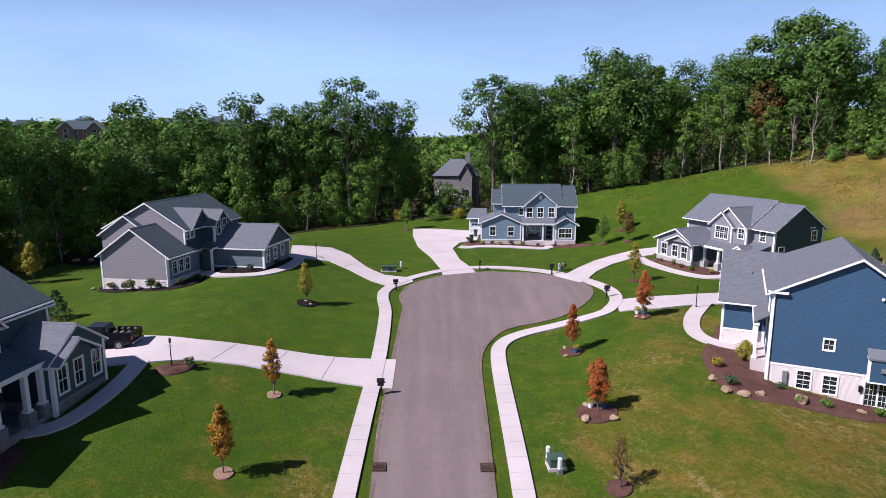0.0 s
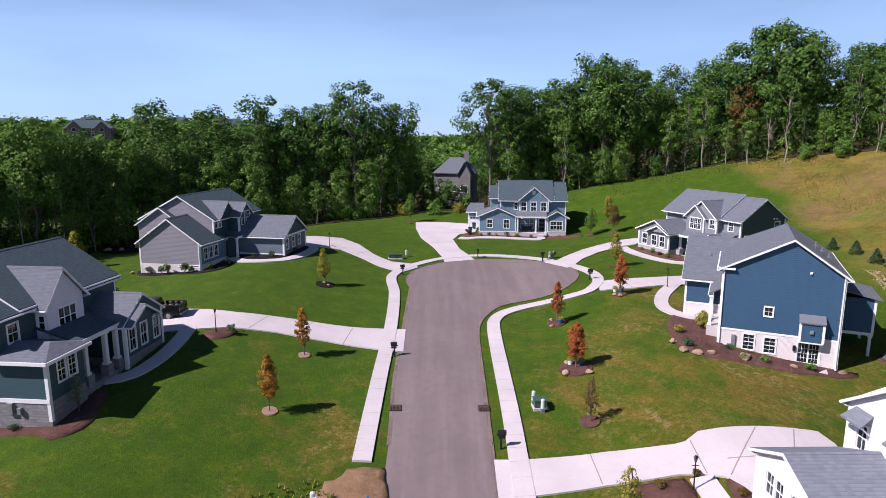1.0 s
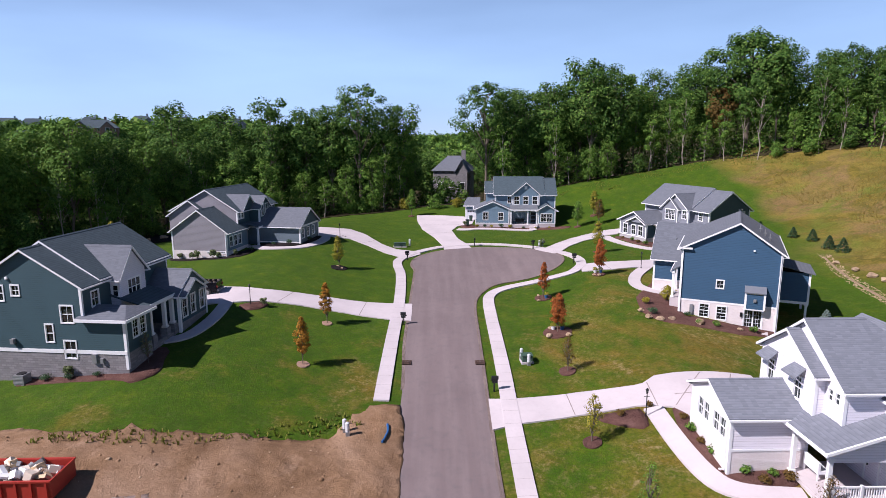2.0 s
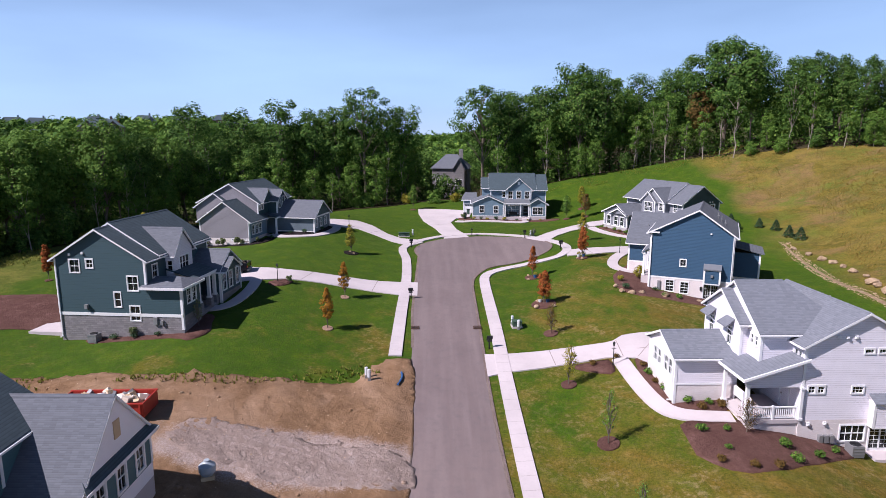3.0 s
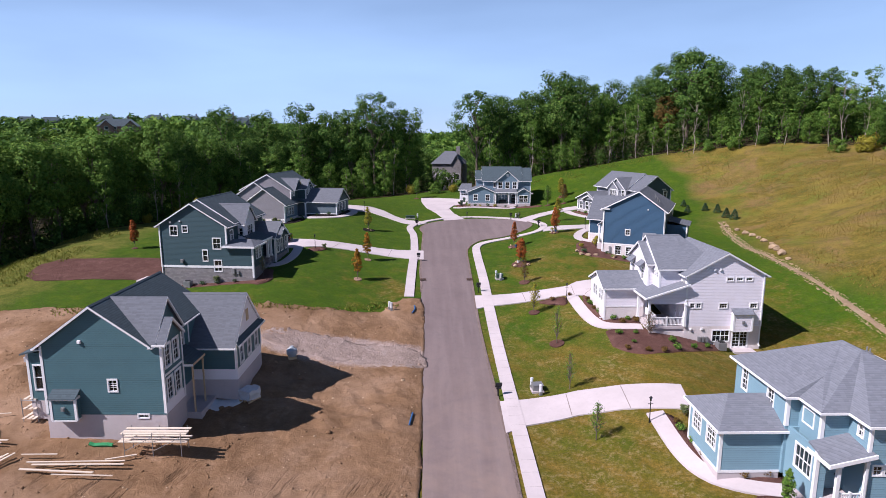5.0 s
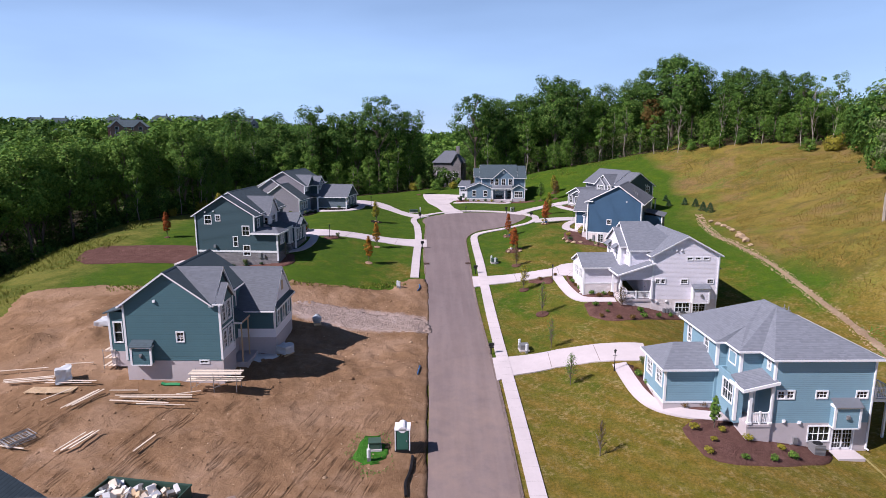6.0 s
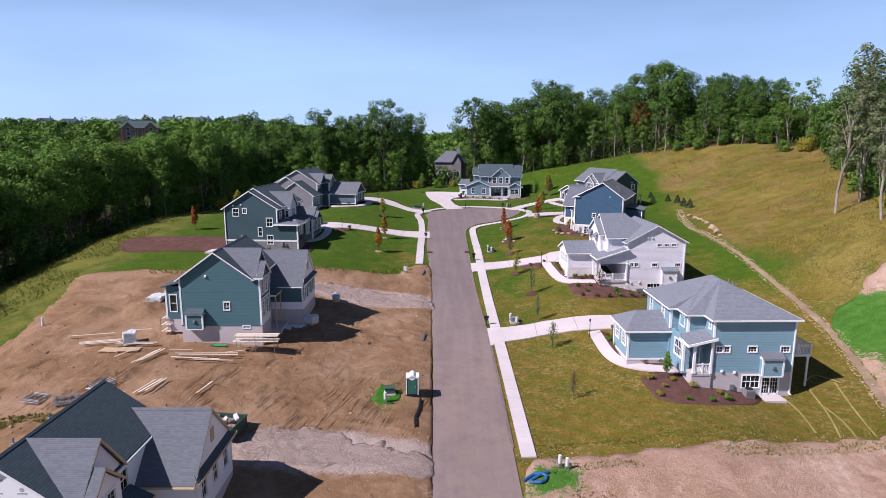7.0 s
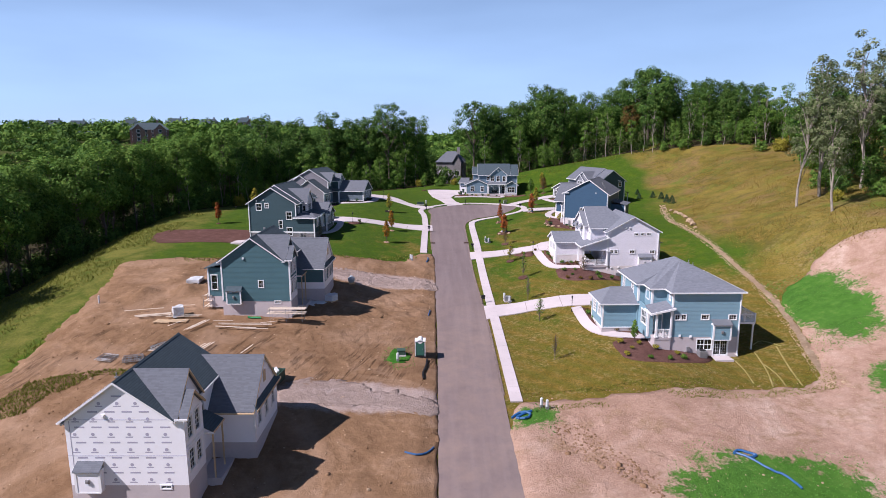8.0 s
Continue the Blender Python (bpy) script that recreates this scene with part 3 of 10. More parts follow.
def blob(bm, c, size, seed=0, rough=0.25, sub=2):
    """A lumpy rock, bag or heap."""
    made = bmesh.ops.create_icosphere(bm, subdivisions=sub, radius=1.0)["verts"]
    for v in made:
        k = 1 + rough * noise.noise(v.co * 1.3 + Vector((seed * 3.7, seed * 1.3, seed)))
        v.co = Vector((v.co.x * size[0] * k + c[0], v.co.y * size[1] * k + c[1], v.co.z * size[2] * k + c[2]))


def inside(poly, x, y):
    hit = False
    for (x0, y0), (x1, y1) in zip(poly, poly[1:] + poly[:1]):
        if (y0 > y) != (y1 > y) and x < (x1 - x0) * (y - y0) / (y1 - y0) + x0:
            hit = not hit
    return hit


def rounded(poly, passes=2):
    """Cuts the corners of an outline."""
    for _ in range(passes):
        out = []
        for (x0, y0), (x1, y1) in zip(poly, poly[1:] + poly[:1]):
            out += [(x0 * 0.75 + x1 * 0.25, y0 * 0.75 + y1 * 0.25), (x0 * 0.25 + x1 * 0.75, y0 * 0.25 + y1 * 0.75)]
        poly = out
    return poly


def frayed(poly, step, amount, seed):
    """An outline with an uneven edge."""
    out, whole = [], amount
    for (x0, y0), (x1, y1) in zip(poly, poly[1:] + poly[:1]):
        n = max(1, int(math.hypot(x1 - x0, y1 - y0) / step))
        for k in range(n):
            x, y = x0 + (x1 - x0) * k / n, y0 + (y1 - y0) * k / n
            amount = whole * (0.25 if -4.5 < x < 4.5 else 1.0)   # straight along the road
            out.append((x + amount * noise.noise((x * 0.5, y * 0.5, seed)) + 0.7 * amount * noise.noise((x * 1.7, y * 1.7, seed)),
                        y + amount * noise.noise((x * 0.5, y * 0.5, seed + 9.0)) + 0.7 * amount * noise.noise((x * 1.7, y * 1.7, seed + 9.0))))
    return out


def patch(name, poly, lift, material, step=1.0, thick=0.12, bumps=None, parent=None, label=""):
    """A sheet that lies on the land within an outline, with an edge that goes down into it."""
    edge = []
    for (x0, y0), (x1, y1) in zip(poly, poly[1:] + poly[:1]):
        n = max(1, int(math.hypot(x1 - x0, y1 - y0) / step))
        edge += [Vector((x0 + (x1 - x0) * k / n, y0 + (y1 - y0) * k / n)) for k in range(n)]
    pts = list(edge)
    xs, ys = [p[0] for p in poly], [p[1] for p in poly]
    x = min(xs) + step * 0.5
    while x < max(xs):
        y = min(ys) + step * 0.5
        while y < max(ys):
            if inside(poly, x, y) and min((x - e.x) ** 2 + (y - e.y) ** 2 for e in edge) > (0.45 * step) ** 2:
                pts.append(Vector((x, y)))
            y += step
        x += step
    n = len(edge)
    co, _, fa = delaunay(pts, [], [list(range(n))], 1, 1e-4)[:3]
    verts = [(p.x, p.y, land(p.x, p.y) + lift + (bumps(p.x, p.y) if bumps else 0)) for p in co]
    faces = [list(f) for f in fa]
    count = {}
    for f in faces:
        for a, b in zip(f, f[1:] + f[:1]):
            count[(a, b)] = 1
    rim = [(a, b) for a, b in count if (b, a) not in count]
    low = {}
    for a, b in rim:
        for k in (a, b):
            if k not in low:
                low[k] = len(verts)
                verts.append((verts[k][0], verts[k][1], verts[k][2] - thick - lift))
    faces += [[b, a, low[a], low[b]] for a, b in rim]
    return raw(name, verts, faces, material, parent, label)


def spline(pts, step=0.5):
    """Points along a smooth line."""
    out = []
    for i in range(len(pts) - 1):
        p = [Vector(pts[max(0, min(len(pts) - 1, i + k))]).to_2d() for k in (-1, 0, 1, 2)]
        n = max(2, int((p[2] - p[1]).length / step))
        for k in range(n):
            s = k / n
            out.append(0.5 * (2 * p[1] + (p[2] - p[0]) * s + (2 * p[0] - 5 * p[1] + 4 * p[2] - p[3]) * s * s + (3 * p[1] - p[0] - 3 * p[2] + p[3]) * s**3))
    out.append(Vector(pts[-1]).to_2d())
    return out


def ribbon(name, pts, width, lift, material, thick=0.12, parent=None, label="", across=2, crown=0.0, step=0.5):
    """A strip of even width along a line on the land."""
    line = spline(pts, step)
    verts, faces = [], []
    for i, p in enumerate(line):
        d = (line[min(i + 1, len(line) - 1)] - line[max(i - 1, 0)]).normalized()
        side = Vector((d.y, -d.x))
        w = width(i / (len(line) - 1)) if callable(width) else width
        row = []
        for k in range(across + 1):
            q = p + side * w * (k / across - 0.5)
            row.append((q.x, q.y, land(q.x, q.y) + lift + crown * (1 - (2 * k / across - 1) ** 2)))
        verts += [(row[0][0], row[0][1], row[0][2] - thick)] + row + [(row[-1][0], row[-1][1], row[-1][2] - thick)]
    m = across + 3
    for i in range(len(line) - 1):
        for k in range(m - 1):
            faces.append((i * m + k, (i + 1) * m + k, (i + 1) * m + k + 1, i * m + k + 1)[::-1])
    faces.append(tuple(range(m)))
    faces.append(tuple((len(line) - 1) * m + k for k in range(m))[::-1])
    return raw(name, verts, faces, material, parent, label)


def axis(parts):
    out = []
    for a, b, s in parts:
        v = a
        while v < b - 1e-6:
            out.append(v)
            v += s
    return out + [parts[-1][1]]


gx = axis([(-1500, -600, 90), (-600, -200, 25), (-200, -66, 6), (-66, 84, 1.25), (84, 200, 6), (200, 600, 25), (600, 1500, 90)])
gy = axis([(-420, -132, 24), (-132, -48, 3), (-48, 114, 1.25), (114, 240, 7), (240, 700, 20), (700, 2000, 80)])
verts = [(x, y, land(x, y) - 0.02) for y in gy for x in gx]
w = len(gx)
faces = [(j * w + i, j * w + i + 1, (j + 1) * w + i + 1, (j + 1) * w + i) for j in range(len(gy) - 1) for i in range(w - 1)]
ground = raw("ground", verts, faces, LAWN)
ground.data.shade_smooth()
tagged(ground, "mown green lawns rising to a dry grass hillside", "ground", kind="structure")


# ---- road ----
def road_mid(y):
    return 0.75 - 0.85 * smooth((y + 12) / 34)


def road_rows():
    """Left and right edges of the carriageway, ending in the turning circle."""
    cx, cy, r = 5.95, 63.1, 10.5
    rows, y = [], -129.0
    while y <= cy + r - 0.02:
        a, b = road_mid(y) - 3.45, road_mid(y) + 3.35
        if y > 26:
            a -= 0.35 * smooth((y - 26) / 10)
        if y > cy - r:
            h = math.sqrt(max(r * r - (y - cy) ** 2, 0.0))
            a = min(a, cx - h) if y < cy else cx - h
            b = max(b, cx + h)
        if 43 < y < 54.2:
            b = max(b, 3.3 + 5.0 * ((y - 43) / 11.2) ** 2.6)
        rows.append((a, b, y))
        y += 0.75 if y < 50 else 0.35
    return rows


ROAD = road_rows()
verts, faces, n = [], [], 9
for a, b, y in ROAD:
    for k in range(n):
        x = a + (b - a) * k / (n - 1)
        verts.append((x, y, land(x, y) + 0.05 + 0.05 * (1 - (2 * k / (n - 1) - 1) ** 2)))
for j in range(len(ROAD) - 1):
    for k in range(n - 1):
        faces.append((j * n + k, j * n + k + 1, (j + 1) * n + k + 1, (j + 1) * n + k))
road = tagged(raw("road", verts, faces, ASPHALT), "worn grey asphalt street ending in a turning circle", "road", kind="structure")
left_edge = [(a, y) for a, b, y in ROAD][::3]
right_edge = [(b, y) for a, b, y in ROAD][::3]
for edge_line, begin in ((left_edge, 24), (right_edge, -27)):
    ribbon("road_edge", [p for p in edge_line if p[1] > begin] + [(5.95, 73.6)], 0.30, 0.056, ROAD_EDGE, 0.12, parent=road, label="dusty crumbling edge of the asphalt", step=0.8)


# ---- paving ----
def paving(name, poly, label, lift=0.09):
    return tagged(patch(name, poly, lift, CONCRETE, 0.8), label, "driveway" if name == "driveway" else "path", kind="structure")


WALK = [(-5.1, 24.5), (-5.1, 35), (-5.1, 46), (-5.6, 56.5), (-6.4, 61.8), (-6.3, 65.0), (-4.6, 69.3), (-0.6, 73.9), (4.3, 75.8), (9.2, 75.2), (13.4, 72.4), (16.2, 67.6), (17.6, 63.4),
        (18.1, 60.0), (17.7, 56.9), (16.7, 54.8), (15.3, 53.3), (11.6, 52.05), (8.9, 51.2), (7.3, 50.4), (6.0, 49.3), (5.2, 47.8), (4.9, 45.8), (4.83, 41), (4.9, 30), (4.85, 20), (5.0, 5), (5.15, -8), (5.3, -26.9)]
sidewalk = tagged(ribbon("sidewalk", WALK, 1.25, 0.12, CONCRETE, 0.2), "pale concrete sidewalk along the street", "sidewalk", kind="structure")
joints = bmesh.new()
line = spline(WALK, 0.5)
for i in range(3, len(line) - 3, 3):
    d = (line[i + 1] - line[i - 1]).normalized()
    s = Vector((d.y, -d.x)) * 0.61
    p0, p1 = line[i] - s, line[i] + s
    h = Vector((d.x, d.y)) * 0.012
    q = [joints.verts.new((p.x, p.y, land(p.x, p.y) + 0.124)) for p in (p0 - h, p1 - h, p1 + h, p0 + h)]
    joints.faces.new(q)
part("joint_line", joints, concrete_material("joint_dirt", (0.30, 0.26, 0.25)), sidewalk)

DRIVES = {
    "slate": [(-28.6, 47.2), (-24.5, 46.0), (-20, 45.3), (-13, 45.6), (-7.5, 45.4), (-3.6, 45.4), (-3.5, 40.3), (-5.7, 40.6), (-10.4, 41.6), (-15, 41.9), (-19, 41.6), (-22.2, 40.6), (-25.6, 40.1)],
    "end": [(-5.3, 102), (-0.1, 101), (4.2, 99.4), (6.2, 97.9), (5.4, 93.2), (2.6, 91.4), (1.5, 87.6), (2.4, 80.6), (3.7, 76.2), (4.3, 73.2), (0.1, 72.0), (-0.1, 74.9), (-1.6, 81.9), (-3.8, 88.9), (-5, 96.7)],
    "far": [(13.7, 70.0), (15.9, 65.4), (17.0, 66.6), (19.1, 70.9), (22.1, 74.9), (25.9, 77.6), (28.4, 78.0), (31.6, 81.4), (27.0, 81.6), (23.3, 80.0), (20.6, 78.0), (17.7, 74.2), (15.6, 70.9)],
    "navy": [(17.6, 56.6), (23.5, 57.5), (29.5, 59.0), (28.4, 55.2), (24.6, 54.4), (20.8, 53.2), (17.0, 53.2)],
    "grey": [(-21.2, 81.6), (-15.9, 83), (-12.9, 80.3), (-9.8, 74.8), (-7.2, 71.6), (-4, 70.7), (-3.4, 68.8), (-5.2, 66.2), (-6.4, 66.7), (-8.5, 68.5), (-11.6, 72.3), (-14.7, 75.1), (-17.2, 74.8), (-19.6, 74.3)],
    "white": [(3.3, 24.6), (5.2, 24.5), (10.3, 24.7), (14.6, 24.4), (15.3, 24.5), (16.4, 25.3), (18, 25.4), (24.0, 25.2), (24.4, 24.0), (24.0, 18.9), (17.2, 18.9), (16.9, 19.9), (16.3, 20.9), (15.2, 21.4), (14, 21.7), (9.7, 21.7), (5.1, 21.2), (3.3, 20.6)],
    "pale": [(4.0, -0.2), (6, -0.1), (11.1, 0.5), (14.9, 0.1), (19.8, -1.0), (19.2, -5.0), (15.6, -4.0), (14, -3.6), (10.4, -3.3), (5.8, -4.2), (4.0, -5.2)],
}
for poly in DRIVES.values():
    paving("driveway", poly, "pale concrete driveway across the sidewalk to a garage")
PATHS = {
    "slate": [(-22.6, 41.0), (-22.3, 37.4), (-22.5, 34.2), (-23.2, 32.0), (-24.5, 31.3), (-26.4, 32.0)],
    "grey": [(-18.6, 75.0), (-18.3, 72.2), (-19.2, 67.8), (-21.3, 64.8), (-25.1, 64.6), (-28.0, 66.8)],
    "far": [(26.2, 77.0), (26.4, 74.3), (27.2, 70.6), (28.4, 67.6), (29.9, 65.8), (31.6, 65.5), (33.6, 66.4)],
    "navy": [(26.0, 55.4), (23.0, 50.8), (21.7, 47.4), (22.0, 45.2), (23.7, 43.8), (25.2, 43.8)],
    "white": [(15.0, 21.2), (15.3, 16.8), (15.8, 13.8), (16.6, 12.3), (18.2, 11.5), (20.4, 11.2)],
    "pale": [(16.2, -4.8), (16.3, -10), (17.0, -12.7), (18.4, -14.1), (20.2, -14.8), (22.6, -15.0)],
    "end": [(2.6, 88.8), (4.0, 88.4), (6.6, 89.0), (10.6, 88.7), (15.6, 88.1), (16.2, 89.4)],
}
for pts in PATHS.values():
    tagged(ribbon("front_path", pts, 1.35, 0.11, CONCRETE, 0.2), "curved pale concrete path to a front door", "path", kind="structure")


# tooled joints across the driveways
joint_m = concrete_material("driveway_joint", (0.27, 0.22, 0.21))
for x0, y0, x1, y1 in ((9.5, 21.8, 9.4, 24.6), (15.4, 21.4, 15.6, 24.5), (16.6, 21.0, 20.0, 25.2), (19.2, 19.0, 22.4, 25.1), (17.0, 22.4, 24.0, 22.2), (9.8, -3.2, 10.0, 0.3), (14.6, -3.7, 14.8, 0.0), (-13.2, 41.9, -12.6, 45.5), (-9.0, 41.3, -8.7, 45.3), (-17.6, 41.8, -16.8, 45.3),
                       (-12.6, 73.5, -10.9, 77.0), (-2.6, 84.8, 1.7, 86.0), (-4.4, 93.4, 4.9, 92.8), (20.6, 53.3, 20.2, 57.0)):
    tagged(ribbon("driveway_joint", [(x0, y0), ((x0 + x1) / 2, (y0 + y1) / 2), (x1, y1)], 0.07, 0.096, joint_m, 0.05), "dark tooled joint across a concrete driveway", "joint", kind="structure")


# ---- bare ground, beds ----
def ruts(x, y):
    """Heaps, machine tracks and rills of the bare ground; the rills run down the banks."""
    z = 0.34 + 0.13 * noise.noise((x * 0.25, y * 0.25, 1.0)) + 0.09 * noise.noise((x * 0.8, y * 0.6, 2.0)) + 0.09 * noise.noise((x * 1.9, y * 1.6, 2.0))
    if x < 0:
        yard = smooth((y + 9) / 3) * smooth((4 - y) / 3) * smooth((x + 22) / 4)   # ridges left by a digger on the slope before the teal house
        z += yard * (0.05 * math.sin(0.8 * x - 2.9 * y + 5.0 * noise.noise((x * 0.4, y * 0.4, 8.0))) + 0.20 * noise.noise((x * 0.9, y * 0.9, 9.0)))
        bank = smooth((y + 27) / 3) * smooth((-9 - y) / 3) * smooth((-8 - x) / 6)
        z -= bank * 0.07 * smooth((abs(noise.noise((x * 0.95 + 0.18 * y, y * 0.07, 5.0))) - 0.12) / -0.11)
        for cx, cy, wide, tall in ((-44.5, -0.6, 2.4, 0.9), (-38.6, 0.4, 2.2, 0.8), (-41.5, 5.5, 2.6, 0.5), (-47.0, -8.0, 3.0, 0.5), (-12.5, 15.6, 2.6, 0.3)):   # spoil heaps
            q = ((x - cx) ** 2 + (y - cy) ** 2) / wide**2
            if q < 4:
                z += tall * math.exp(-q * 1.4) * (1 + 0.5 * noise.noise((x * 0.9, y * 0.9, 6.0)))
    poly = SOIL if x < 0 else SUBSOIL
    d = min(gap_to(x, y, *a, *b) for a, b in zip(poly, poly[1:] + poly[:1]))
    return z * smooth((d + 0.3) / 2.2)


def gap_to(x, y, x0, y0, x1, y1):
    """How far a point is from a stretch of an outline."""
    dx, dy = x1 - x0, y1 - y0
    s = min(1.0, max(0.0, ((x - x0) * dx + (y - y0) * dy) / (dx * dx + dy * dy)))
    return math.hypot(x - x0 - s * dx, y - y0 - s * dy)


def lay(name, poly, material, label, lift=0.06, step=1.0, fray=0.5, seed=1, bumps=None, category="soil"):
    ob = patch(name, frayed(rounded(poly, 1), min(0.9, step), fray, seed), lift, material, step, 0.1, bumps)
    if bumps:
        ob.data.shade_smooth()
    return tagged(ob, label, category, kind="structure")


SUBSOIL = [(4.0, -27), (10.1, -27.4), (15.8, -27.4), (21.7, -26.9), (29.9, -25.8), (36.5, -26.0), (39.4, -22), (41.6, -15), (43.4, -7), (45.4, -2.6), (49.4, -1.4), (52.4, 0.8), (57, 1.2), (66, -6), (66, -48), (4.1, -48)]
SOIL = [(-56, 17), (-37.4, 17.8), (-30, 17.4), (-23.2, 17.4), (-16, 18.3), (-11.0, 19.0), (-8.8, 18.6), (-7.6, 20.8), (-6.4, 23.0), (-5.4, 24.0), (-2.95, 23.9), (-3.0, 10), (-2.85, -5), (-2.75, -25), (-2.75, -48), (-52, -48), (-50, -23), (-51, -8), (-53, 7)]
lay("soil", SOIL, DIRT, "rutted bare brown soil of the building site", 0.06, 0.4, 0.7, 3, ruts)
lay("gravel_drive", [(-20.0, 12.0), (-14.8, 11.4), (-6.6, 10.6), (-2.7, 9.4), (-2.7, 5.6), (-9.1, 6.4), (-15.1, 6.8), (-18.6, 7.6)], GRAVEL, "crushed stone temporary driveway", 0.072, 0.4, 1.1, 4, ruts, "gravel")
lay("gravel_drive", [(-18.6, -28.7), (-14.9, -28.9), (-10.9, -29.0), (-5.9, -29.6), (-2.6, -30.2), (-2.6, -26.9), (-6.1, -26.4), (-13.1, -24.2), (-18.4, -24.0)], GRAVEL, "crushed stone temporary driveway", 0.072, 0.4, 1.1, 5, ruts, "gravel")
lay("subsoil", SUBSOIL, SUBSOIL_GROUND, "pale stripped subsoil with patches of bright new grass", 0.06, 0.6, 0.45, 6, ruts)
lay("new_grass", [(-8.0, -16.2), (-6.2, -16.0), (-5.8, -19.6), (-7.4, -20.6), (-8.4, -18.4)], NEW_GRASS, "bright green grass tuft round a utility box", 0.10, 0.3, 0.9, 11, ruts, "grass")
lay("garden_plot", [(-57.9, 36.4), (-50.0, 37.6), (-37.5, 39.0), (-36.8, 29.0), (-47.9, 27.8), (-56.2, 26.9)], MULCH, "tilled reddish brown garden plot in the lawn", 0.05, 1.0, 0.3, 12)
tagged(ribbon("dirt_track", [(51.2, 60), (49.6, 54), (46.8, 41.5), (46.2, 35), (45.8, 30), (45.8, 20.8), (44.7, 4.2), (43.2, -6.4), (41.2, -14.4), (39.2, -21), (37.6, -27), (34.8, -33.4)], lambda s: (0.25 + 0.65 * s) * (1 + 0.55 * noise.noise((s * 60, 3.0, 0.0)) + 0.3 * noise.noise((s * 190, 7.0, 0.0))), 0.03, TRACK, 0.1, across=4, crown=0.04),
       "narrow bare dirt drainage track at the foot of the hillside", "track", kind="structure")
def mulch_bed(seed, material, poly, label):
    lay("mulch_bed", poly, material, label, 0.07, 0.8, 0.25, seed, lambda x, y: 0.05 * noise.noise((x * 2, y * 2, 4.0)), "mulch bed")


mulch_bed(20, MULCH, [(21.6, 44.2), (24.8, 49.6), (26.6, 46.0), (25.5, 43.0), (23.0, 37.0), (24.9, 36.8), (32.6, 34.2), (32.0, 33.2), (26.1, 33.8), (23.1, 34.7), (20.7, 35.3), (19.6, 37.2), (19.9, 41.5)], "reddish brown mulch bed round a house corner")
mulch_bed(21, MULCH, [(16.4, 11.2), (18.2, 10.9), (21.4, 10.6), (23.8, 9.9), (28.2, 9.9), (28.2, 8.6), (25.6, 7.6), (23.4, 6.2), (21.0, 5.4), (18.0, 5.0), (16.5, 6.8), (16.1, 9.0)], "reddish brown mulch bed round a house corner")
mulch_bed(22, MULCH, [(15.9, 20.6), (17.4, 21.0), (18.4, 16.1), (21.4, 13.2), (20.1, 11.9), (17.6, 11.6), (16.4, 12.8), (16.1, 14.8)], "reddish brown mulch bed along a garage wall")
mulch_bed(23, MULCH, [(18.0, -15.4), (22.6, -15.4), (24.6, -17.8), (28.6, -18.3), (28.6, -19.6), (25.6, -20.9), (22.2, -21.4), (19.4, -21.2), (17.9, -19.5)], "reddish brown mulch bed round a house corner")
mulch_bed(24, MULCH, [(16.6, -5.1), (17.6, -5.4), (18.2, -13.0), (22.6, -13.2), (22.6, -14.6), (19.6, -14.5), (17.3, -12.4), (16.7, -9.8)], "reddish brown mulch bed along a garage wall")
mulch_bed(25, MULCH, [(-21.2, 39.6), (-19.9, 41.3), (-18.0, 41.3), (-18.6, 39.6), (-19.8, 38.6)], "reddish brown mulch bed beside a driveway")
mulch_bed(26, MULCH, [(-34.5, 25.0), (-30.6, 24.7), (-25.5, 24.3), (-23.6, 23.6), (-22.5, 25.2), (-22.9, 26.9), (-23.6, 29.6), (-25.2, 30.0), (-25.6, 26.6), (-34.5, 26.8)], "reddish brown mulch bed by a front walk")
mulch_bed(27, MULCH_BLACK, [(-38.6, 63.6), (-37.0, 61.2), (-33.4, 61.2), (-30.0, 60.2), (-27.2, 60.8), (-26.0, 63.4), (-27.6, 65.4), (-29.2, 62.0), (-37.2, 63.2)], "black mulch bed along a house wall")
mulch_bed(28, MULCH_BLACK, [(-27.4, 66.0), (-21.8, 65.4), (-19.6, 68.6), (-18.9, 74.0), (-20.6, 74.4), (-22.4, 68.6), (-27.2, 69.0)], "black mulch bed along a house wall")
mulch_bed(29, MULCH_BLACK, [(-55.6, 85.6), (-56.6, 89.4), (-52.0, 93.0), (-44.0, 90.0), (-42.0, 80.0), (-47.4, 77.2), (-52.6, 80.2)], "black mulch oval with boulders in a rear lawn")
mulch_bed(30, MULCH, [(35.4, 37.0), (38.6, 37.6), (41.4, 36.6), (41.6, 34.6), (37.6, 34.2), (35.6, 35.0)], "brown mulch bed behind a house")
mulch_bed(31, MULCH_BLACK, [(-18.0, 77.6), (-15.8, 77.6), (-14.6, 76.0), (-16.8, 75.6)], "black mulch bed beside a driveway")
mulch_bed(32, MULCH, [(27.2, 76.2), (28.0, 72.4), (29.3, 68.4), (31.2, 66.5), (33.0, 67.2), (32.0, 70.2), (30.6, 70.6), (28.4, 76.4)], "mulch bed along a house front")
mulch_bed(33, MULCH, [(3.0, 92.2), (3.4, 90.2), (5.0, 89.7), (8.0, 89.6), (15.6, 89.0), (22.4, 87.6), (23.2, 88.8), (21.0, 90.2), (6.0, 91.1), (5.2, 93.6)], "mulch bed along a house front")
mulch_bed(34, MULCH, [(27.0, 55.0), (25.0, 53.6), (24.0, 54.2), (25.4, 55.2)], "mulch bed beside a driveway")
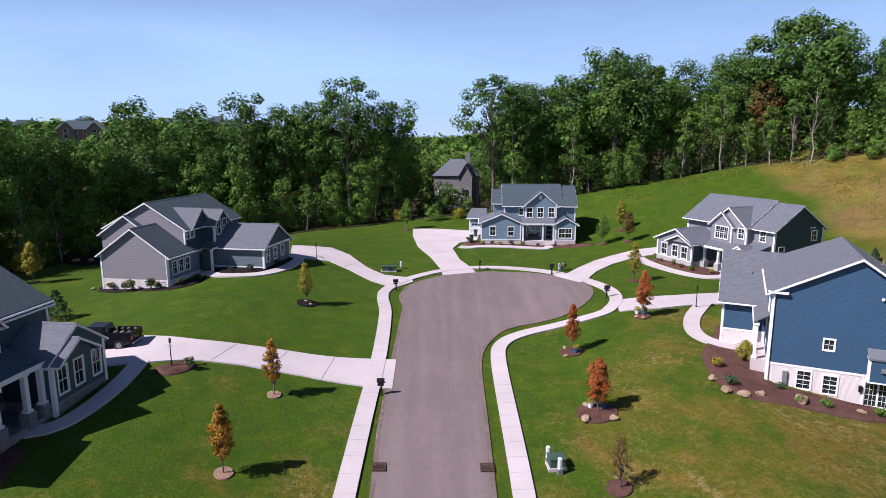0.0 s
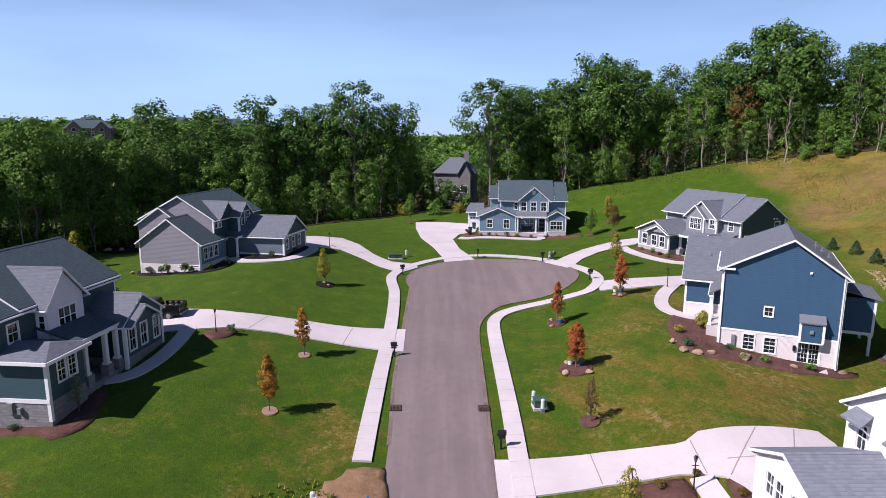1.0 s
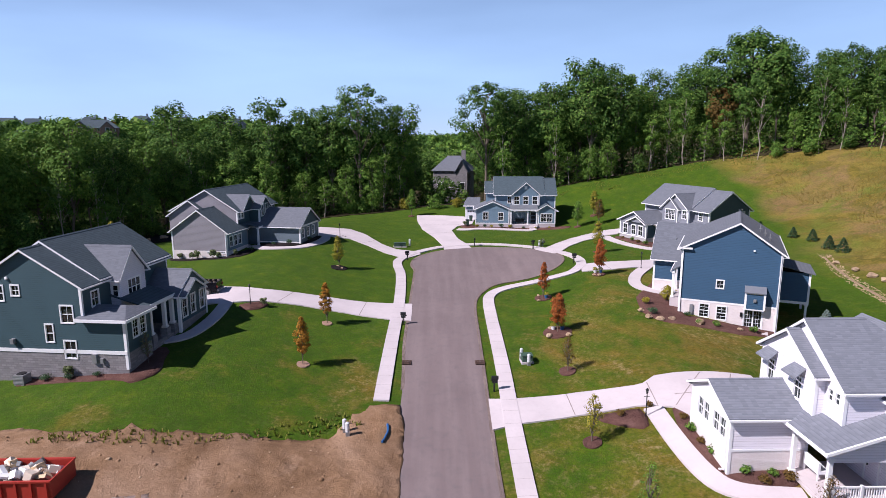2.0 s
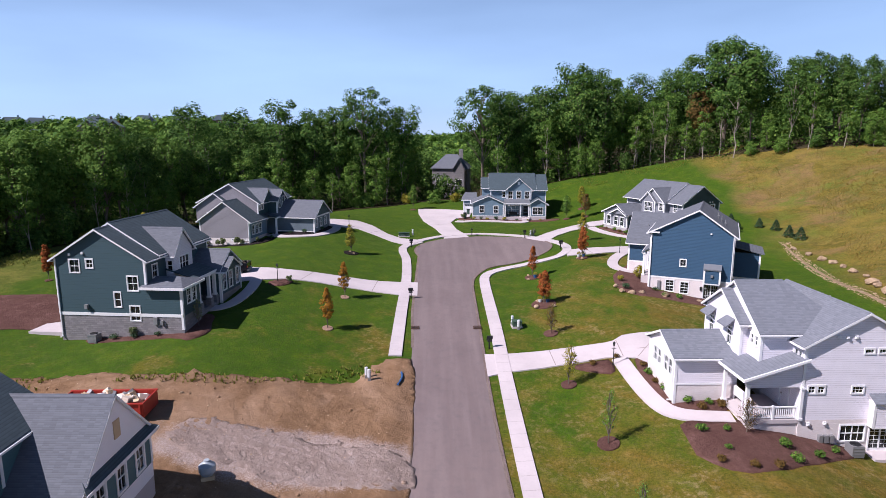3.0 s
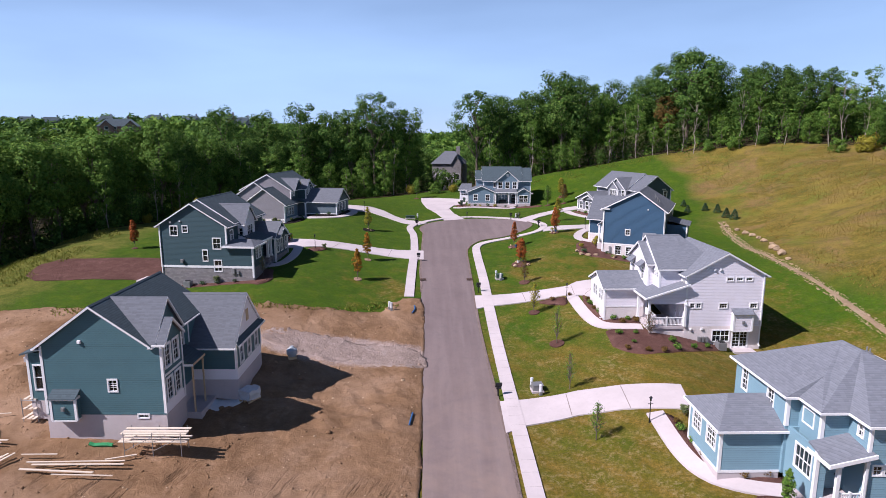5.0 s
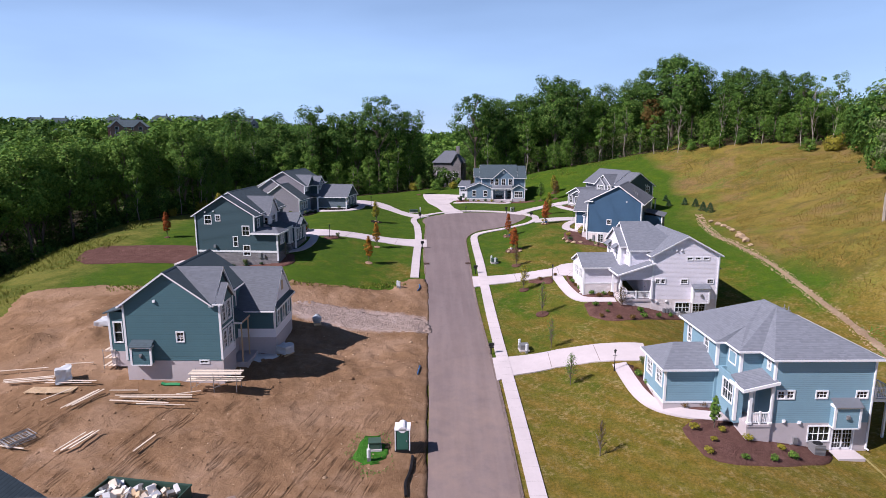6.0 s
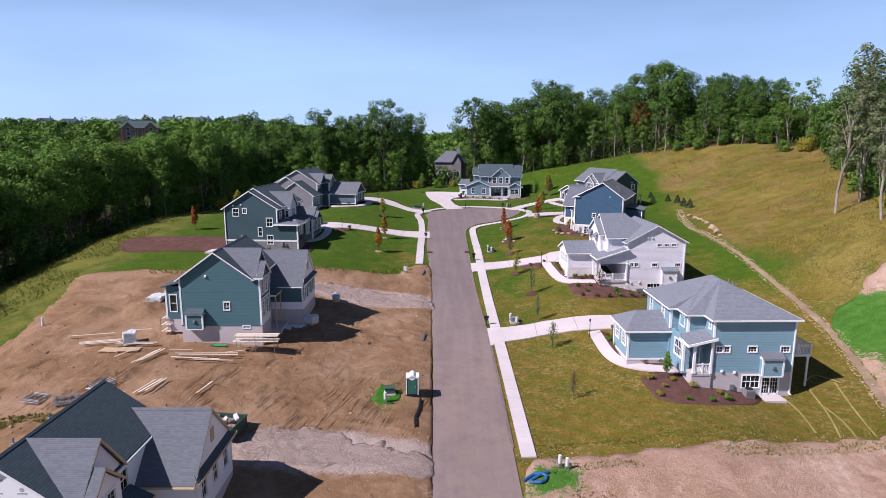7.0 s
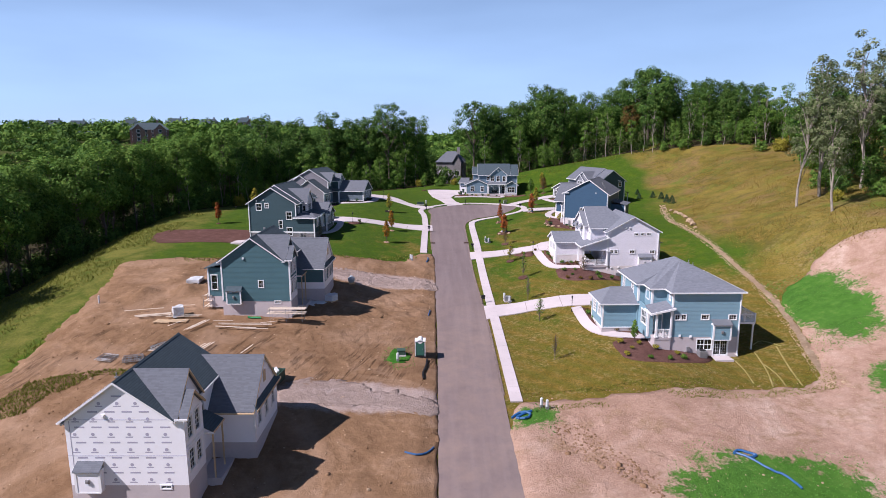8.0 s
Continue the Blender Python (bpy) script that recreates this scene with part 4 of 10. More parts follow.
mulch_bed(35, MULCH, [(11.3, 21.5), (14.1, 21.5), (14.4, 20.6), (14.0, 19.0), (12.4, 19.8), (11.0, 20.8)], "mulch bed beside a driveway")
lay("forest_floor", [(-61, 112), (-54, 100), (-52, 84), (-60, 60), (-70, 47), (-74, 16), (-74, -2), (-74, -20), (-76, -48), (-120, -60), (-220, 20), (-200, 180), (-60, 260), (90, 260), (190, 200), (190, 130), (120, 96), (99, 70), (90, 80.6), (85.6, 89.4), (78.6, 96.6), (73, 99.6), (66.6, 105.2), (58.4, 109.8), (52, 112.8), (46, 114.2), (34, 113.2), (23, 112.7), (0, 112), (-16, 106), (-34, 98)],
    FOREST_FLOOR, "shaded leaf litter under the trees", 0.10, 6.0, 0.8, 40, None, "forest floor")


# ---- houses ----
class House:
    """Builds the parts of one house in its own frame: u along the wall that faces the street's open end, v behind it, z as in the world."""

    def __init__(self, x, y, yaw, base, label, name="house"):
        self.base = base
        self.root = thing(name, x, y, base, yaw, label, "house", "houses along the street")

    def put(self, name, bm, material, parent=None, label=""):
        for v in bm.verts:
            v.co.z -= self.base
        return part(name, bm, material, parent or self.root, label)

    @staticmethod
    def span(face, c, a0, a1, d0, d1, z0, z1):
        if face == "S":
            return (a0, a1, c - d1, c - d0, z0, z1)
        if face == "N":
            return (a0, a1, c + d0, c + d1, z0, z1)
        if face == "W":
            return (c - d1, c - d0, a0, a1, z0, z1)
        return (c + d0, c + d1, a0, a1, z0, z1)

    def lattice(self, bm, face, c, aa, zz, hs, d0, d1):
        """One welded plate over the grid aa x zz, open where a hole of hs covers a cell."""
        at = {}

        def corner_at(i, j, d):
            if (i, j, d) not in at:
                p = self.span(face, c, aa[i], aa[i], d, d, zz[j], zz[j])
                at[i, j, d] = bm.verts.new((p[0], p[2], p[4]))
            return at[i, j, d]

        full = {(i, j) for i in range(len(aa) - 1) for j in range(len(zz) - 1)
                if not any(h[0] <= aa[i] and aa[i + 1] <= h[1] and h[2] <= zz[j] and zz[j + 1] <= h[3] for h in hs)}
        for i, j in sorted(full):
            ring = ((i, j), (i + 1, j), (i + 1, j + 1), (i, j + 1))
            for d in (d0, d1):
                bm.faces.new([corner_at(*q, d) for q in ring])
            for k, other in enumerate(((i, j - 1), (i + 1, j), (i, j + 1), (i - 1, j))):
                if other not in full:
                    p, q = ring[k], ring[(k + 1) % 4]
                    bm.faces.new((corner_at(*p, d0), corner_at(*q, d0), corner_at(*q, d1), corner_at(*p, d1)))
        bmesh.ops.recalc_face_normals(bm, faces=bm.faces)

    def wall(self, face, c, a0, a1, z0, z1, material, holes=(), thick=0.18, name="wall", label=""):
        """An upright wall with its openings cut through."""
        hs = [(max(h[0], a0), min(h[1], a1), max(h[2], z0), min(h[3], z1)) for h in holes]
        hs = [h for h in hs if h[0] < h[1] and h[2] < h[3]]
        aa = sorted({a0, a1, *[h[0] for h in hs], *[h[1] for h in hs]})
        zz = sorted({z0, z1, *[h[2] for h in hs], *[h[3] for h in hs]})
        bm = bmesh.new()
        self.lattice(bm, face, c, aa, zz, hs, -thick, 0.0)
        return self.put(name, bm, material, None, label)

    def peak(self, face, c, a0, a1, z, apex, rise, material, thick=0.18):
        """The triangle of wall under a gable."""
        bm = bmesh.new()
        ring = []
        for d in (0.0, -thick):
            r = []
            for a, h in ((a0, z), (a1, z), (apex, z + rise)):
                s = self.span(face, c, a, a, d, d, h, h)
                r.append(bm.verts.new((s[0], s[2], h)))
            ring.append(r)
        bm.faces.new(ring[0])
        bm.faces.new(ring[1][::-1])
        for k in range(3):
            bm.faces.new((ring[0][k], ring[1][k], ring[1][(k + 1) % 3], ring[0][(k + 1) % 3]))
        bmesh.ops.recalc_face_normals(bm, faces=bm.faces)
        return self.put("gable_wall", bm, material)

    def window(self, face, c, a, z0, w, h, cols=2, rows=2, units=1, trim=0.075, grid=True, sash=True):
        """Frame, sashes, bars and panes; a is the middle, z0 the sill. Returns the opening."""
        a0, a1, z1 = a - w / 2, a + w / 2, z0 + h
        bm = bmesh.new()
        self.lattice(bm, face, c, [a0 - trim, a0 + 0.02, a1 - 0.02, a1 + trim], [z0 - trim, z0 + 0.02, z1 - 0.02, z1 + trim + 0.03], [(a0 + 0.02, a1 - 0.02, z0 + 0.02, z1 - 0.02)], -0.10, 0.05)
        frame_ob = self.put("window", bm, WHITE, None, "white window frame with dark glass")
        uw, e, t = w / units, 0.035, 0.009
        for k in range(units):
            b0, b1 = a0 + k * uw, a0 + (k + 1) * uw
            ups, lays = [(b0, b0 + e)], [(z0, z0 + e)]
            if grid:
                ups += [(b0 + uw * i / cols - t, b0 + uw * i / cols + t) for i in range(1, cols)]
            for i in range(1, rows):
                if sash and 2 * i == rows:
                    lays.append((z0 + h / 2 - 0.03, z0 + h / 2 + 0.03))
                elif grid:
                    lays.append((z0 + h * i / rows - t, z0 + h * i / rows + t))
            if sash and rows % 2:
                lays = sorted([q for q in lays if abs(q[0] - z0 - h / 2) > 0.1] + [(z0 + h / 2 - 0.03, z0 + h / 2 + 0.03)])
            ups.append((b1 - e, b1))
            lays.append((z1 - e, z1))
            holes = [(p[1], q[0], r[1], v[0]) for p, q in zip(ups, ups[1:]) for r, v in zip(lays, lays[1:])]
            bm = bmesh.new()
            self.lattice(bm, face, c, [x for p in ups for x in p], [x for p in lays for x in p], holes, -0.09, -0.015)
            self.put("sash", bm, WHITE, frame_ob)
        g = bmesh.new()
        box(g, *self.span(face, c, a0, a1, -0.065, -0.05, z0, z1))
        pane = self.put("pane", g, GLASS, frame_ob)
        pane.visible_shadow = False
        # near-black sheet behind the glass, standing for the unlit room
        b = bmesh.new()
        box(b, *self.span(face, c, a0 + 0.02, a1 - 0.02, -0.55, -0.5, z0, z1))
        self.put("blind", b, ROOM_DARK, frame_ob)
        return (a0, a1, z0, z1)

    def door(self, face, c, a, z0, w, h, material, glazed=0.0, cols=2, rows=4, label=""):
        a0, a1, z1 = a - w / 2, a + w / 2, z0 + h
        bm = bmesh.new()
        self.lattice(bm, face, c, [a0 - 0.11, a0, a1, a1 + 0.11], [z0, z1, z1 + 0.13], [(a0, a1, z0, z1)], -0.1, 0.045)
        fr = self.put("door_frame", bm, WHITE)
        leaf = bmesh.new()
        n = 2 if w > 1.3 and glazed else 1
        g = bmesh.new()
        for k in range(n):
            b0, b1 = a0 + w * k / n, a0 + w * (k + 1) / n
            if glazed:
                e = 0.06
                for s in ((b0, b0 + e, z0, z1), (b1 - e, b1, z0, z1), (b0, b1, z0, z0 + 0.18), (b0, b1, z1 - e, z1)):
                    box(leaf, *self.span(face, c, s[0], s[1], -0.09, -0.03, s[2], s[3]))
                for i in range(1, cols):
                    m = b0 + e + (b1 - b0 - 2 * e) * i / cols
                    box(leaf, *self.span(face, c, m - 0.009, m + 0.009, -0.08, -0.035, z0 + 0.18, z1 - e))
                for i in range(1, rows):
                    m = z0 + 0.18 + (h - 0.28) * i / rows
                    box(leaf, *self.span(face, c, b0 + e, b1 - e, -0.08, -0.035, m - 0.009, m + 0.009))
                box(g, *self.span(face, c, b0 + 0.05, b1 - 0.05, -0.065, -0.05, z0 + 0.1, z1 - 0.05))
            else:
                box(leaf, *self.span(face, c, b0, b1, -0.09, -0.04, z0, z1))
                for p in range(max(1, int(w // 0.8))):
                    for q in range(4 if h > 2.05 and w > 1.5 else 3):
                        pw, ph = (b1 - b0) / max(1, int(w // 0.8)), h / (4 if h > 2.05 and w > 1.5 else 3)
                        box(leaf, *self.span(face, c, b0 + p * pw + 0.08, b0 + (p + 1) * pw - 0.08, -0.04, -0.02, z0 + q * ph + 0.08, z0 + (q + 1) * ph - 0.08))
        ob = self.put("door", leaf, material, None, label)
        if glazed:
            self.put("pane", g, GLASS, ob).visible_shadow = False
        else:
            g.free()
        hd = bmesh.new()
        box(hd, *self.span(face, c, a1 - 0.16, a1 - 0.10, -0.03, 0.03, z0 + 0.95, z0 + 1.08))
        self.put("handle", hd, BLACK, ob)
        return (a0, a1, z0, z1)

    def board(self, face, c, a0, a1, z0, z1, out=0.035, material=None, name="trim_board"):
        bm = bmesh.new()
        box(bm, *self.span(face, c, a0, a1, 0.003, out, z0, z1))
        return self.put(name, bm, material or WHITE)

    def corner(self, u, v, su, sv, z0, z1, w=0.16):
        """A corner board; su, sv: +1 or -1, the way out of the house."""
        bm = bmesh.new()
        o, n = 0.03, 0.002
        prof = [(u - su * w, v + sv * n), (u - su * w, v + sv * o), (u + su * o, v + sv * o), (u + su * o, v - sv * w), (u + su * n, v - sv * w), (u + su * n, v + sv * n)]
        self.slab(bm, [(x, y, z1) for x, y in prof], z1 - z0)
        return self.put("corner_board", bm, WHITE)

    def slab(self, bm, quad, t):
        top = [bm.verts.new(p) for p in quad]
        low = [bm.verts.new((p[0], p[1], p[2] - t)) for p in quad]
        n = len(quad)
        fs = [bm.faces.new(top), bm.faces.new(low[::-1])]
        for k in range(n):
            fs.append(bm.faces.new((top[k], low[k], low[(k + 1) % n], top[(k + 1) % n])))
        bmesh.ops.recalc_face_normals(bm, faces=fs)

    def gable(self, along, a0, a1, b0, b1, ze, rise, material, apex=None, ov=0.32, ends=(0.3, 0.3), trim=(True, True), ov2=None, trim_material=None):
        """A pitched roof; along: the ridge's axis ('u' or 'v'); a0..a1 its length between gable walls, b0..b1 the eaves' walls."""
        apex = (b0 + b1) / 2 if apex is None else apex
        ov2 = ov if ov2 is None else ov2
        p = lambda a, b, z: (a, b, z) if along == "u" else (b, a, z)
        k0, k1 = rise / (apex - b0), rise / (b1 - apex)
        e0, e1, zr = a0 - ends[0], a1 + ends[1], ze + rise + 0.14
        lo0, lo1 = (b0 - ov, ze + 0.14 - k0 * ov), (b1 + ov2, ze + 0.14 - k1 * ov2)
        for b, z in (lo0, lo1):
            bm = bmesh.new()
            self.slab(bm, [p(e0, b, z), p(e1, b, z), p(e1, apex, zr), p(e0, apex, zr)], 0.10)
            roof = self.put("roof_slope", bm, material)
        tm = trim_material or WHITE
        for e, on, s in ((e0, trim[0], -1), (e1, trim[1], 1)):
            if on:
                for b, z in (lo0, lo1):
                    r = bmesh.new()
                    self.slab(r, [p(e + s * 0.02, b, z - 0.02), p(e - s * 0.10, b, z - 0.02), p(e - s * 0.10, apex, zr - 0.02), p(e + s * 0.02, apex, zr - 0.02)], 0.17)
                    self.put("rake_board", r, tm)
        for (b, z), s in ((lo0, -1), (lo1, 1)):
            f = bmesh.new()
            q0, q1 = sorted((b + s * 0.01, b + s * 0.12))
            (box(f, e0, e1, q0, q1, z - 0.18, z - 0.07) if along == "u" else box(f, q0, q1, e0, e1, z - 0.18, z - 0.07))
            self.put("gutter", f, tm)
            f = bmesh.new()
            q0, q1 = sorted((b, b - s * (0.32 if s < 0 else 0.32)))
            (box(f, e0 + 0.1, e1 - 0.1, q0, q1, z - 0.20, z - 0.17) if along == "u" else box(f, q0, q1, e0 + 0.1, e1 - 0.1, z - 0.20, z - 0.17))
            self.put("soffit", f, tm)
        c = bmesh.new()
        self.slab(c, [p(e0, apex - 0.14, zr - 0.14 * k0 + 0.03), p(e1, apex - 0.14, zr - 0.14 * k0 + 0.03), p(e1, apex, zr + 0.03), p(e0, apex, zr + 0.03)], 0.03)
        self.slab(c, [p(e0, apex, zr + 0.03), p(e1, apex, zr + 0.03), p(e1, apex + 0.14, zr - 0.14 * k1 + 0.03), p(e0, apex + 0.14, zr - 0.14 * k1 + 0.03)], 0.03)
        self.put("ridge_cap", c, material, roof)
        return roof

    def slopes(self, quads, material, name="roof_slope", t=0.12):
        for q in quads:
            bm = bmesh.new()
            self.slab(bm, q, t)
            roof = self.put(name, bm, material)
        return roof

    def cross_gable(self, u0, u1, v0, apex, v1, ze, zr, material, trim):
        """A gable to the east that dies into a roof behind: its ridge runs back to u0, its eaves only to the valleys."""
        mid = u1 - 0.42
        self.slopes([[(mid, v0, ze), (u1, v0, ze), (u1, apex, zr), (u0, apex, zr)], [(u1, v1, ze), (mid, v1, ze), (u0, apex, zr), (u1, apex, zr)]], material)
        for v in (v0, v1):
            r = bmesh.new()
            self.slab(r, [(u1 + 0.02, v, ze - 0.02), (u1 - 0.10, v, ze - 0.02), (u1 - 0.10, apex, zr - 0.02), (u1 + 0.02, apex, zr - 0.02)], 0.18)
            self.put("rake_board", r, trim)

    def post(self, u, v, z0, z1, w=0.22, plinth=None):
        bm = bmesh.new()
        box(bm, u - w / 2, u + w / 2, v - w / 2, v + w / 2, z0, z1)
        box(bm, u - w * 0.75, u + w * 0.75, v - w * 0.75, v + w * 0.75, z1 - 0.18, z1 - 0.04)
        box(bm, u - w * 0.75, u + w * 0.75, v - w * 0.75, v + w * 0.75, z0, z0 + 0.16)
        self.put("porch_post", bm, WHITE)
        if plinth:
            b = bmesh.new()
            box(b, u - 0.32, u + 0.32, v - 0.32, v + 0.32, plinth[0], z0)
            self.put("plinth", b, plinth[1])

    def railing(self, face, c, a0, a1, z0, h=0.95):
        bm = bmesh.new()
        box(bm, *self.span(face, c, a0, a1, -0.05, 0.05, z0 + h - 0.08, z0 + h))
        rail = self.put("railing", bm, WHITE)
        bm = bmesh.new()
        box(bm, *self.span(face, c, a0, a1, -0.03, 0.03, z0 + 0.1, z0 + 0.17))
        self.put("bottom_rail", bm, WHITE, rail)
        n = max(2, int((a1 - a0) / 0.14))
        for k in range(n + 1):
            a, post = a0 + (a1 - a0) * k / n, k in (0, n // 2, n)
            bm, r = bmesh.new(), 0.07 if post else 0.02
            box(bm, *self.span(face, c, a - r, a + r, -r, r, z0 if post else z0 + 0.17, z0 + h + 0.08 if post else z0 + h - 0.08))
            self.put("rail_post" if post else "baluster", bm, WHITE, rail)
        return rail

    def bay(self, a, z0, w, h, d, wall_material, roof_material=None, c=0.0):
        """A boxed-out fireplace bay on the wall, with its own lean-to roof and a vent hood."""
        bm = bmesh.new()
        box(bm, a - w / 2, a + w / 2, c - d, c - 0.002, z0, z0 + h)
        self.put("chimney_box", bm, wall_material)
        for k in (-1, 1):
            b = bmesh.new()
            box(b, a + k * w / 2 - 0.09, a + k * w / 2 + 0.09, c - d - 0.03, c - d + 0.09, z0, z0 + h)
            self.put("corner_board", b, WHITE)
        b = bmesh.new()
        box(b, a - w / 2 - 0.06, a + w / 2 + 0.06, c - d - 0.06, c - 0.003, z0 + h - 0.14, z0 + h + 0.02)
        self.put("trim_board", b, WHITE)
        b = bmesh.new()
        box(b, a - w / 2 - 0.02, a + w / 2 + 0.02, c - d - 0.02, c - 0.003, z0 - 0.1, z0)
        self.put("trim_board", b, WHITE)
        self.slopes([[(a - w / 2 - 0.12, c - d - 0.16, z0 + h + 0.02), (a + w / 2 + 0.12, c - d - 0.16, z0 + h + 0.02), (a + w / 2 + 0.12, c - 0.004, z0 + h + 0.5), (a - w / 2 - 0.12, c - 0.004, z0 + h + 0.5)]], roof_material or METAL_ROOF, "bay_roof", 0.06)
        b = bmesh.new()
        box(b, a - 0.10, a + 0.10, c - d - 0.16, c - d, z0 + h * 0.46, z0 + h * 0.58)
        box(b, a - 0.13, a + 0.13, c - d - 0.10, c - d, z0 + h * 0.43, z0 + h * 0.61)
        self.put("vent_hood", b, GREY_METAL)

    def spots(self, face, c, points, r=0.09):
        """Vents and floodlights on a wall."""
        for a, z in points:
            b = bmesh.new()
            box(b, *self.span(face, c, a - r, a + r, 0.002, 0.10, z - r, z + r))
            box(b, *self.span(face, c, a - r * 0.6, a + r * 0.6, 0.10, 0.15, z - r * 0.8, z + r * 0.2))
            self.put("wall_vent", b, WHITE)

    def pipes(self, points):
        for u, v, z in points:
            b = bmesh.new()
            tube(b, (u, v, z - 0.3), (u, v, z + 0.36), 0.05)
            box(b, u - 0.14, u + 0.14, v - 0.14, v + 0.14, z - 0.02, z + 0.03)
            self.put("vent_pipe", b, GREY_METAL)

    def spout(self, face, c, a, z0, z1):
        bm = bmesh.new()
        box(bm, *self.span(face, c, a - 0.045, a + 0.045, 0.04, 0.12, z0 + 0.1, z1))
        box(bm, *self.span(face, c, a - 0.05, a + 0.05, 0.06, 0.4, z0 + 0.06, z0 + 0.15))
        self.put("downspout", bm, WHITE)

    def shell(self, u0, u1, v0, v1, zs, mats, holes=None, floor=True, skip=""):
        """Four walls in bands: zs the heights between, mats one a band."""
        holes = holes or {}
        for z0, z1, m in zip(zs, zs[1:], mats):
            for face, c, a0, a1 in (("S", v0, u0, u1), ("N", v1, u0, u1), ("W", u0, v0 + 0.18, v1 - 0.18), ("E", u1, v0 + 0.18, v1 - 0.18)):
                if face in skip:
                    continue
                mm = m.get(face, m["S"]) if isinstance(m, dict) else m
                self.wall(face, c, a0, a1, z0, z1, mm, holes.get(face, ()))
        if floor:
            # floors share the near-black, so rooms stay dark behind the glass
            for z in zs[1:]:
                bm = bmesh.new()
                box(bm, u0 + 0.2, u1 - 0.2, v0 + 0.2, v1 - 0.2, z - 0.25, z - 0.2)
                self.put("floor_slab", bm, ROOM_DARK)


# the dark of unlit rooms, painted as a near-black colour
ROOM_DARK = plain("dark_room", (0.012, 0.013, 0.015), 0.9)


def navy_house():
    """Dark blue, whitewashed brick below, garage wing towards the street."""
    h = House(23.2, 38.3, -25.5, 5.0, "dark blue sided two-storey house over whitewashed brick with walk-out basement")
    W, D, zt, ze = 8.7, 12.4, 7.7, 12.85
    ho = {"S": [h.window("S", 0, 3.62, 9.15, 0.62, 0.75, 2, 2, sash=False), h.window("S", 0, 2.36, 6.15, 0.85, 1.3, 2, 4), h.window("S", 0, 3.92, 6.05, 0.85, 1.3, 2, 4),
                h.door("S", 0, 6.66, 5.5, 1.5, 1.8, WHITE, 1.0, 3, 4, "white glazed patio door")],
          "W": [h.window("W", 0, 2.4, 10.9, 0.9, 1.2), h.door("W", 0, 3.6, 7.9, 1.0, 2.05, BLACK)]}
    h.shell(0, W, 0, D, [4.6, zt, ze], [BRICK, NAVY], ho)
    h.board("S", 0, 0, W, zt - 0.06, zt + 0.10, 0.03, WHITE)
    h.peak("S", 0, 0, W, ze, 4.95, 2.65, NAVY)
    h.gable("v", 0, 9.8, 0, W, ze, 2.65, ROOF, 4.95, ov=0.35, ends=(0.3, 0.0), trim=(True, False))
    # hipped back end
    lo, zr = ze - 0.05, ze + 2.79
    h.slopes([[(-0.35, 9.8, lo), (4.95, 9.8, zr), (-0.35, D + 0.35, lo)], [(W + 0.35, D + 0.35, lo), (4.95, 9.8, zr), (W + 0.35, 9.8, lo)], [(-0.35, D + 0.35, lo), (4.95, 9.8, zr), (W + 0.35, D + 0.35, lo)]], ROOF)
    h.board("E", W + 0.35, 9.8, D + 0.35, lo - 0.16, lo - 0.02, 0.08, WHITE, "gutter")
    h.board("N", D + 0.35, -0.35, W + 0.35, lo - 0.16, lo - 0.02, 0.08, WHITE, "gutter")
    h.board("S", 0, -0.3, 0.95, 12.78, 12.93, 0.30)
    for u, s in ((0, -1), (W, 1)):
        h.corner(u, 0, s, -1, 5.2, ze)
        h.corner(u, D, s, 1, zt, ze)
    h.spout("S", 0, 0.12, 5.9, ze)
    h.spout("S", 0, W - 0.12, 5.4, ze)
    h.bay(6.70, 7.55, 1.60, 1.6, 0.6, NAVY)
    h.spots("S", 0, [(6.3, 13.0)], 0.08)
    b = bmesh.new()
    box(b, 5.55, 5.75, -0.18, -0.002, 6.6, 7.0)
    h.put("wall_lantern", b, BLACK)
    # garage wing
    hw = {"S": [], "W": [h.window("W", -3.15, 8.0, 8.3, 0.9, 1.5), h.window("W", -3.15, 10.6, 8.3, 0.9, 1.5)]}
    h.shell(-3.15, 0.0, 5.7, 14.8, [5.6, 8.2, 10.6], [BRICK, NAVY], hw, skip="E")
    h.gable("u", -3.15, 5.0, 5.7, 14.8, 10.6, 3.1, ROOF, 10.6, ov=0.35, ends=(0.35, 0.0), trim=(True, False))
    h.peak("W", -3.15, 5.7, 14.8, 10.6, 10.6, 3.1, NAVY)
    h.corner(-3.15, 5.7, -1, -1, 5.8, 10.6)
    h.corner(-3.15, 14.8, -1, 1, 5.8, 10.6)
    h.board("S", 5.7, -3.15, 0, 8.12, 8.28)
    h.pipes([(-1.2, 8.2, 12.2), (0.6, 7.4, 11.9)])
    # porch between the wing and the corner
    h.slopes([[(-0.95, 1.2, 10.3), (-0.95, 5.7, 10.3), (0.0, 5.7, 10.9), (0.0, 1.2, 10.9)]], ROOF)
    h.board("W", -0.95, 1.2, 5.7, 10.1, 10.28, 0.08)
    for v in (1.4, 3.4, 5.3):
        h.post(-0.75, v, 7.45, 10.15, 0.22)
    b = bmesh.new()
    box(b, -0.95, 0, 1.2, 5.7, 5.8, 7.42)
    h.put("porch_floor", b, CONCRETE_WALL)
    # rear bump
    h.shell(W, 11.5, 4.0, 8.6, [7.4, 10.5], [NAVY], {}, skip="W")
    h.slopes([[(W, 3.7, 11.2), (11.85, 3.7, 10.55), (11.85, 8.9, 10.55), (W, 8.9, 11.2)]], ROOF)
    h.board("S", 4.0, W, 11.5, 7.4, 7.65)
    h.corner(11.5, 4.0, 1, -1, 7.4, 10.5)
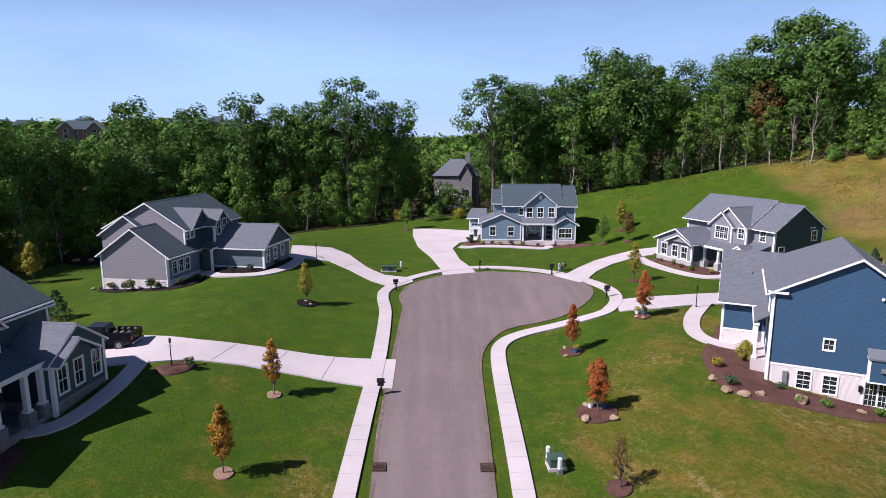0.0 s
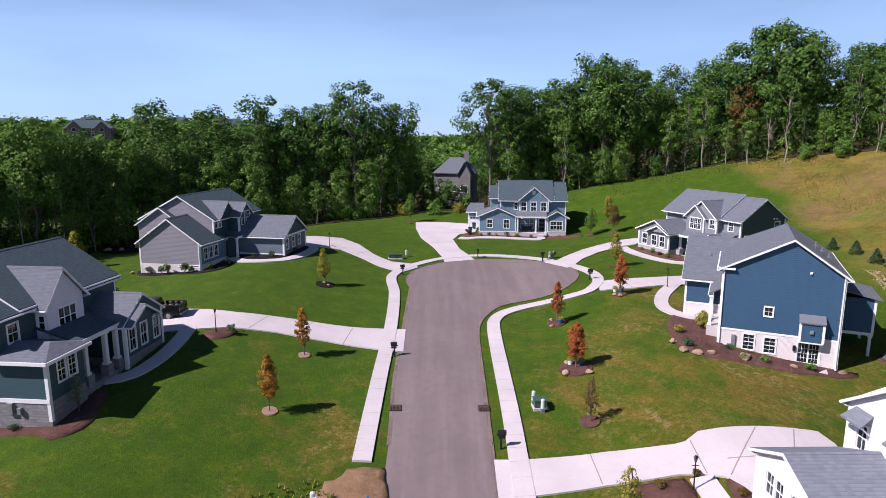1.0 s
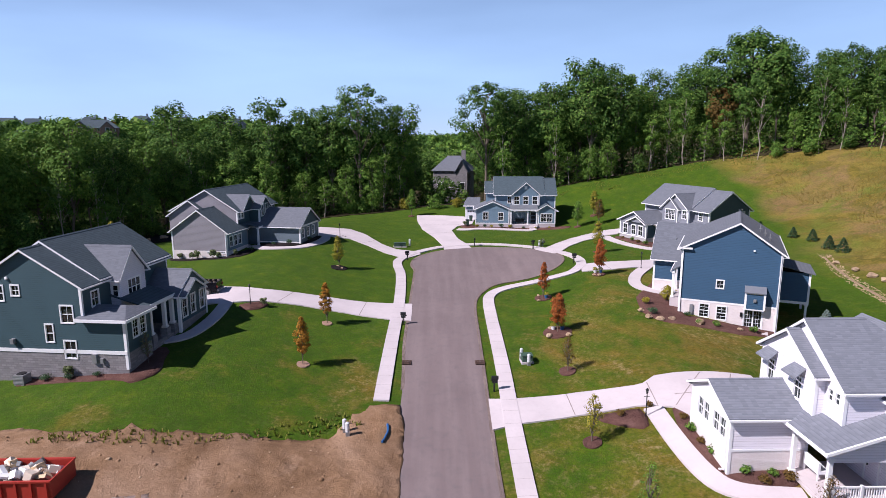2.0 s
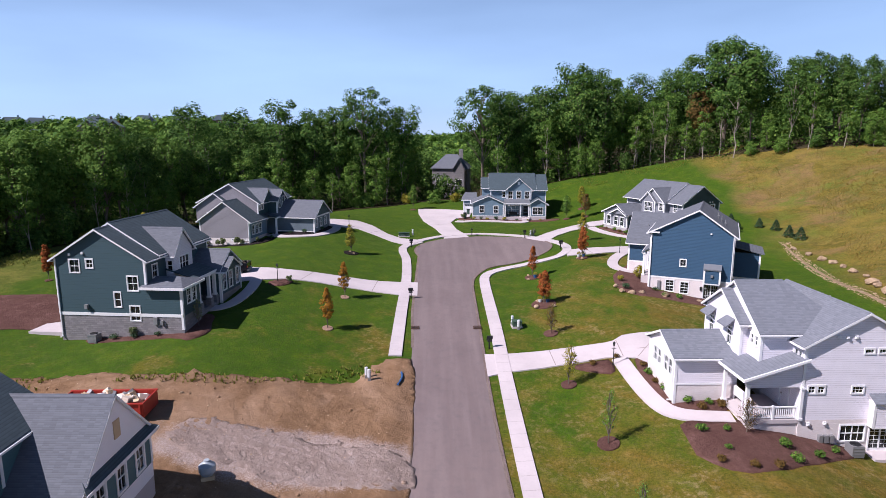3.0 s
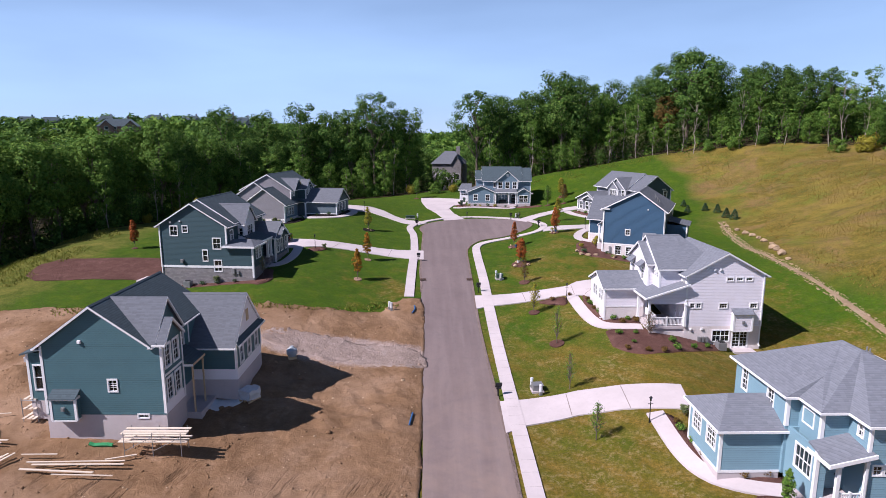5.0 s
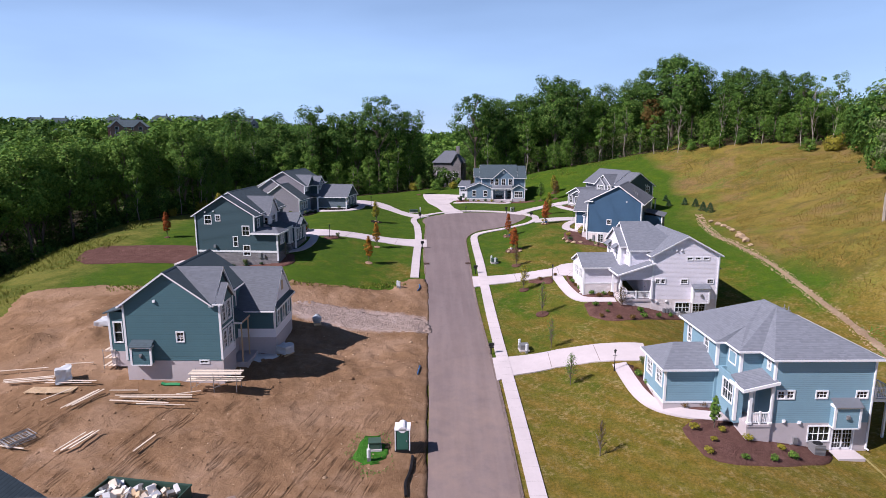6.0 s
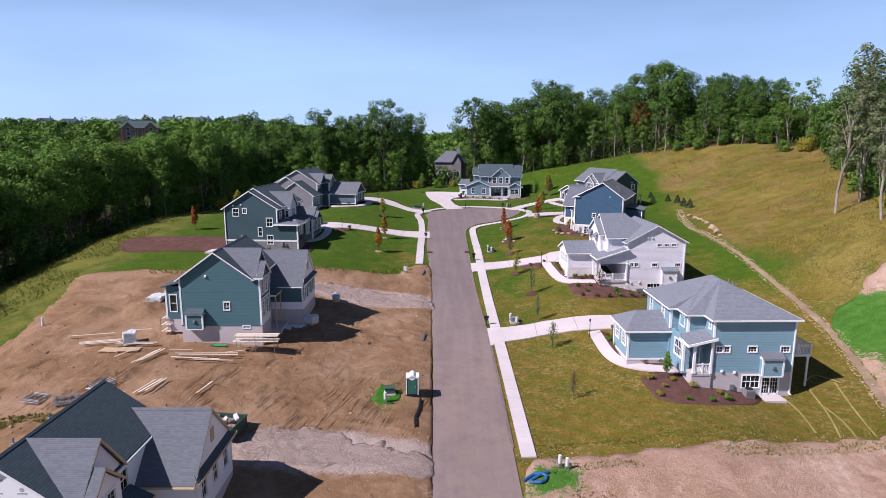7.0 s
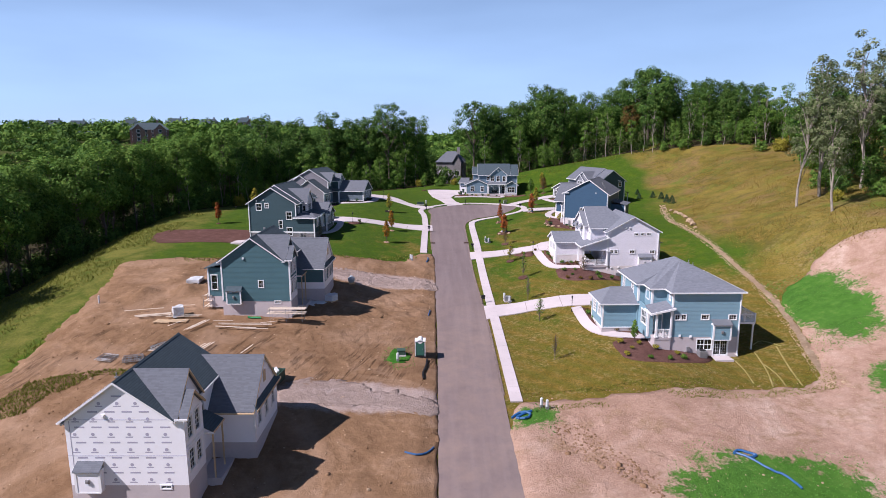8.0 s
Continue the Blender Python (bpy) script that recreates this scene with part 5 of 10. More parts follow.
    for v in (4.2, 8.4):
        h.post(11.35, v, 4.6, 7.4, 0.2)
    h.pipes([(6.8, 4.0, 14.6), (7.2, 3.2, 14.3), (7.6, 2.2, 14.0)])
    b = bmesh.new()
    box(b, 5.9, 8.0, -1.3, -0.01, 5.2, 5.45)
    h.put("patio_step", b, CONCRETE)
    b = bmesh.new()
    box(b, 1.05, 1.35, -0.16, -0.01, 6.3, 7.3)
    tube(b, (1.2, -0.08, 5.6), (1.2, -0.08, 6.3), 0.04)
    h.put("electric_meter", b, GREY_METAL)
    return h


def white_house():
    h = House(24.3, 9.8, 1.0, 1.2, "white sided two-storey house with grey roof, covered porch and walk-out basement")
    W, D, zf, ze = 8.2, 9.4, 3.85, 9.35
    ho = {"S": [h.window("S", 0, 0.72, 5.85, 0.48, 0.52, 2, 2, sash=False), h.window("S", 0, 1.38, 5.85, 0.48, 0.52, 2, 2, sash=False), h.window("S", 0, 4.0, 5.82, 0.8, 0.5, 3, 2, sash=False), h.window("S", 0, 7.22, 5.8, 0.75, 0.5, 3, 2, sash=False),
                h.window("S", 0, 4.5, 8.75, 0.65, 0.3, 3, 1, sash=False), h.window("S", 0, 5.5, 8.75, 0.65, 0.3, 3, 1, sash=False), h.window("S", 0, 6.5, 8.75, 0.65, 0.3, 3, 1, sash=False),
                h.window("S", 0, 3.98, 2.2, 1.8, 1.2, 2, 2, 2), h.door("S", 0, 6.05, 1.45, 1.6, 1.85, WHITE, 1.0, 2, 5, "white glazed double patio door")],
          "W": [h.window("W", 0, 1.0, 8.0, 0.45, 0.75, 1, 2), h.window("W", 0, 0.55, 8.0, 0.0 + 0.4, 0.75, 1, 2)]}
    h.shell(0, W, 0, D, [1.0, zf, ze], [BRICK, WHITE_SIDING], ho)
    h.peak("S", 0, 0, W, ze, 4.06, 2.25, WHITE_SIDING)
    h.peak("N", D, 0, W, ze, 4.06, 2.25, WHITE_SIDING)
    h.gable("v", 0, D, -0.02, W, ze, 2.25, ROOF_LIGHT, 4.06, ov=0.3)
    for u, s in ((0, -1), (W, 1)):
        h.corner(u, 0, s, -1, zf, ze)
        h.corner(u, D, s, 1, zf, ze)
    h.spout("S", 0, W - 0.14, 1.7, ze)
    h.bay(5.95, 3.5, 1.95, 1.8, 0.6, WHITE_SIDING, ROOF_LIGHT)
    h.spots("S", 0, [(2.2, 9.95), (2.8, 9.95), (3.4, 9.95), (0.7, 3.55), (1.9, 3.6)], 0.11)
    # upper front, stepped towards the street: the tall gable, and a smaller one before it
    h.shell(-2.35, 0.0, 1.5, 9.3, [6.3, 9.85], [WHITE_SIDING], {"W": [h.window("W", -2.35, 2.05, 8.65, 0.40, 0.7, 1, 2), h.window("W", -2.35, 2.65, 8.65, 0.40, 0.7, 1, 2)]}, skip="E", floor=False)
    h.peak("W", -2.35, 1.5, 9.3, 9.85, 5.4, 2.75, WHITE_SIDING)
    h.gable("u", -2.35, 1.1, 1.5, 9.3, 9.85, 2.75, ROOF_LIGHT, 5.4, ov=0.3, ends=(0.3, 0.0), trim=(True, False))
    h.slopes([[(1.1, 5.4, 12.73), (1.1, 1.5, 9.95), (4.4, 1.5, 9.95)], [(1.1, 9.3, 9.95), (1.1, 5.4, 12.73), (4.4, 9.3, 9.95)], [(1.1, 5.4, 12.73), (4.4, 1.5, 9.95), (4.4, 9.3, 9.95)]], ROOF_LIGHT)
    h.corner(-2.35, 1.5, -1, -1, 7.2, 9.8)
    h.shell(-2.95, -2.35, 3.2, 8.9, [6.3, 10.0], [WHITE_SIDING], {"W": [h.window("W", -2.95, 4.8, 7.85, 0.72, 1.4, 2, 2), h.window("W", -2.95, 7.75, 7.85, 0.72, 1.4, 2, 2)]}, skip="E", floor=False)
    h.peak("W", -2.95, 3.2, 8.9, 10.0, 6.05, 1.8, WHITE_SIDING)
    h.gable("u", -2.95, -1.0, 3.2, 8.9, 10.0, 1.8, ROOF_LIGHT, 6.05, ov=0.28, ends=(0.3, 0.0), trim=(True, False))
    for v in (4.8, 7.75):
        h.slopes([[(-3.65, v - 0.75, 9.45), (-3.65, v + 0.75, 9.45), (-2.95, v + 0.62, 9.98), (-2.95, v - 0.62, 9.98)]], ROOF_LIGHT, "awning_roof", 0.08)
        for k in (-0.52, 0.52):
            b = bmesh.new()
            tube(b, (-2.97, v + k, 8.9), (-3.5, v + k, 9.38), 0.045, n=6)
            h.put("bracket", b, WHITE)
    h.corner(-2.95, 3.2, -1, -1, 7.2, 9.9)
    h.corner(-2.95, 8.9, -1, 1, 7.2, 9.9)
    # garage wing
    hw = {"W": [h.window("W", -7.4, v, 5.45, 0.74, 1.25, 2, 2) for v in (4.65, 5.5, 6.85, 7.7)]}
    h.shell(-7.4, -2.6, 3.75, 9.1, [2.4, 5.0, 7.18], [BRICK, WHITE_SIDING], hw, skip="E")
    h.board("S", 3.75, -7.4, -3.0, 4.96, 5.1)
    h.peak("W", -7.4, 3.75, 9.1, 7.18, 6.42, 1.18, WHITE_SIDING)
    h.gable("u", -7.4, -2.9, 3.75, 9.1, 7.18, 1.18, ROOF_LIGHT, 6.42, ov=0.3, ends=(0.3, 0.0), trim=(True, False))
    h.corner(-7.4, 3.75, -1, -1, 3.0, 7.1)
    h.corner(-7.4, 9.1, -1, 1, 3.0, 7.1)
    h.spout("W", -7.4, 3.95, 3.6, 7.0)
    h.door("N", 9.1, -5.0, 4.9, 3.6, 2.1, WHITE)
    # covered porch
    h.slopes([[(-4.25, -0.4, 7.05), (0.1, -0.4, 8.45), (0.1, 4.2, 8.45), (-4.25, 4.2, 7.05)]], ROOF_LIGHT)
    h.board("W", -4.25, -0.4, 3.7, 6.82, 7.0, 0.1)
    b = bmesh.new()
    h.slab(b, [(-4.35, -0.46, 7.04), (0.2, -0.46, 8.50), (0.2, -0.34, 8.50), (-4.35, -0.34, 7.04)], 0.17)
    h.put("rake_board", b, WHITE)
    h.wall("S", 0.0, -3.9, 0.0, 6.3, 6.9, WHITE_SIDING)
    h.peak("S", -0.02, -3.9, -0.05, 6.9, -0.1, 1.25, WHITE_SIDING)
    h.post(-3.75, 0.1, 3.9, 6.6, 0.22)
    h.post(-3.75, 3.3, 3.9, 6.8, 0.22)
    h.post(0.02, -0.05, 3.9, 6.35, 0.2)
    b = bmesh.new()
    box(b, -3.75, -0.01, 0.0, 4.4, 3.6, 3.88)
    h.put("porch_floor", b, CONCRETE)
    b = bmesh.new()
    box(b, -3.6, -0.02, 0.1, 4.35, 1.4, 3.6)
    h.put("porch_base", b, BRICK)
    h.railing("S", 0.1, -3.4, -0.12, 3.88)
    h.wall("W", -0.01, 0.2, 4.3, 3.9, 6.3, WHITE_SIDING, [h.door("W", -0.01, 1.9, 3.9, 1.0, 2.1, BLACK)])
    b = bmesh.new()
    box(b, -2.9, -2.2, 2.2, 3.6, 4.3, 4.5)
    box(b, -2.9, -2.75, 2.2, 3.6, 4.5, 5.0)
    for u in (-2.85, -2.25):
        for v in (2.25, 3.55):
            box(b, u - 0.04, u + 0.04, v - 0.04, v + 0.04, 3.88, 4.3)
    h.put("porch_bench", b, WHITE)
    b = bmesh.new()
    box(b, 4.9, 7.3, -1.3, -0.01, 1.1, 1.45)
    h.put("patio_step", b, CONCRETE)
    b = bmesh.new()
    for u in (1.5, 1.9, 2.3):
        box(b, u, u + 0.28, -0.28, -0.02, 2.2, 2.75)
    tube(b, (0.8, -0.12, 2.2), (2.6, -0.12, 2.3), 0.04)
    tube(b, (2.4, -0.15, 1.4), (2.4, -0.15, 2.3), 0.04)
    h.put("utility_meter", b, GREY_METAL)
    # rear bump
    h.shell(W, 9.6, 3.0, 7.0, [4.0, 7.0], [WHITE_SIDING], {}, skip="W")
    h.slopes([[(W, 2.7, 7.6), (9.9, 2.7, 7.05), (9.9, 7.3, 7.05), (W, 7.3, 7.6)]], ROOF_LIGHT)
    h.pipes([(5.4, 6.0, 10.95), (5.9, 7.6, 10.7)])
    return h


def pale_house():
    h = House(24.1, -18.0, 0.0, -1.2, "light blue sided two-storey house with hipped grey roof and walk-out basement")
    W, D, zf, ze = 7.9, 11.1, 1.45, 6.75
    ho = {"S": [h.window("S", 0, 0.66, 3.5, 0.55, 0.6, 2, 2, sash=False), h.window("S", 0, 1.38, 3.5, 0.55, 0.6, 2, 2, sash=False), h.window("S", 0, 3.84, 3.52, 0.85, 0.55, 3, 2, sash=False), h.window("S", 0, 7.0, 3.5, 0.85, 0.55, 3, 2, sash=False),
                h.window("S", 0, 3.95, -0.1, 1.7, 1.25, 2, 2, 2), h.door("S", 0, 5.85, -0.85, 1.6, 1.85, WHITE, 1.0, 3, 4, "white glazed patio door")],
          "W": [h.window("W", 0, 0.85, 5.6, 0.45, 0.75, 2, 2)]}
    h.shell(0, W, 0, D, [-1.6, zf, ze], [CONCRETE_WALL, LIGHT_BLUE], ho)
    for u, s in ((0, -1), (W, 1)):
        h.corner(u, 0, s, -1, zf if u == 0 else -0.8, ze)
        h.corner(u, D, s, 1, zf, ze)
    h.spout("S", 0, W - 0.12, -0.8, ze)
    h.bay(5.65, 1.3, 1.95, 1.75, 0.65, LIGHT_BLUE)
    h.spots("S", 0, [(1.05, 1.62), (2.3, 1.5)], 0.12)
    # front steps of the upper storey
    h.shell(-1.75, 0.0, 1.9, D, [1.5, ze], [LIGHT_BLUE], {"W": [], "S": []}, skip="E")
    h.shell(-2.6, -1.75, 4.2, D, [1.2, ze], [LIGHT_BLUE], {"W": [h.window("W", -2.6, 6.2, 4.8, 0.8, 1.6, 2, 4), h.window("W", -2.6, 9.7, 4.8, 0.8, 1.6, 2, 4)]}, skip="E")
    h.shell(-2.4, -1.75, 1.0, 4.2, [1.0, 4.6], [LIGHT_BLUE], {"W": [h.window("W", -2.4, 2.3, 2.4, 1.7, 1.6, 2, 2, 2)]}, skip="E")
    h.window("W", -1.75, 3.2, 5.2, 1.1, 1.0, 2, 3, 2, sash=False)
    for u, v, z0 in ((-1.75, 1.9, 4.8), (-2.6, 4.2, 4.6), (-2.4, 1.0, 1.2)):
        h.corner(u, v, -1, -1, z0, ze if z0 > 2 else 4.6, 0.2)
    # hipped roof in one sweep, stepping with the walls
    r0, r1, zr = (2.75, 5.4, 9.45), (2.75, 7.4, 9.45), ze + 0.05
    s, n, e = -0.35, D + 0.35, W + 0.35
    h.slopes([[(-0.35, s, zr), (e, s, zr), r0], [(e, s, zr), (e, n, zr), r1, r0], [(e, n, zr), (-2.95, n, zr), r1],
              [(-2.95, n, zr), (-2.95, 3.85, zr), (-0.2, 4.4, 8.05), r1], [(-2.95, 3.85, zr), (-2.1, 3.85, zr), (-0.2, 4.4, 8.05)],
              [(-2.1, 3.85, zr), (-2.1, 1.55, zr), r0, r1, (-0.2, 4.4, 8.05)], [(-2.1, 1.55, zr), (-0.35, 1.55, zr), r0], [(-0.35, 1.55, zr), (-0.35, s, zr), r0]], ROOF_LIGHT)
    for f in (("S", s, -0.4, e + 0.05), ("E", e, s, n), ("N", n, -3.0, e + 0.05), ("W", -2.95, 3.85, n), ("W", -2.1, 1.55, 3.85), ("W", -0.35, s, 1.55), ("S", 1.55, -2.15, -0.35), ("S", 3.85, -3.0, -2.1)):
        h.board(*f, zr - 0.15, zr - 0.01, 0.08, WHITE, "gutter")
    b = bmesh.new()
    box(b, -0.33, e - 0.02, s + 0.02, n - 0.02, zr - 0.2, zr - 0.17)
    box(b, -2.08, -0.34, 1.57, n - 0.02, zr - 0.2, zr - 0.17)
    box(b, -2.93, -2.09, 3.87, n - 0.02, zr - 0.2, zr - 0.17)
    h.put("soffit", b, WHITE)
    # garage wing
    hw = {"W": [h.window("W", -6.75, 5.7, 2.4, 1.35, 1.5, 2, 4, 2), h.window("W", -6.75, 8.0, 2.4, 1.35, 1.5, 2, 4, 2)]}
    h.shell(-6.75, -2.6, 4.4, 9.35, [-0.4, 1.2, 4.25], [CONCRETE_WALL, LIGHT_BLUE], hw, skip="E")
    h.slopes([[(-7.1, 4.05, 4.3), (-2.45, 4.05, 4.3), (-2.45, 6.9, 5.75), (-5.2, 6.9, 5.75)], [(-7.1, 9.7, 4.3), (-7.1, 4.05, 4.3), (-5.2, 6.9, 5.75)], [(-2.45, 9.7, 4.3), (-7.1, 9.7, 4.3), (-5.2, 6.9, 5.75), (-2.45, 6.9, 5.75)]], ROOF_LIGHT)
    h.board("S", 4.05, -7.2, -2.4, 4.14, 4.29, 0.08, WHITE, "gutter")
    h.board("W", -7.1, 4.05, 9.7, 4.14, 4.29, 0.08, WHITE, "gutter")
    h.board("N", 9.7, -7.1, -2.7, 4.14, 4.29, 0.08, WHITE, "gutter")
    b = bmesh.new()
    box(b, -7.08, -2.45, 4.07, 9.68, 4.1, 4.13)
    h.put("soffit", b, WHITE)
    h.door("N", 9.35, -4.6, 1.3, 3.4, 2.1, WHITE)
    h.board("S", 4.4, -6.75, -2.6, 1.12, 1.3)
    h.board("W", -6.75, 4.4, 9.35, 1.12, 1.3)
    h.corner(-6.75, 4.4, -1, -1, 1.2, 4.25, 0.16)
    h.corner(-6.75, 9.35, -1, 1, 1.2, 4.25, 0.16)
    # porch
    h.slopes([[(-2.45, -0.35, 4.35), (0.25, -0.35, 5.0), (0.25, 1.9, 5.35), (-2.45, 1.9, 4.75)]], ROOF_LIGHT)
    b = bmesh.new()
    h.slab(b, [(-2.5, -0.42, 4.36), (0.3, -0.42, 5.02), (0.3, -0.32, 5.02), (-2.5, -0.32, 4.36)], 0.24)
    h.put("rake_board", b, WHITE)
    h.board("W", -2.45, -0.4, 1.9, 4.12, 4.36, 0.08)
    h.post(-1.75, -0.1, 1.45, 4.3, 0.22)
    h.post(-0.1, -0.12, 1.45, 4.5, 0.16)
    b = bmesh.new()
    box(b, -1.95, -0.02, -0.2, 1.9, 1.2, 1.43)
    h.put("porch_floor", b, CONCRETE)
    b = bmesh.new()
    box(b, -1.9, -0.03, -0.15, 1.88, -0.6, 1.2)
    h.put("porch_base", b, CONCRETE_WALL)
    h.railing("S", -0.1, -1.6, -0.2, 1.43)
    h.door("S", 1.9, -0.9, 1.45, 0.95, 2.1, WHITE)
    b = bmesh.new()
    box(b, 4.8, 6.9, -1.4, -0.01, -1.2, -0.87)
    h.put("patio_step", b, CONCRETE)
    b = bmesh.new()
    box(b, 1.9, 2.25, -0.2, -0.01, -0.2, 0.3)
    box(b, 1.2, 1.8, -0.3, -0.01, -0.7, -0.4)
    tube(b, (1.3, -0.15, -0.6), (2.1, -0.1, -0.1), 0.04)
    h.put("electric_meter", b, GREY_METAL)
    h.pipes([(4.6, 7.4, 8.6), (5.6, 8.4, 8.1)])
    # raised rear deck on posts
    b = bmesh.new()
    box(b, W + 0.01, 10.45, 1.4, 9.0, 2.52, 2.74)
    h.put("deck_floor", b, WHITE)
    for v in (1.6, 8.8):
        h.post(10.3, v, -1.5, 2.52, 0.16)
    h.railing("S", 1.45, W + 0.1, 10.4, 2.74, 1.0)
    h.railing("E", 10.4, 1.5, 8.9, 2.74, 1.0)
    return h


def builder_house(x, y, z, wrapped):
    """The two houses still being built: the same plan, one sided, the other in its weather wrap. z: height of the eaves."""
    label = "unfinished two-storey house wrapped in white printed weather barrier" if wrapped else "unfinished teal sided two-storey house on a bare concrete basement"
    d = z - 8.95
    h = House(x, y, -0.8, 0.6 + d, label)
    body = WRAP if wrapped else TEAL
    base_m = CONCRETE_WALL
    edge = TIMBER if wrapped else WHITE
    # the body steps back from the bay at its front corner
    L, W, R, D, zt, ze = 0.4, 9.1, 8.3, 10.5, 3.65 + d, 8.85 + d
    ho = {"S": [h.window("S", 0, 7.4, 3.38 + d, 0.75, 0.24, 2, 1, sash=False)], "E": [h.window("E", R, 5.0, 7.0 + d, 0.9, 1.3, 2, 2), (3.95, 4.95, 3.7 + d, 5.75 + d)]}
    if not wrapped:
        ho["S"].append(h.window("S", 0, 5.38, 5.42 + d, 0.62, 0.85, 2, 3))
    h.shell(L, R, 0, D, [0.2 + d, zt, ze], [base_m, body], ho)
    h.peak("S", 0, L, R, ze, 4.35, 2.86, body)
    h.peak("N", D, L, R, ze, 4.35, 2.86, body)
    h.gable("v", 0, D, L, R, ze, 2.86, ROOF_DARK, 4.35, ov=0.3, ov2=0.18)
    front = [h.window("E", W, v, z0 + d, 0.85, 1.6, 2, 4, trim=0.12) for z0 in (4.55, 7.05) for v in (0.85, 2.2)]
    h.shell(R, W, 0, 3.3, [0.2 + d, zt, zt + 0.75, ze], [base_m, {"S": body, "E": WRAP}, body], {"E": front}, skip="W")
    h.board("E", W, 0.05, 3.25, 6.42 + d, 6.60 + d, 0.03, WHITE)
    if not wrapped:
        h.corner(L, 0, -1, -1, zt, ze)
        h.corner(L, D, -1, 1, zt, ze)
        h.corner(W, 0, 1, -1, zt, ze)
        h.corner(W, 3.3, 1, 1, zt, ze)
        h.corner(R, 6.5, 1, 1, 6.9 + d, ze)
        h.board("S", 0, L, W, zt - 0.02, zt + 0.08, 0.03, TEAL)
    h.bay(2.0, 3.45 + d, 1.75, 1.65, 0.6, body, ROOF_DARK if not wrapped else ROOF)
    h.spots("S", 0, [(3.3, 9.15 + d)], 0.12)
    # two front gables, the small one before the large one
    h.peak("E", R + 0.1, 0.1, 4.7, ze + 0.02, 2.45, 2.8, body)
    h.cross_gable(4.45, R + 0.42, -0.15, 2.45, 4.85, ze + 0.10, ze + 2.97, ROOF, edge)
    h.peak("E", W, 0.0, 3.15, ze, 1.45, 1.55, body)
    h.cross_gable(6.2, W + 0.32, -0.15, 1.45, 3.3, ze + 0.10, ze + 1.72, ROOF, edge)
    h.board("S", -0.16, R + 0.2, W + 0.36, ze - 0.02, ze + 0.10, 0.08, WHITE, "gutter")
    # garage wing: a pent roof runs along the foot of its gable
    top, lift = 6.75 + d, 3.3
    hw = {"E": [h.window("E", 12.1, v, 4.72 + d, 0.85, 1.5, 2, 2, trim=0.12) for v in (7.75, 9.75, 11.75)]}
    h.shell(6.4, 12.1, 6.5, 13.1, [0.8 + d, 3.6 + d, 4.5 + d, top], [base_m, WRAP, body], hw)
    h.gable("u", 5.6, 12.05, 6.5, 13.1, top, lift, ROOF, ov=0.38, ends=(0.0, 0.15), trim=(False, True), trim_material=edge)
    h.peak("E", 12.05, 6.5, 13.1, top, 9.8, lift, WRAP)
    h.slopes([[(12.45, 6.12, top - 0.12), (12.45, 13.48, top - 0.12), (12.0, 13.0, top + 0.28), (12.0, 6.6, top + 0.28)]], ROOF_DARK)
    h.board("E", 12.45, 6.12, 13.48, top - 0.32, top - 0.13, 0.04, edge, "gutter")
    b = bmesh.new()
    box(b, 12.053, 12.10, 9.5, 10.1, 7.75 + d, 8.75 + d)
    h.put("vent_board", b, TIMBER)
    for v in (6.5, 13.1):
        h.corner(12.1, v, 1, -1 if v < 8 else 1, 4.5 + d, top)
    # entry
    h.slopes([[(R, 3.3, 7.05 + d), (9.85, 3.3, 6.25 + d), (9.85, 5.6, 6.25 + d), (R, 5.6, 7.05 + d)]], ROOF_DARK)
    h.board("E", 9.85, 3.3, 5.6, 6.08 + d, 6.24 + d, 0.05, TIMBER)
    h.board("S", 3.3, R, 9.85, 6.02 + d, 6.2 + d, 0.05, WHITE)
    for v in (3.4, 5.4):
        b = bmesh.new()
        box(b, 9.65, 9.77, v, v + 0.1, 1.2 + d, 6.15 + d)
        h.put("timber_prop", b, TIMBER)
    b = bmesh.new()
    box(b, R, 10.2, 3.32, 6.6, 0.9 + d, 2.2 + d)
    h.put("porch_floor", b, CONCRETE_WALL)
    h.door("E", R, 4.45, 3.7 + d, 1.0, 2.05, BLACK)
    # rear bump
    back = [] if wrapped else [h.window("S", 2.2, -1.35, 4.6 + d, 0.75, 1.9, 1, 2)]
    out = -0.9 if wrapped else -2.2
    h.shell(out, L, 2.2, 7.4, [2.2 + d, 3.7 + d, 7.5 + d], [base_m, body], {"S": back}, skip="E")
    h.slopes([[(out - 0.3, 1.9, 7.5 + d), (L, 1.9, 8.25 + d), (L, 7.7, 8.25 + d), (out - 0.3, 7.7, 7.5 + d)]], ROOF_DARK)
    h.corner(out, 2.2, -1, -1, 3.7 + d, 7.5 + d)
    h.pipes([(2.4, 7.6, 10.5 + d), (1.6, 5.2, 10.0 + d)])
    if wrapped:
        def mark(disc, *at):
            bm = bmesh.new()
            if disc:
                tube(bm, (at[0], -0.003, at[1]), (at[0], -0.007, at[1]), 0.13, 0.13, 14)
            else:
                box(bm, at[0], at[1], -0.006, -0.003, at[2], at[3])
            h.put("printed_mark", bm, WRAP_PRINT)
        for r in range(12):
            z0 = zt + 0.35 + r * 0.60
            lo, hi = 0.8, 8.7
            if z0 > ze - 0.2:
                k = (z0 + 0.4 - ze) / 2.9
                lo, hi = 4.45 * k + 0.4, W - (W - 4.45) * k - 0.5
            a = lo + (0.3 if r % 2 else 0.0)
            while a < hi - 0.6:
                if r % 2:
                    mark(False, a, a + 0.74, z0, z0 + 0.12)
                    a += 1.25
                else:
                    mark(True, a + 0.27, z0 + 0.1)
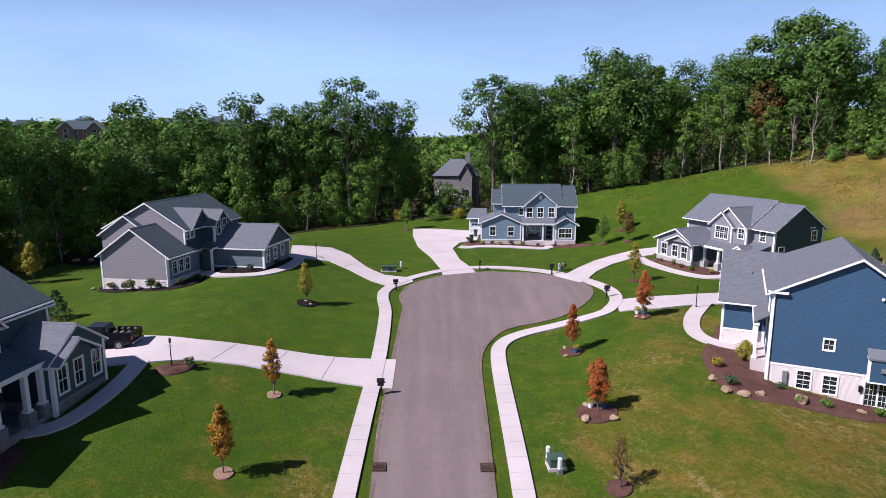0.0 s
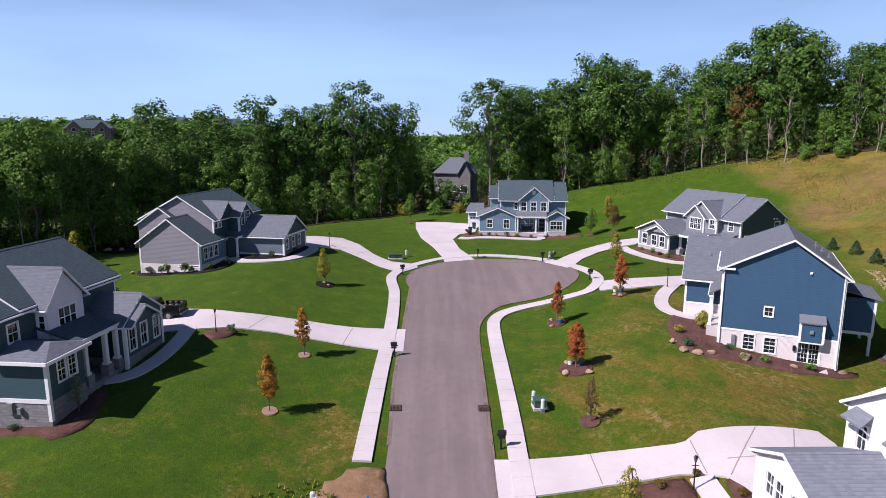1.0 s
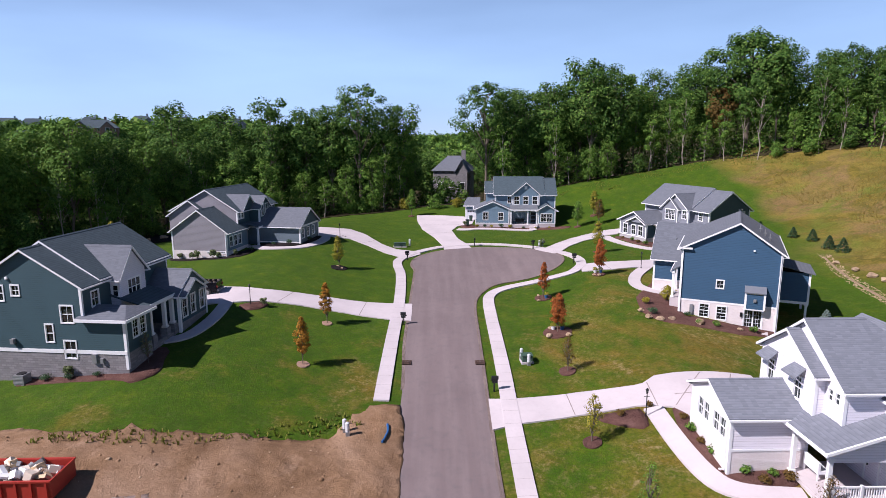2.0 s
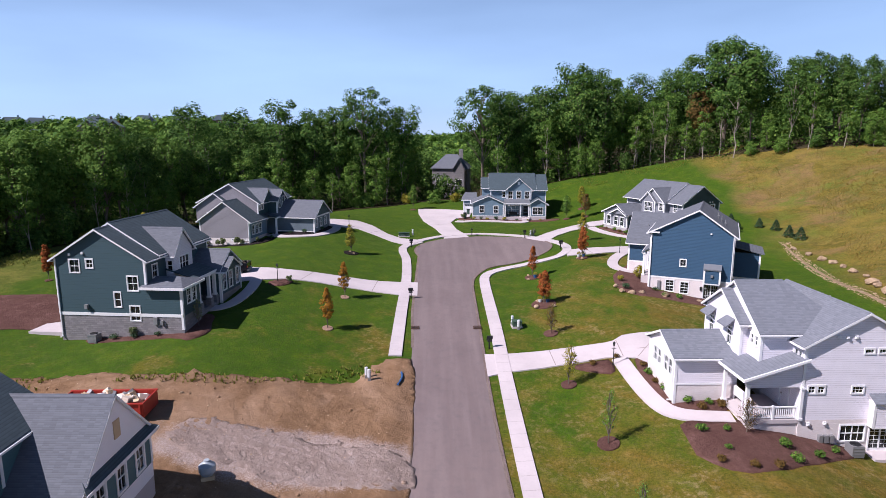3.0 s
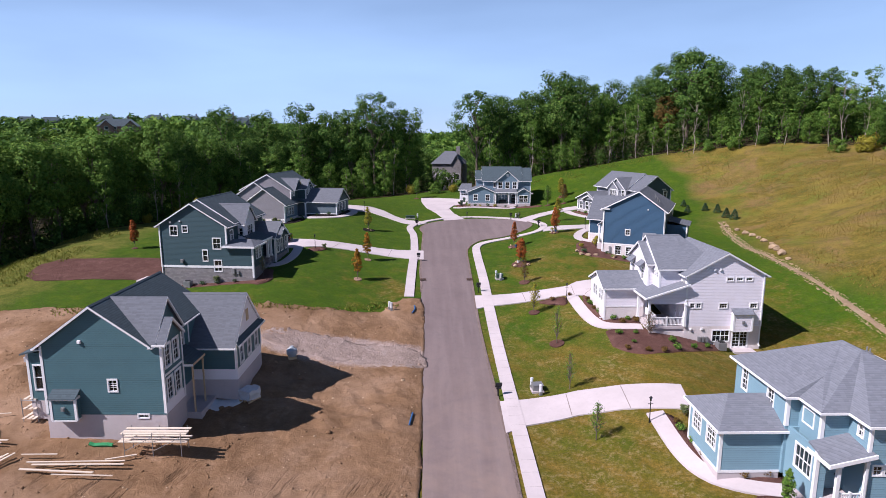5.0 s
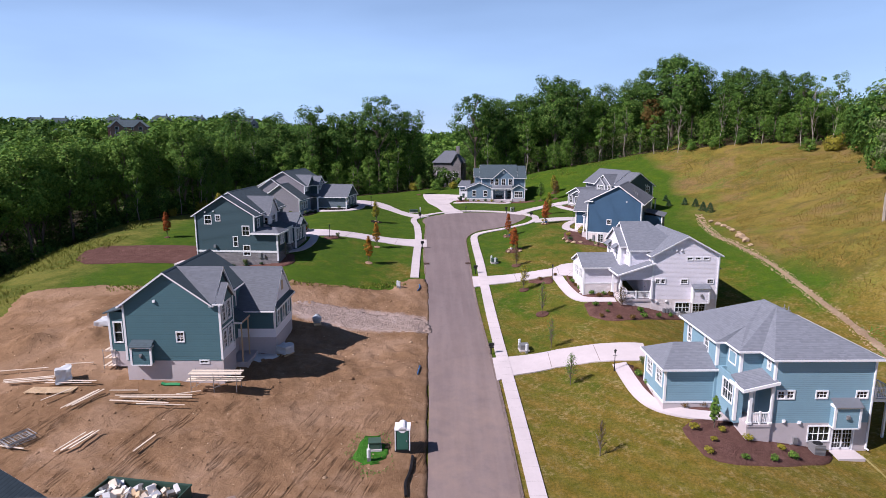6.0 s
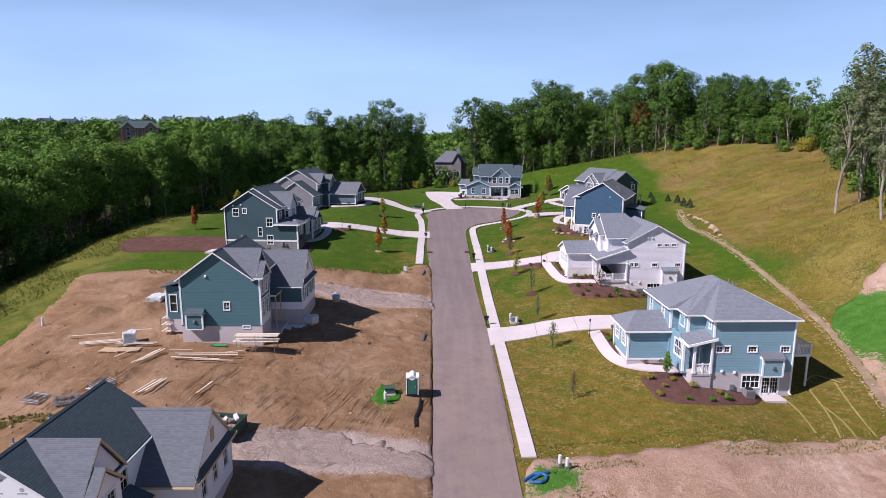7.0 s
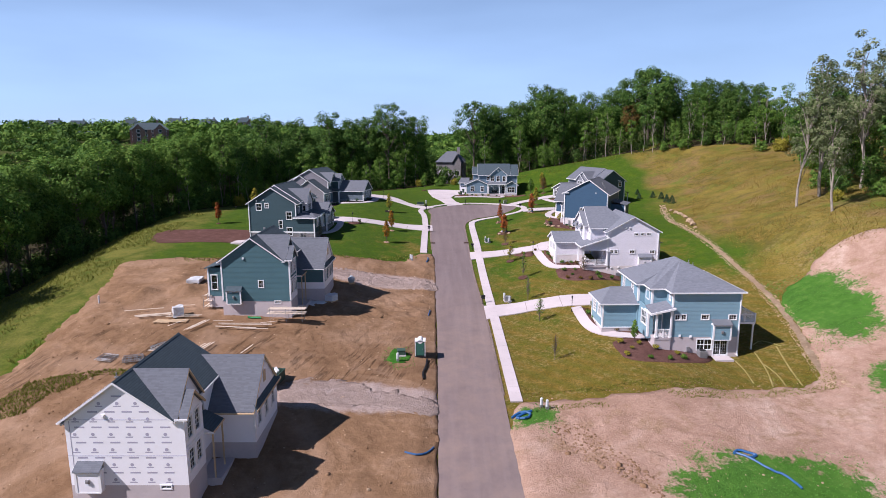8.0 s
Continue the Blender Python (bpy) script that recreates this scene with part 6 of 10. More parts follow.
                    mark(False, a, a + 0.54, z0 - 0.16, z0 - 0.07)
                    a += 1.32
        for z0 in (zt + 2.35, ze - 0.02):
            s = bmesh.new()
            box(s, L, W, -0.012, -0.003, z0, z0 + 0.035)
            h.put("wrap_seam", s, WRAP_PRINT)
        s = bmesh.new()
        box(s, 0.72, 0.77, -0.012, -0.003, zt + 0.1, ze - 0.1)
        h.put("wrap_seam", s, WRAP_PRINT)
    return h


def slate_house():
    h = House(-37.0, 26.2, -5.3, 4.0, "dark slate sided two-storey house on grey cut stone with white trim")
    W, D, zt, ze = 8.85, 12.4, 6.9, 12.25
    ho = {"S": [h.window("S", 0, 1.97, 10.95, 0.95, 1.2), h.window("S", 0, 3.46, 11.4, 0.65, 0.8), h.window("S", 0, 7.53, 9.3, 1.0, 1.35), h.window("S", 0, 5.92, 7.7, 0.62, 1.4, 1, 2), h.window("S", 0, 7.53, 6.4, 0.95, 1.4)],
          "E": [h.window("E", W, 1.6, 10.3, 0.9, 1.2)]}
    h.shell(0, W, 0, D, [3.4, zt, ze], [STONE, SLATE], ho)
    h.board("S", 0, 0, 12.2, zt - 0.08, zt + 0.2, 0.05)
    h.peak("S", 0, 0, W, ze, 4.4, 2.75, SLATE)
    h.peak("N", D, 0, W, ze, 4.4, 2.75, SLATE)
    h.gable("v", 0, D, 0, W, ze, 2.75, ROOF_DARK, 4.4, ov=0.35)
    for u, s in ((0, -1), (W, 1)):
        h.corner(u, 0, s, -1, zt if u == 0 else 9.9, ze)
        h.corner(u, D, s, 1, zt, ze)
    h.spout("S", 0, 0.12, 4.6, ze)
    h.spots("S", 0, [(1.6, 12.66), (2.88, 12.79)], 0.1)
    b = bmesh.new()
    box(b, 2.7, 3.0, -0.3, -0.002, 7.5, 7.9)
    h.put("vent_hood", b, GREY_METAL)
    # taller cross bay to the front
    h.shell(W, 9.7, 3.6, 7.3, [8.6, 12.3], [WHITE_SIDING], {"E": [h.window("E", 9.7, 5.6, 10.2, 1.8, 1.45, 1, 2, 3)], "S": [h.window("S", 3.6, 9.28, 10.5, 0.5, 0.95, 1, 2)]}, skip="W", floor=False)
    h.peak("E", 9.7, 3.6, 7.3, 12.3, 5.3, 2.1, WHITE_SIDING)
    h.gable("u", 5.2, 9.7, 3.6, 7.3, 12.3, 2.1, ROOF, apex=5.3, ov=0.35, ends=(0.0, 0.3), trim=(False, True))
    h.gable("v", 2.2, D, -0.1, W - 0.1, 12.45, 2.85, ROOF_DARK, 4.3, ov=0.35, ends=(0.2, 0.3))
    # single-storey corner and front wing
    hw = {"E": [h.window("E", 12.2, 1.3, 7.9, 0.75, 1.5, 2, 4), h.window("E", 12.2, 2.3, 7.9, 0.75, 1.5, 2, 4)]}
    h.shell(W, 12.2, 0, 3.4, [5.0, zt, 9.6], [STONE, SLATE], hw, skip="W")
    h.slopes([[(W - 0.5, -0.4, 9.75), (12.55, -0.4, 9.75), (11.3, 1.7, 10.35), (W - 0.02, 1.7, 10.35)], [(12.55, -0.4, 9.75), (12.55, 3.8, 9.75), (11.3, 1.7, 10.35)], [(12.55, 3.8, 9.75), (W, 3.8, 9.75), (W, 1.7, 10.35), (11.3, 1.7, 10.35)]], ROOF)
    h.board("S", -0.4, W - 0.5, 12.6, 9.5, 9.72, 0.1, WHITE, "gutter")
    h.board("E", 12.55, -0.4, 3.8, 9.5, 9.72, 0.1, WHITE, "gutter")
    h.corner(12.2, 0, 1, -1, 5.6, 9.6, 0.2)
    # porch roof, posts on stone plinths
    h.slopes([[(W, 3.4, 10.7), (11.9, 3.4, 9.75), (11.9, 7.95, 9.75), (W, 7.95, 10.7)]], ROOF_DARK)
    h.board("E", 11.9, 3.4, 7.95, 9.45, 9.74, 0.08)
    for v in (4.3, 6.5, 7.75):
        h.post(11.65, v, 7.0, 9.5, 0.3, (5.2, STONE))
    b = bmesh.new()
    box(b, W, 11.9, 3.4, 7.9, 5.0, 6.3)
    h.put("porch_floor", b, STONE)
    h.door("E", W, 5.6, 6.35, 1.1, 2.1, BLACK)
    # garage wing with two gables to the street, one before the other
    hg = {"E": [h.window("E", 12.3, 8.85, 7.3, 0.85, 1.75), h.window("E", 12.3, 10.35, 7.3, 0.85, 1.75), h.window("E", 12.3, 12.1, 7.3, 0.85, 1.75)]}
    h.shell(4.0, 12.3, 7.95, 13.05, [4.6, 6.9, 9.6], [STONE, SLATE], hg)
    h.gable("u", 4.0, 12.3, 7.95, 13.05, 9.6, 1.7, ROOF, ov=0.35, ends=(0.3, 0.1), trim=(True, True))
    h.peak("E", 12.3, 7.95, 13.05, 9.6, 10.5, 1.7, SLATE)
    h.peak("E", 12.75, 8.0, 11.6, 9.5, 9.8, 1.1, SLATE)
    h.gable("u", 10.2, 12.75, 8.0, 11.6, 9.5, 1.1, ROOF, ov=0.25, ends=(0.0, 0.3), trim=(False, True))
    h.corner(12.3, 7.95, 1, -1, 5.4, 9.6, 0.22)
    h.corner(12.3, 13.05, 1, 1, 5.4, 9.6, 0.22)
    # rear slab
    b = bmesh.new()
    box(b, -4.2, -0.02, 0.9, 5.4, 3.9, 4.72)
    h.put("patio", b, CONCRETE)
    b = bmesh.new()
    box(b, 9.3, 9.7, -0.2, -0.01, 6.1, 6.8)
    box(b, 10.0, 10.25, -0.2, -0.01, 6.1, 6.5)
    h.put("electric_meter", b, GREY_METAL)
    return h


def grey_house():
    h = House(-37.5, 62.7, -9.6, 6.0, "grey sided two-storey house with stepped gables and pale brick base")
    W, zt = 8.15, 8.2
    ho = {"S": [h.window("S", 0, 5.55, 7.92, 0.8, 0.16, 2, 1, sash=False), h.window("S", 0, 7.5, 7.92, 0.7, 0.16, 2, 1, sash=False)],
          "E": [h.window("E", W, 1.2, 8.7, 0.85, 1.4), h.window("E", W, 2.4, 8.7, 0.85, 1.4), h.window("E", W, 3.6, 8.7, 0.85, 1.4)]}
    # wall colour goes by side: mauve to the south, blue-grey to the east
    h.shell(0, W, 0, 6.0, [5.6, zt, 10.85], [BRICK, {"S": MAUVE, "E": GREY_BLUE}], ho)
    h.peak("S", 0, 0, W, 10.85, 4.1, 2.85, MAUVE)
    h.gable("v", 0, 6.0, 0, W, 10.85, 2.85, ROOF_DARK, 4.1, ov=0.35, ends=(0.3, 0.0), trim=(True, False))
    for u, s in ((0, -1), (W, 1)):
        h.corner(u, 0, s, -1, 6.4, 10.85)
    h.spots("S", 0, [(1.5, 12.0)], 0.14)
    h.spout("S", 0, W - 0.14, 7.0, 10.8)
    # main two-storey body behind
    hm = {"E": [h.window("E", 7.6, 4.9, 12.0, 0.7, 1.1), h.window("E", 7.6, 5.8, 12.0, 0.7, 1.1)]}
    # again mauve to the south, darker slate to the east
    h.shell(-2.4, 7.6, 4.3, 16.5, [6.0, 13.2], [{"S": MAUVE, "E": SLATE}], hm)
    h.peak("S", 4.3, -2.4, 7.6, 13.2, 3.0, 2.85, MAUVE)
    h.peak("N", 16.5, -2.4, 7.6, 13.2, 3.0, 2.85, MAUVE)
    h.gable("v", 4.3, 16.5, -2.4, 7.6, 13.2, 2.85, ROOF_DARK, 3.0, ov=0.35)
    h.peak("S", 3.7, -2.6, 3.6, 12.5, 0.6, 2.1, MAUVE)
    h.wall("S", 3.7, -2.6, 3.6, 10.0, 12.5, MAUVE)
    h.gable("v", 3.7, 7.0, -2.6, 3.6, 12.5, 2.1, ROOF_DARK, 0.6, ov=0.3, ends=(0.3, 0.0), trim=(True, False))
    h.corner(-2.4, 4.3, -1, -1, 6.6, 13.0)
    h.corner(7.6, 4.3, 1, -1, 11.4, 13.1)
    # front bays
    h.gable("u", 3.0, 7.9, 5.2, 9.2, 13.25, 1.9, ROOF, ov=0.3, ends=(0.0, 0.3), trim=(False, True))
    h.peak("E", 7.9, 5.2, 9.2, 13.25, 7.2, 1.9, SLATE)
    hb = {"E": [h.window("E", 9.2, 8.9, 12.0, 0.9, 1.7, 2, 2), h.window("E", 9.2, 10.3, 12.0, 0.9, 1.7, 2, 2), h.window("E", 9.2, 8.9, 8.7, 0.9, 1.7, 2, 2), h.window("E", 9.2, 10.3, 8.7, 0.9, 1.7, 2, 2)]}
    h.shell(7.6, 9.2, 7.9, 11.3, [6.4, 8.2, 13.3], [PALE_STONE, SLATE], hb, skip="W")
    h.gable("u", 3.6, 9.2, 7.9, 11.3, 13.3, 1.5, ROOF, ov=0.3, ends=(0.0, 0.3), trim=(False, True))
    h.peak("E", 9.2, 7.9, 11.3, 13.3, 9.6, 1.5, SLATE)
    for v, s in ((7.9, -1), (11.3, 1)):
        h.corner(9.2, v, 1, s, 8.2, 13.3, 0.2)
    # porch
    h.slopes([[(7.6, 5.9, 11.3), (9.9, 5.9, 10.75), (9.9, 8.4, 10.75), (7.6, 8.4, 11.3)]], ROOF_DARK)
    h.board("E", 9.9, 5.9, 8.4, 10.55, 10.78, 0.08)
    h.post(9.7, 6.1, 8.0, 10.6, 0.24, (6.8, PALE_STONE))
    b = bmesh.new()
    box(b, 7.6, 9.9, 5.9, 7.9, 6.6, 7.9)
    h.put("porch_floor", b, PALE_STONE)
    h.door("E", 7.6, 7.0, 7.95, 1.0, 2.1, BLACK)
    # garage wing
    hg = {"E": [h.window("E", 15.6, 8.4, 8.9, 0.9, 1.35), h.window("E", 15.6, 10.4, 8.9, 0.9, 1.35), h.window("E", 15.6, 12.4, 8.9, 0.9, 1.35)]}
    h.shell(7.6, 15.6, 7.4, 14.6, [6.6, 7.5, 10.75], [{"S": BRICK, "E": PALE_STONE}, {"S": STEEL_GREY, "E": STEEL_GREY}], hg)
    h.gable("u", 5.0, 15.6, 7.4, 14.6, 10.75, 2.2, ROOF, ov=0.35, ends=(0.0, 0.35), trim=(False, True))
    h.peak("E", 15.6, 7.4, 14.6, 10.75, 11.0, 2.2, SLATE)
    for v, s in ((7.4, -1), (14.6, 1)):
        h.corner(15.6, v, 1, s, 7.0, 10.75, 0.2)
    h.board("S", 7.4, 9.3, 15.6, 8.3, 8.45)
    h.board("E", 15.6, 7.4, 14.6, 10.5, 10.75, 0.06)
    b = bmesh.new()
    box(b, 6.6, 7.0, -0.2, -0.01, 7.0, 7.7)
    h.put("electric_meter", b, WHITE)
    return h


def end_house():
    h = House(5.9, 90.9, -3.5, 7.4, "grey-blue two-storey house with front porch facing the turning circle")
    B = GREY_BLUE
    # low front wing, left
    ho = {"S": [h.window("S", 0, 1.85, 8.5, 0.9, 1.4), h.window("S", 0, 4.65, 8.45, 0.9, 1.4)]}
    h.shell(0, 6.2, 0, 6.0, [7.0, 7.85, 10.45], [CONCRETE, B], ho)
    h.board("S", 0, 0, 6.2, 7.8, 7.95)
    h.peak("S", 0, 0, 6.2, 10.45, 3.2, 1.35, B)
    h.gable("v", 0, 6.0, 0, 6.2, 10.45, 1.35, ROOF, 3.2, ov=0.35)
    for u, s in ((0, -1), (6.2, 1)):
        h.corner(u, 0, s, -1, 7.9, 10.45)
    # garage, set back
    h.shell(-1.95, 0.6, 6.2, 12.0, [7.0, 10.4], [B], {"S": [h.door("S", 6.2, -0.65, 7.55, 2.1, 2.05, WHITE, label="white panelled garage door")]}, skip="E")
    h.slopes([[(-2.3, 5.85, 10.45), (0.9, 5.85, 10.45), (0.9, 9.1, 11.75), (-1.6, 9.1, 11.75)], [(-2.3, 12.35, 10.45), (-2.3, 5.85, 10.45), (-1.6, 9.1, 11.75)], [(0.9, 12.35, 10.45), (-2.3, 12.35, 10.45), (-1.6, 9.1, 11.75), (0.9, 9.1, 11.75)]], ROOF)
    h.board("S", 5.85, -2.4, 0.9, 10.28, 10.46, 0.1, WHITE, "gutter")
    h.corner(-1.95, 6.2, -1, -1, 7.6, 10.4)
    for k in range(4):
        b = bmesh.new()
        box(b, -1.55 + k * 0.48, -1.2 + k * 0.48, 6.175, 6.179, 9.2, 9.45)
        h.put("garage_light", b, BLACK)
    # main two-storey body; its roof steps down at the sides
    hm = {"S": [h.window("S", 2.4, 6.3, 11.35, 0.62, 1.15), h.window("S", 2.4, 13.9, 9.0, 0.7, 1.1)]}
    h.shell(2.0, 3.6, 3.2, 9.4, [9.5, 13.3], [B])
    h.shell(3.6, 14.75, 2.4, 10.2, [7.0, 13.05], [B], hm)
    h.gable("u", 2.0, 3.8, 3.2, 9.4, 13.25, 1.75, ROOF_DARK, ov=0.3, ends=(0.3, 0.0), trim=(True, False))
    h.gable("u", 3.6, 12.7, 2.4, 10.2, 13.05, 2.85, ROOF_DARK, ov=0.35, ends=(0.3, 0.1), trim=(True, True))
    h.gable("u", 12.8, 14.75, 2.4, 10.2, 13.0, 2.65, ROOF_DARK, ov=0.35, ends=(0.0, 0.3), trim=(False, True))
    h.peak("W", 3.6, 2.4, 10.2, 13.05, 6.3, 2.85, B)
    h.peak("E", 14.75, 2.4, 10.2, 13.05, 6.3, 2.6, B)
    h.corner(14.75, 2.4, 1, -1, 8.4, 13.0)
    h.corner(3.6, 2.4, -1, -1, 10.6, 13.05)
    # centre bay with a gable and three windows
    hc = {"S": [h.window("S", 1.8, u, 11.15, 0.9, 1.5, 2, 2) for u in (7.6, 9.25, 10.95)]}
    h.shell(6.85, 11.75, 1.8, 2.6, [10.9, 13.05], [B], hc, skip="N", floor=False)
    h.peak("S", 1.8, 6.85, 11.75, 13.05, 9.25, 2.1, B)
    h.gable("v", 1.8, 5.6, 6.85, 11.75, 13.05, 2.1, ROOF_DARK, ov=0.35, ends=(0.35, 0.0), trim=(True, False))
    for u, s in ((6.85, -1), (11.75, 1)):
        h.corner(u, 1.8, s, -1, 11.0, 13.05)
    h.board("S", 1.8, 9.0, 9.5, 13.95, 14.55, 0.05, WHITE, "gable_vent")
    # porch with a seamed metal roof
    h.slopes([[(6.3, -0.25, 10.5), (11.4, -0.25, 10.5), (11.4, 1.9, 11.15), (6.3, 1.9, 11.15)]], METAL_ROOF, "porch_roof", 0.08)
    for k in range(13):
        b = bmesh.new()
        u = 6.4 + k * 0.41
        h.slab(b, [(u - 0.02, -0.25, 10.54), (u + 0.02, -0.25, 10.54), (u + 0.02, 1.88, 11.19), (u - 0.02, 1.88, 11.19)], 0.04)
        h.put("roof_seam", b, METAL_ROOF)
    h.board("S", -0.2, 6.3, 11.4, 10.24, 10.46, 0.06)
    for u in (6.5, 9.55, 11.2):
        h.post(u, 0.05, 7.7, 10.28, 0.22)
    b = bmesh.new()
    box(b, 6.3, 11.4, -0.2, 2.3, 7.0, 7.68)
    box(b, 9.9, 11.2, -0.9, -0.2, 7.0, 7.45)
    h.put("porch_floor", b, CONCRETE)
    h.window("S", 2.37, 8.3, 8.15, 2.2, 1.55, 2, 2, 3)
    h.door("S", 2.37, 10.75, 7.68, 1.0, 2.05, BLACK)
    b = bmesh.new()
    box(b, 7.4, 9.0, 0.9, 1.5, 8.0, 8.15)
    box(b, 7.4, 9.0, 1.4, 1.52, 8.15, 8.6)
    for u in (7.45, 8.95):
        box(b, u - 0.04, u + 0.04, 0.92, 1.48, 7.68, 8.0)
    h.put("porch_bench", b, BLACK)
    # low right wing
    hr = {"S": [h.window("S", 0, 12.95, 8.2, 2.0, 1.45, 2, 2, 2)]}
    h.shell(11.45, 14.55, 0.0, 2.4, [7.0, 7.85, 10.35], [CONCRETE, B], hr)
    h.board("S", 0, 11.45, 14.55, 7.8, 7.95)
    h.peak("S", 0, 11.35, 14.65, 10.35, 12.95, 0.95, B)
    h.gable("v", 0, 2.6, 11.4, 14.6, 10.35, 0.95, ROOF_DARK, ov=0.4, ends=(0.3, 0.0), trim=(True, False))
    for u, s in ((11.45, -1), (14.55, 1)):
        h.corner(u, 0, s, -1, 7.9, 10.35)
    return h


def far_side_house():
    h = House(37.45, 64.95, 21.6, 7.2, "blue-grey two-storey house with white trim on a pale stone base")
    W, D, ze = 7.6, 13.4, 13.1
    ho = {"S": [h.window("S", 0, 6.15, 11.65, 0.85, 1.1), h.window("S", 0, 1.15, 9.9, 0.85, 1.2)],
          "W": [h.window("W", 0, 1.6, 11.6, 0.8, 1.2, 2, 4)]}
    # south wall in the dark siding, street wall in the lighter one
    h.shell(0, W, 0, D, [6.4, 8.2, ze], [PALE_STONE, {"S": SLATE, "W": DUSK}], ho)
    h.peak("S", 0, 0, W, ze, W / 2, 2.55, SLATE)
    h.peak("N", D, 0, W, ze, W / 2, 2.55, SLATE)
    h.gable("v", 0, 3.2, 0, W, ze, 2.55, ROOF, W / 2, ov=0.35, ends=(0.3, 0.0), trim=(True, False))
    h.gable("v", 3.1, D, -0.25, W, ze + 0.1, 2.72, ROOF, W / 2, ov=0.35, ends=(0.0, 0.3))
    for u, s in ((0, -1), (W, 1)):
        h.corner(u, 0, s, -1, 8.3, ze, 0.2)
        h.corner(u, D, s, 1, 8.3, ze, 0.2)
    h.board("W", 0, 0.0, D, ze - 0.28, ze - 0.06, 0.05)
    h.spots("S", 0, [(5.5, 13.15), (6.0, 13.15)], 0.1)
    # front bay with two overlapping gables
    hb = {"W": [h.window("W", -1.0, 3.75, 11.7, 0.85, 1.15, 2, 3), h.window("W", -1.2, 6.45, 11.35, 1.95, 1.45, 2, 3, 3)]}
    h.shell(-1.0, 0.0, 2.95, 8.15, [10.6, 13.1], [DUSK], hb, skip="E", floor=False)
    h.peak("W", -1.0, 3.05, 8.1, 13.1, 5.6, 2.0, DUSK)
    h.gable("u", -1.0, 3.0, 3.05, 8.1, 13.1, 2.0, ROOF, 5.6, ov=0.2, ends=(0.3, 0.0), trim=(True, False))
    h.peak("W", -1.2, 4.75, 8.2, 13.0, 6.45, 1.5, DUSK)
    h.wall("W", -1.2, 4.95, 8.1, 10.6, 13.0, DUSK, hb["W"], 0.2)
    h.gable("u", -1.2, 2.2, 4.75, 8.2, 13.0, 1.5, ROOF, 6.45, ov=0.2, ends=(0.3, 0.0), trim=(True, False))
    for v, s in ((2.95, -1), (8.15, 1)):
        h.corner(-1.0, v, -1, s, 10.6, 13.05, 0.2)
    h.corner(-1.2, 4.95, -1, -1, 10.6, 13.0, 0.16)
    # porch along the front
    h.slopes([[(-3.0, 0.4, 10.5), (-3.0, 8.0, 10.5), (0.0, 8.0, 11.3), (0.0, 0.4, 11.3)]], ROOF)
    h.board("W", -3.0, 0.4, 7.7, 10.25, 10.5, 0.1)
    h.peak("W", -3.05, 1.2, 3.1, 10.5, 2.15, 0.65, WHITE_SIDING)
    h.gable("u", -3.0, -1.2, 1.1, 3.2, 10.45, 0.65, ROOF, ov=0.2, ends=(0.15, 0.0), trim=(True, False))
    for v in (0.7, 2.9, 5.2, 7.4):
        h.post(-2.7, v, 8.6, 10.3, 0.26, (7.0, PALE_STONE))
    b = bmesh.new()
    box(b, -2.9, 0, 0.5, 7.7, 6.6, 7.75)
    h.put("porch_floor", b, PALE_STONE)
    h.door("W", 0, 4.3, 7.8, 1.1, 2.1, BLACK)
    h.window("W", 0, 2.2, 8.4, 1.6, 1.4, 2, 2, 2)
    # garage wing, two gables to the front
    hw = {"W": [h.window("W", -4.4, v, 8.6, 1.0, 1.45) for v in (9.0, 10.6, 12.55)]}
    h.shell(-4.4, 0.0, 7.7, 13.9, [6.2, 8.4, 10.65], [PALE_STONE, {"S": SLATE, "W": DUSK}], hw, skip="E")
    h.board("W", -4.4, 7.7, 13.9, 8.34, 8.46)
    h.gable("u", -4.4, 0.5, 7.7, 13.9, 10.65, 1.45, ROOF, 10.4, ov=0.35, ends=(0.35, 0.0), trim=(True, False))
    h.peak("W", -4.4, 7.7, 13.9, 10.65, 10.4, 1.45, DUSK)
    h.gable("u", -4.75, -2.4, 7.65, 11.5, 10.6, 0.85, ROOF, 9.5, ov=0.3, ends=(0.3, 0.0), trim=(True, False))
    h.peak("W", -4.75, 7.65, 11.5, 10.6, 9.5, 0.85, DUSK)
    for v, s in ((7.7, -1), (13.9, 1)):
        h.corner(-4.4, v, -1, s, 8.4, 10.65, 0.2)
    # rear porch
    h.slopes([[(W, 2.0, 10.6), (W + 3.0, 2.0, 9.9), (W + 3.0, 7.5, 9.9), (W, 7.5, 10.6)]], ROOF)
    for v in (2.2, 7.3):
        h.post(W + 2.8, v, 6.9, 9.8, 0.2)
    return h


navy_house()
white_house()
pale_house()
builder_house(-30.35, -9.45, 8.95, False)
builder_house(-30.25, -43.3, 4.2, True)
slate_house()
grey_house()
end_house()
far_side_house()


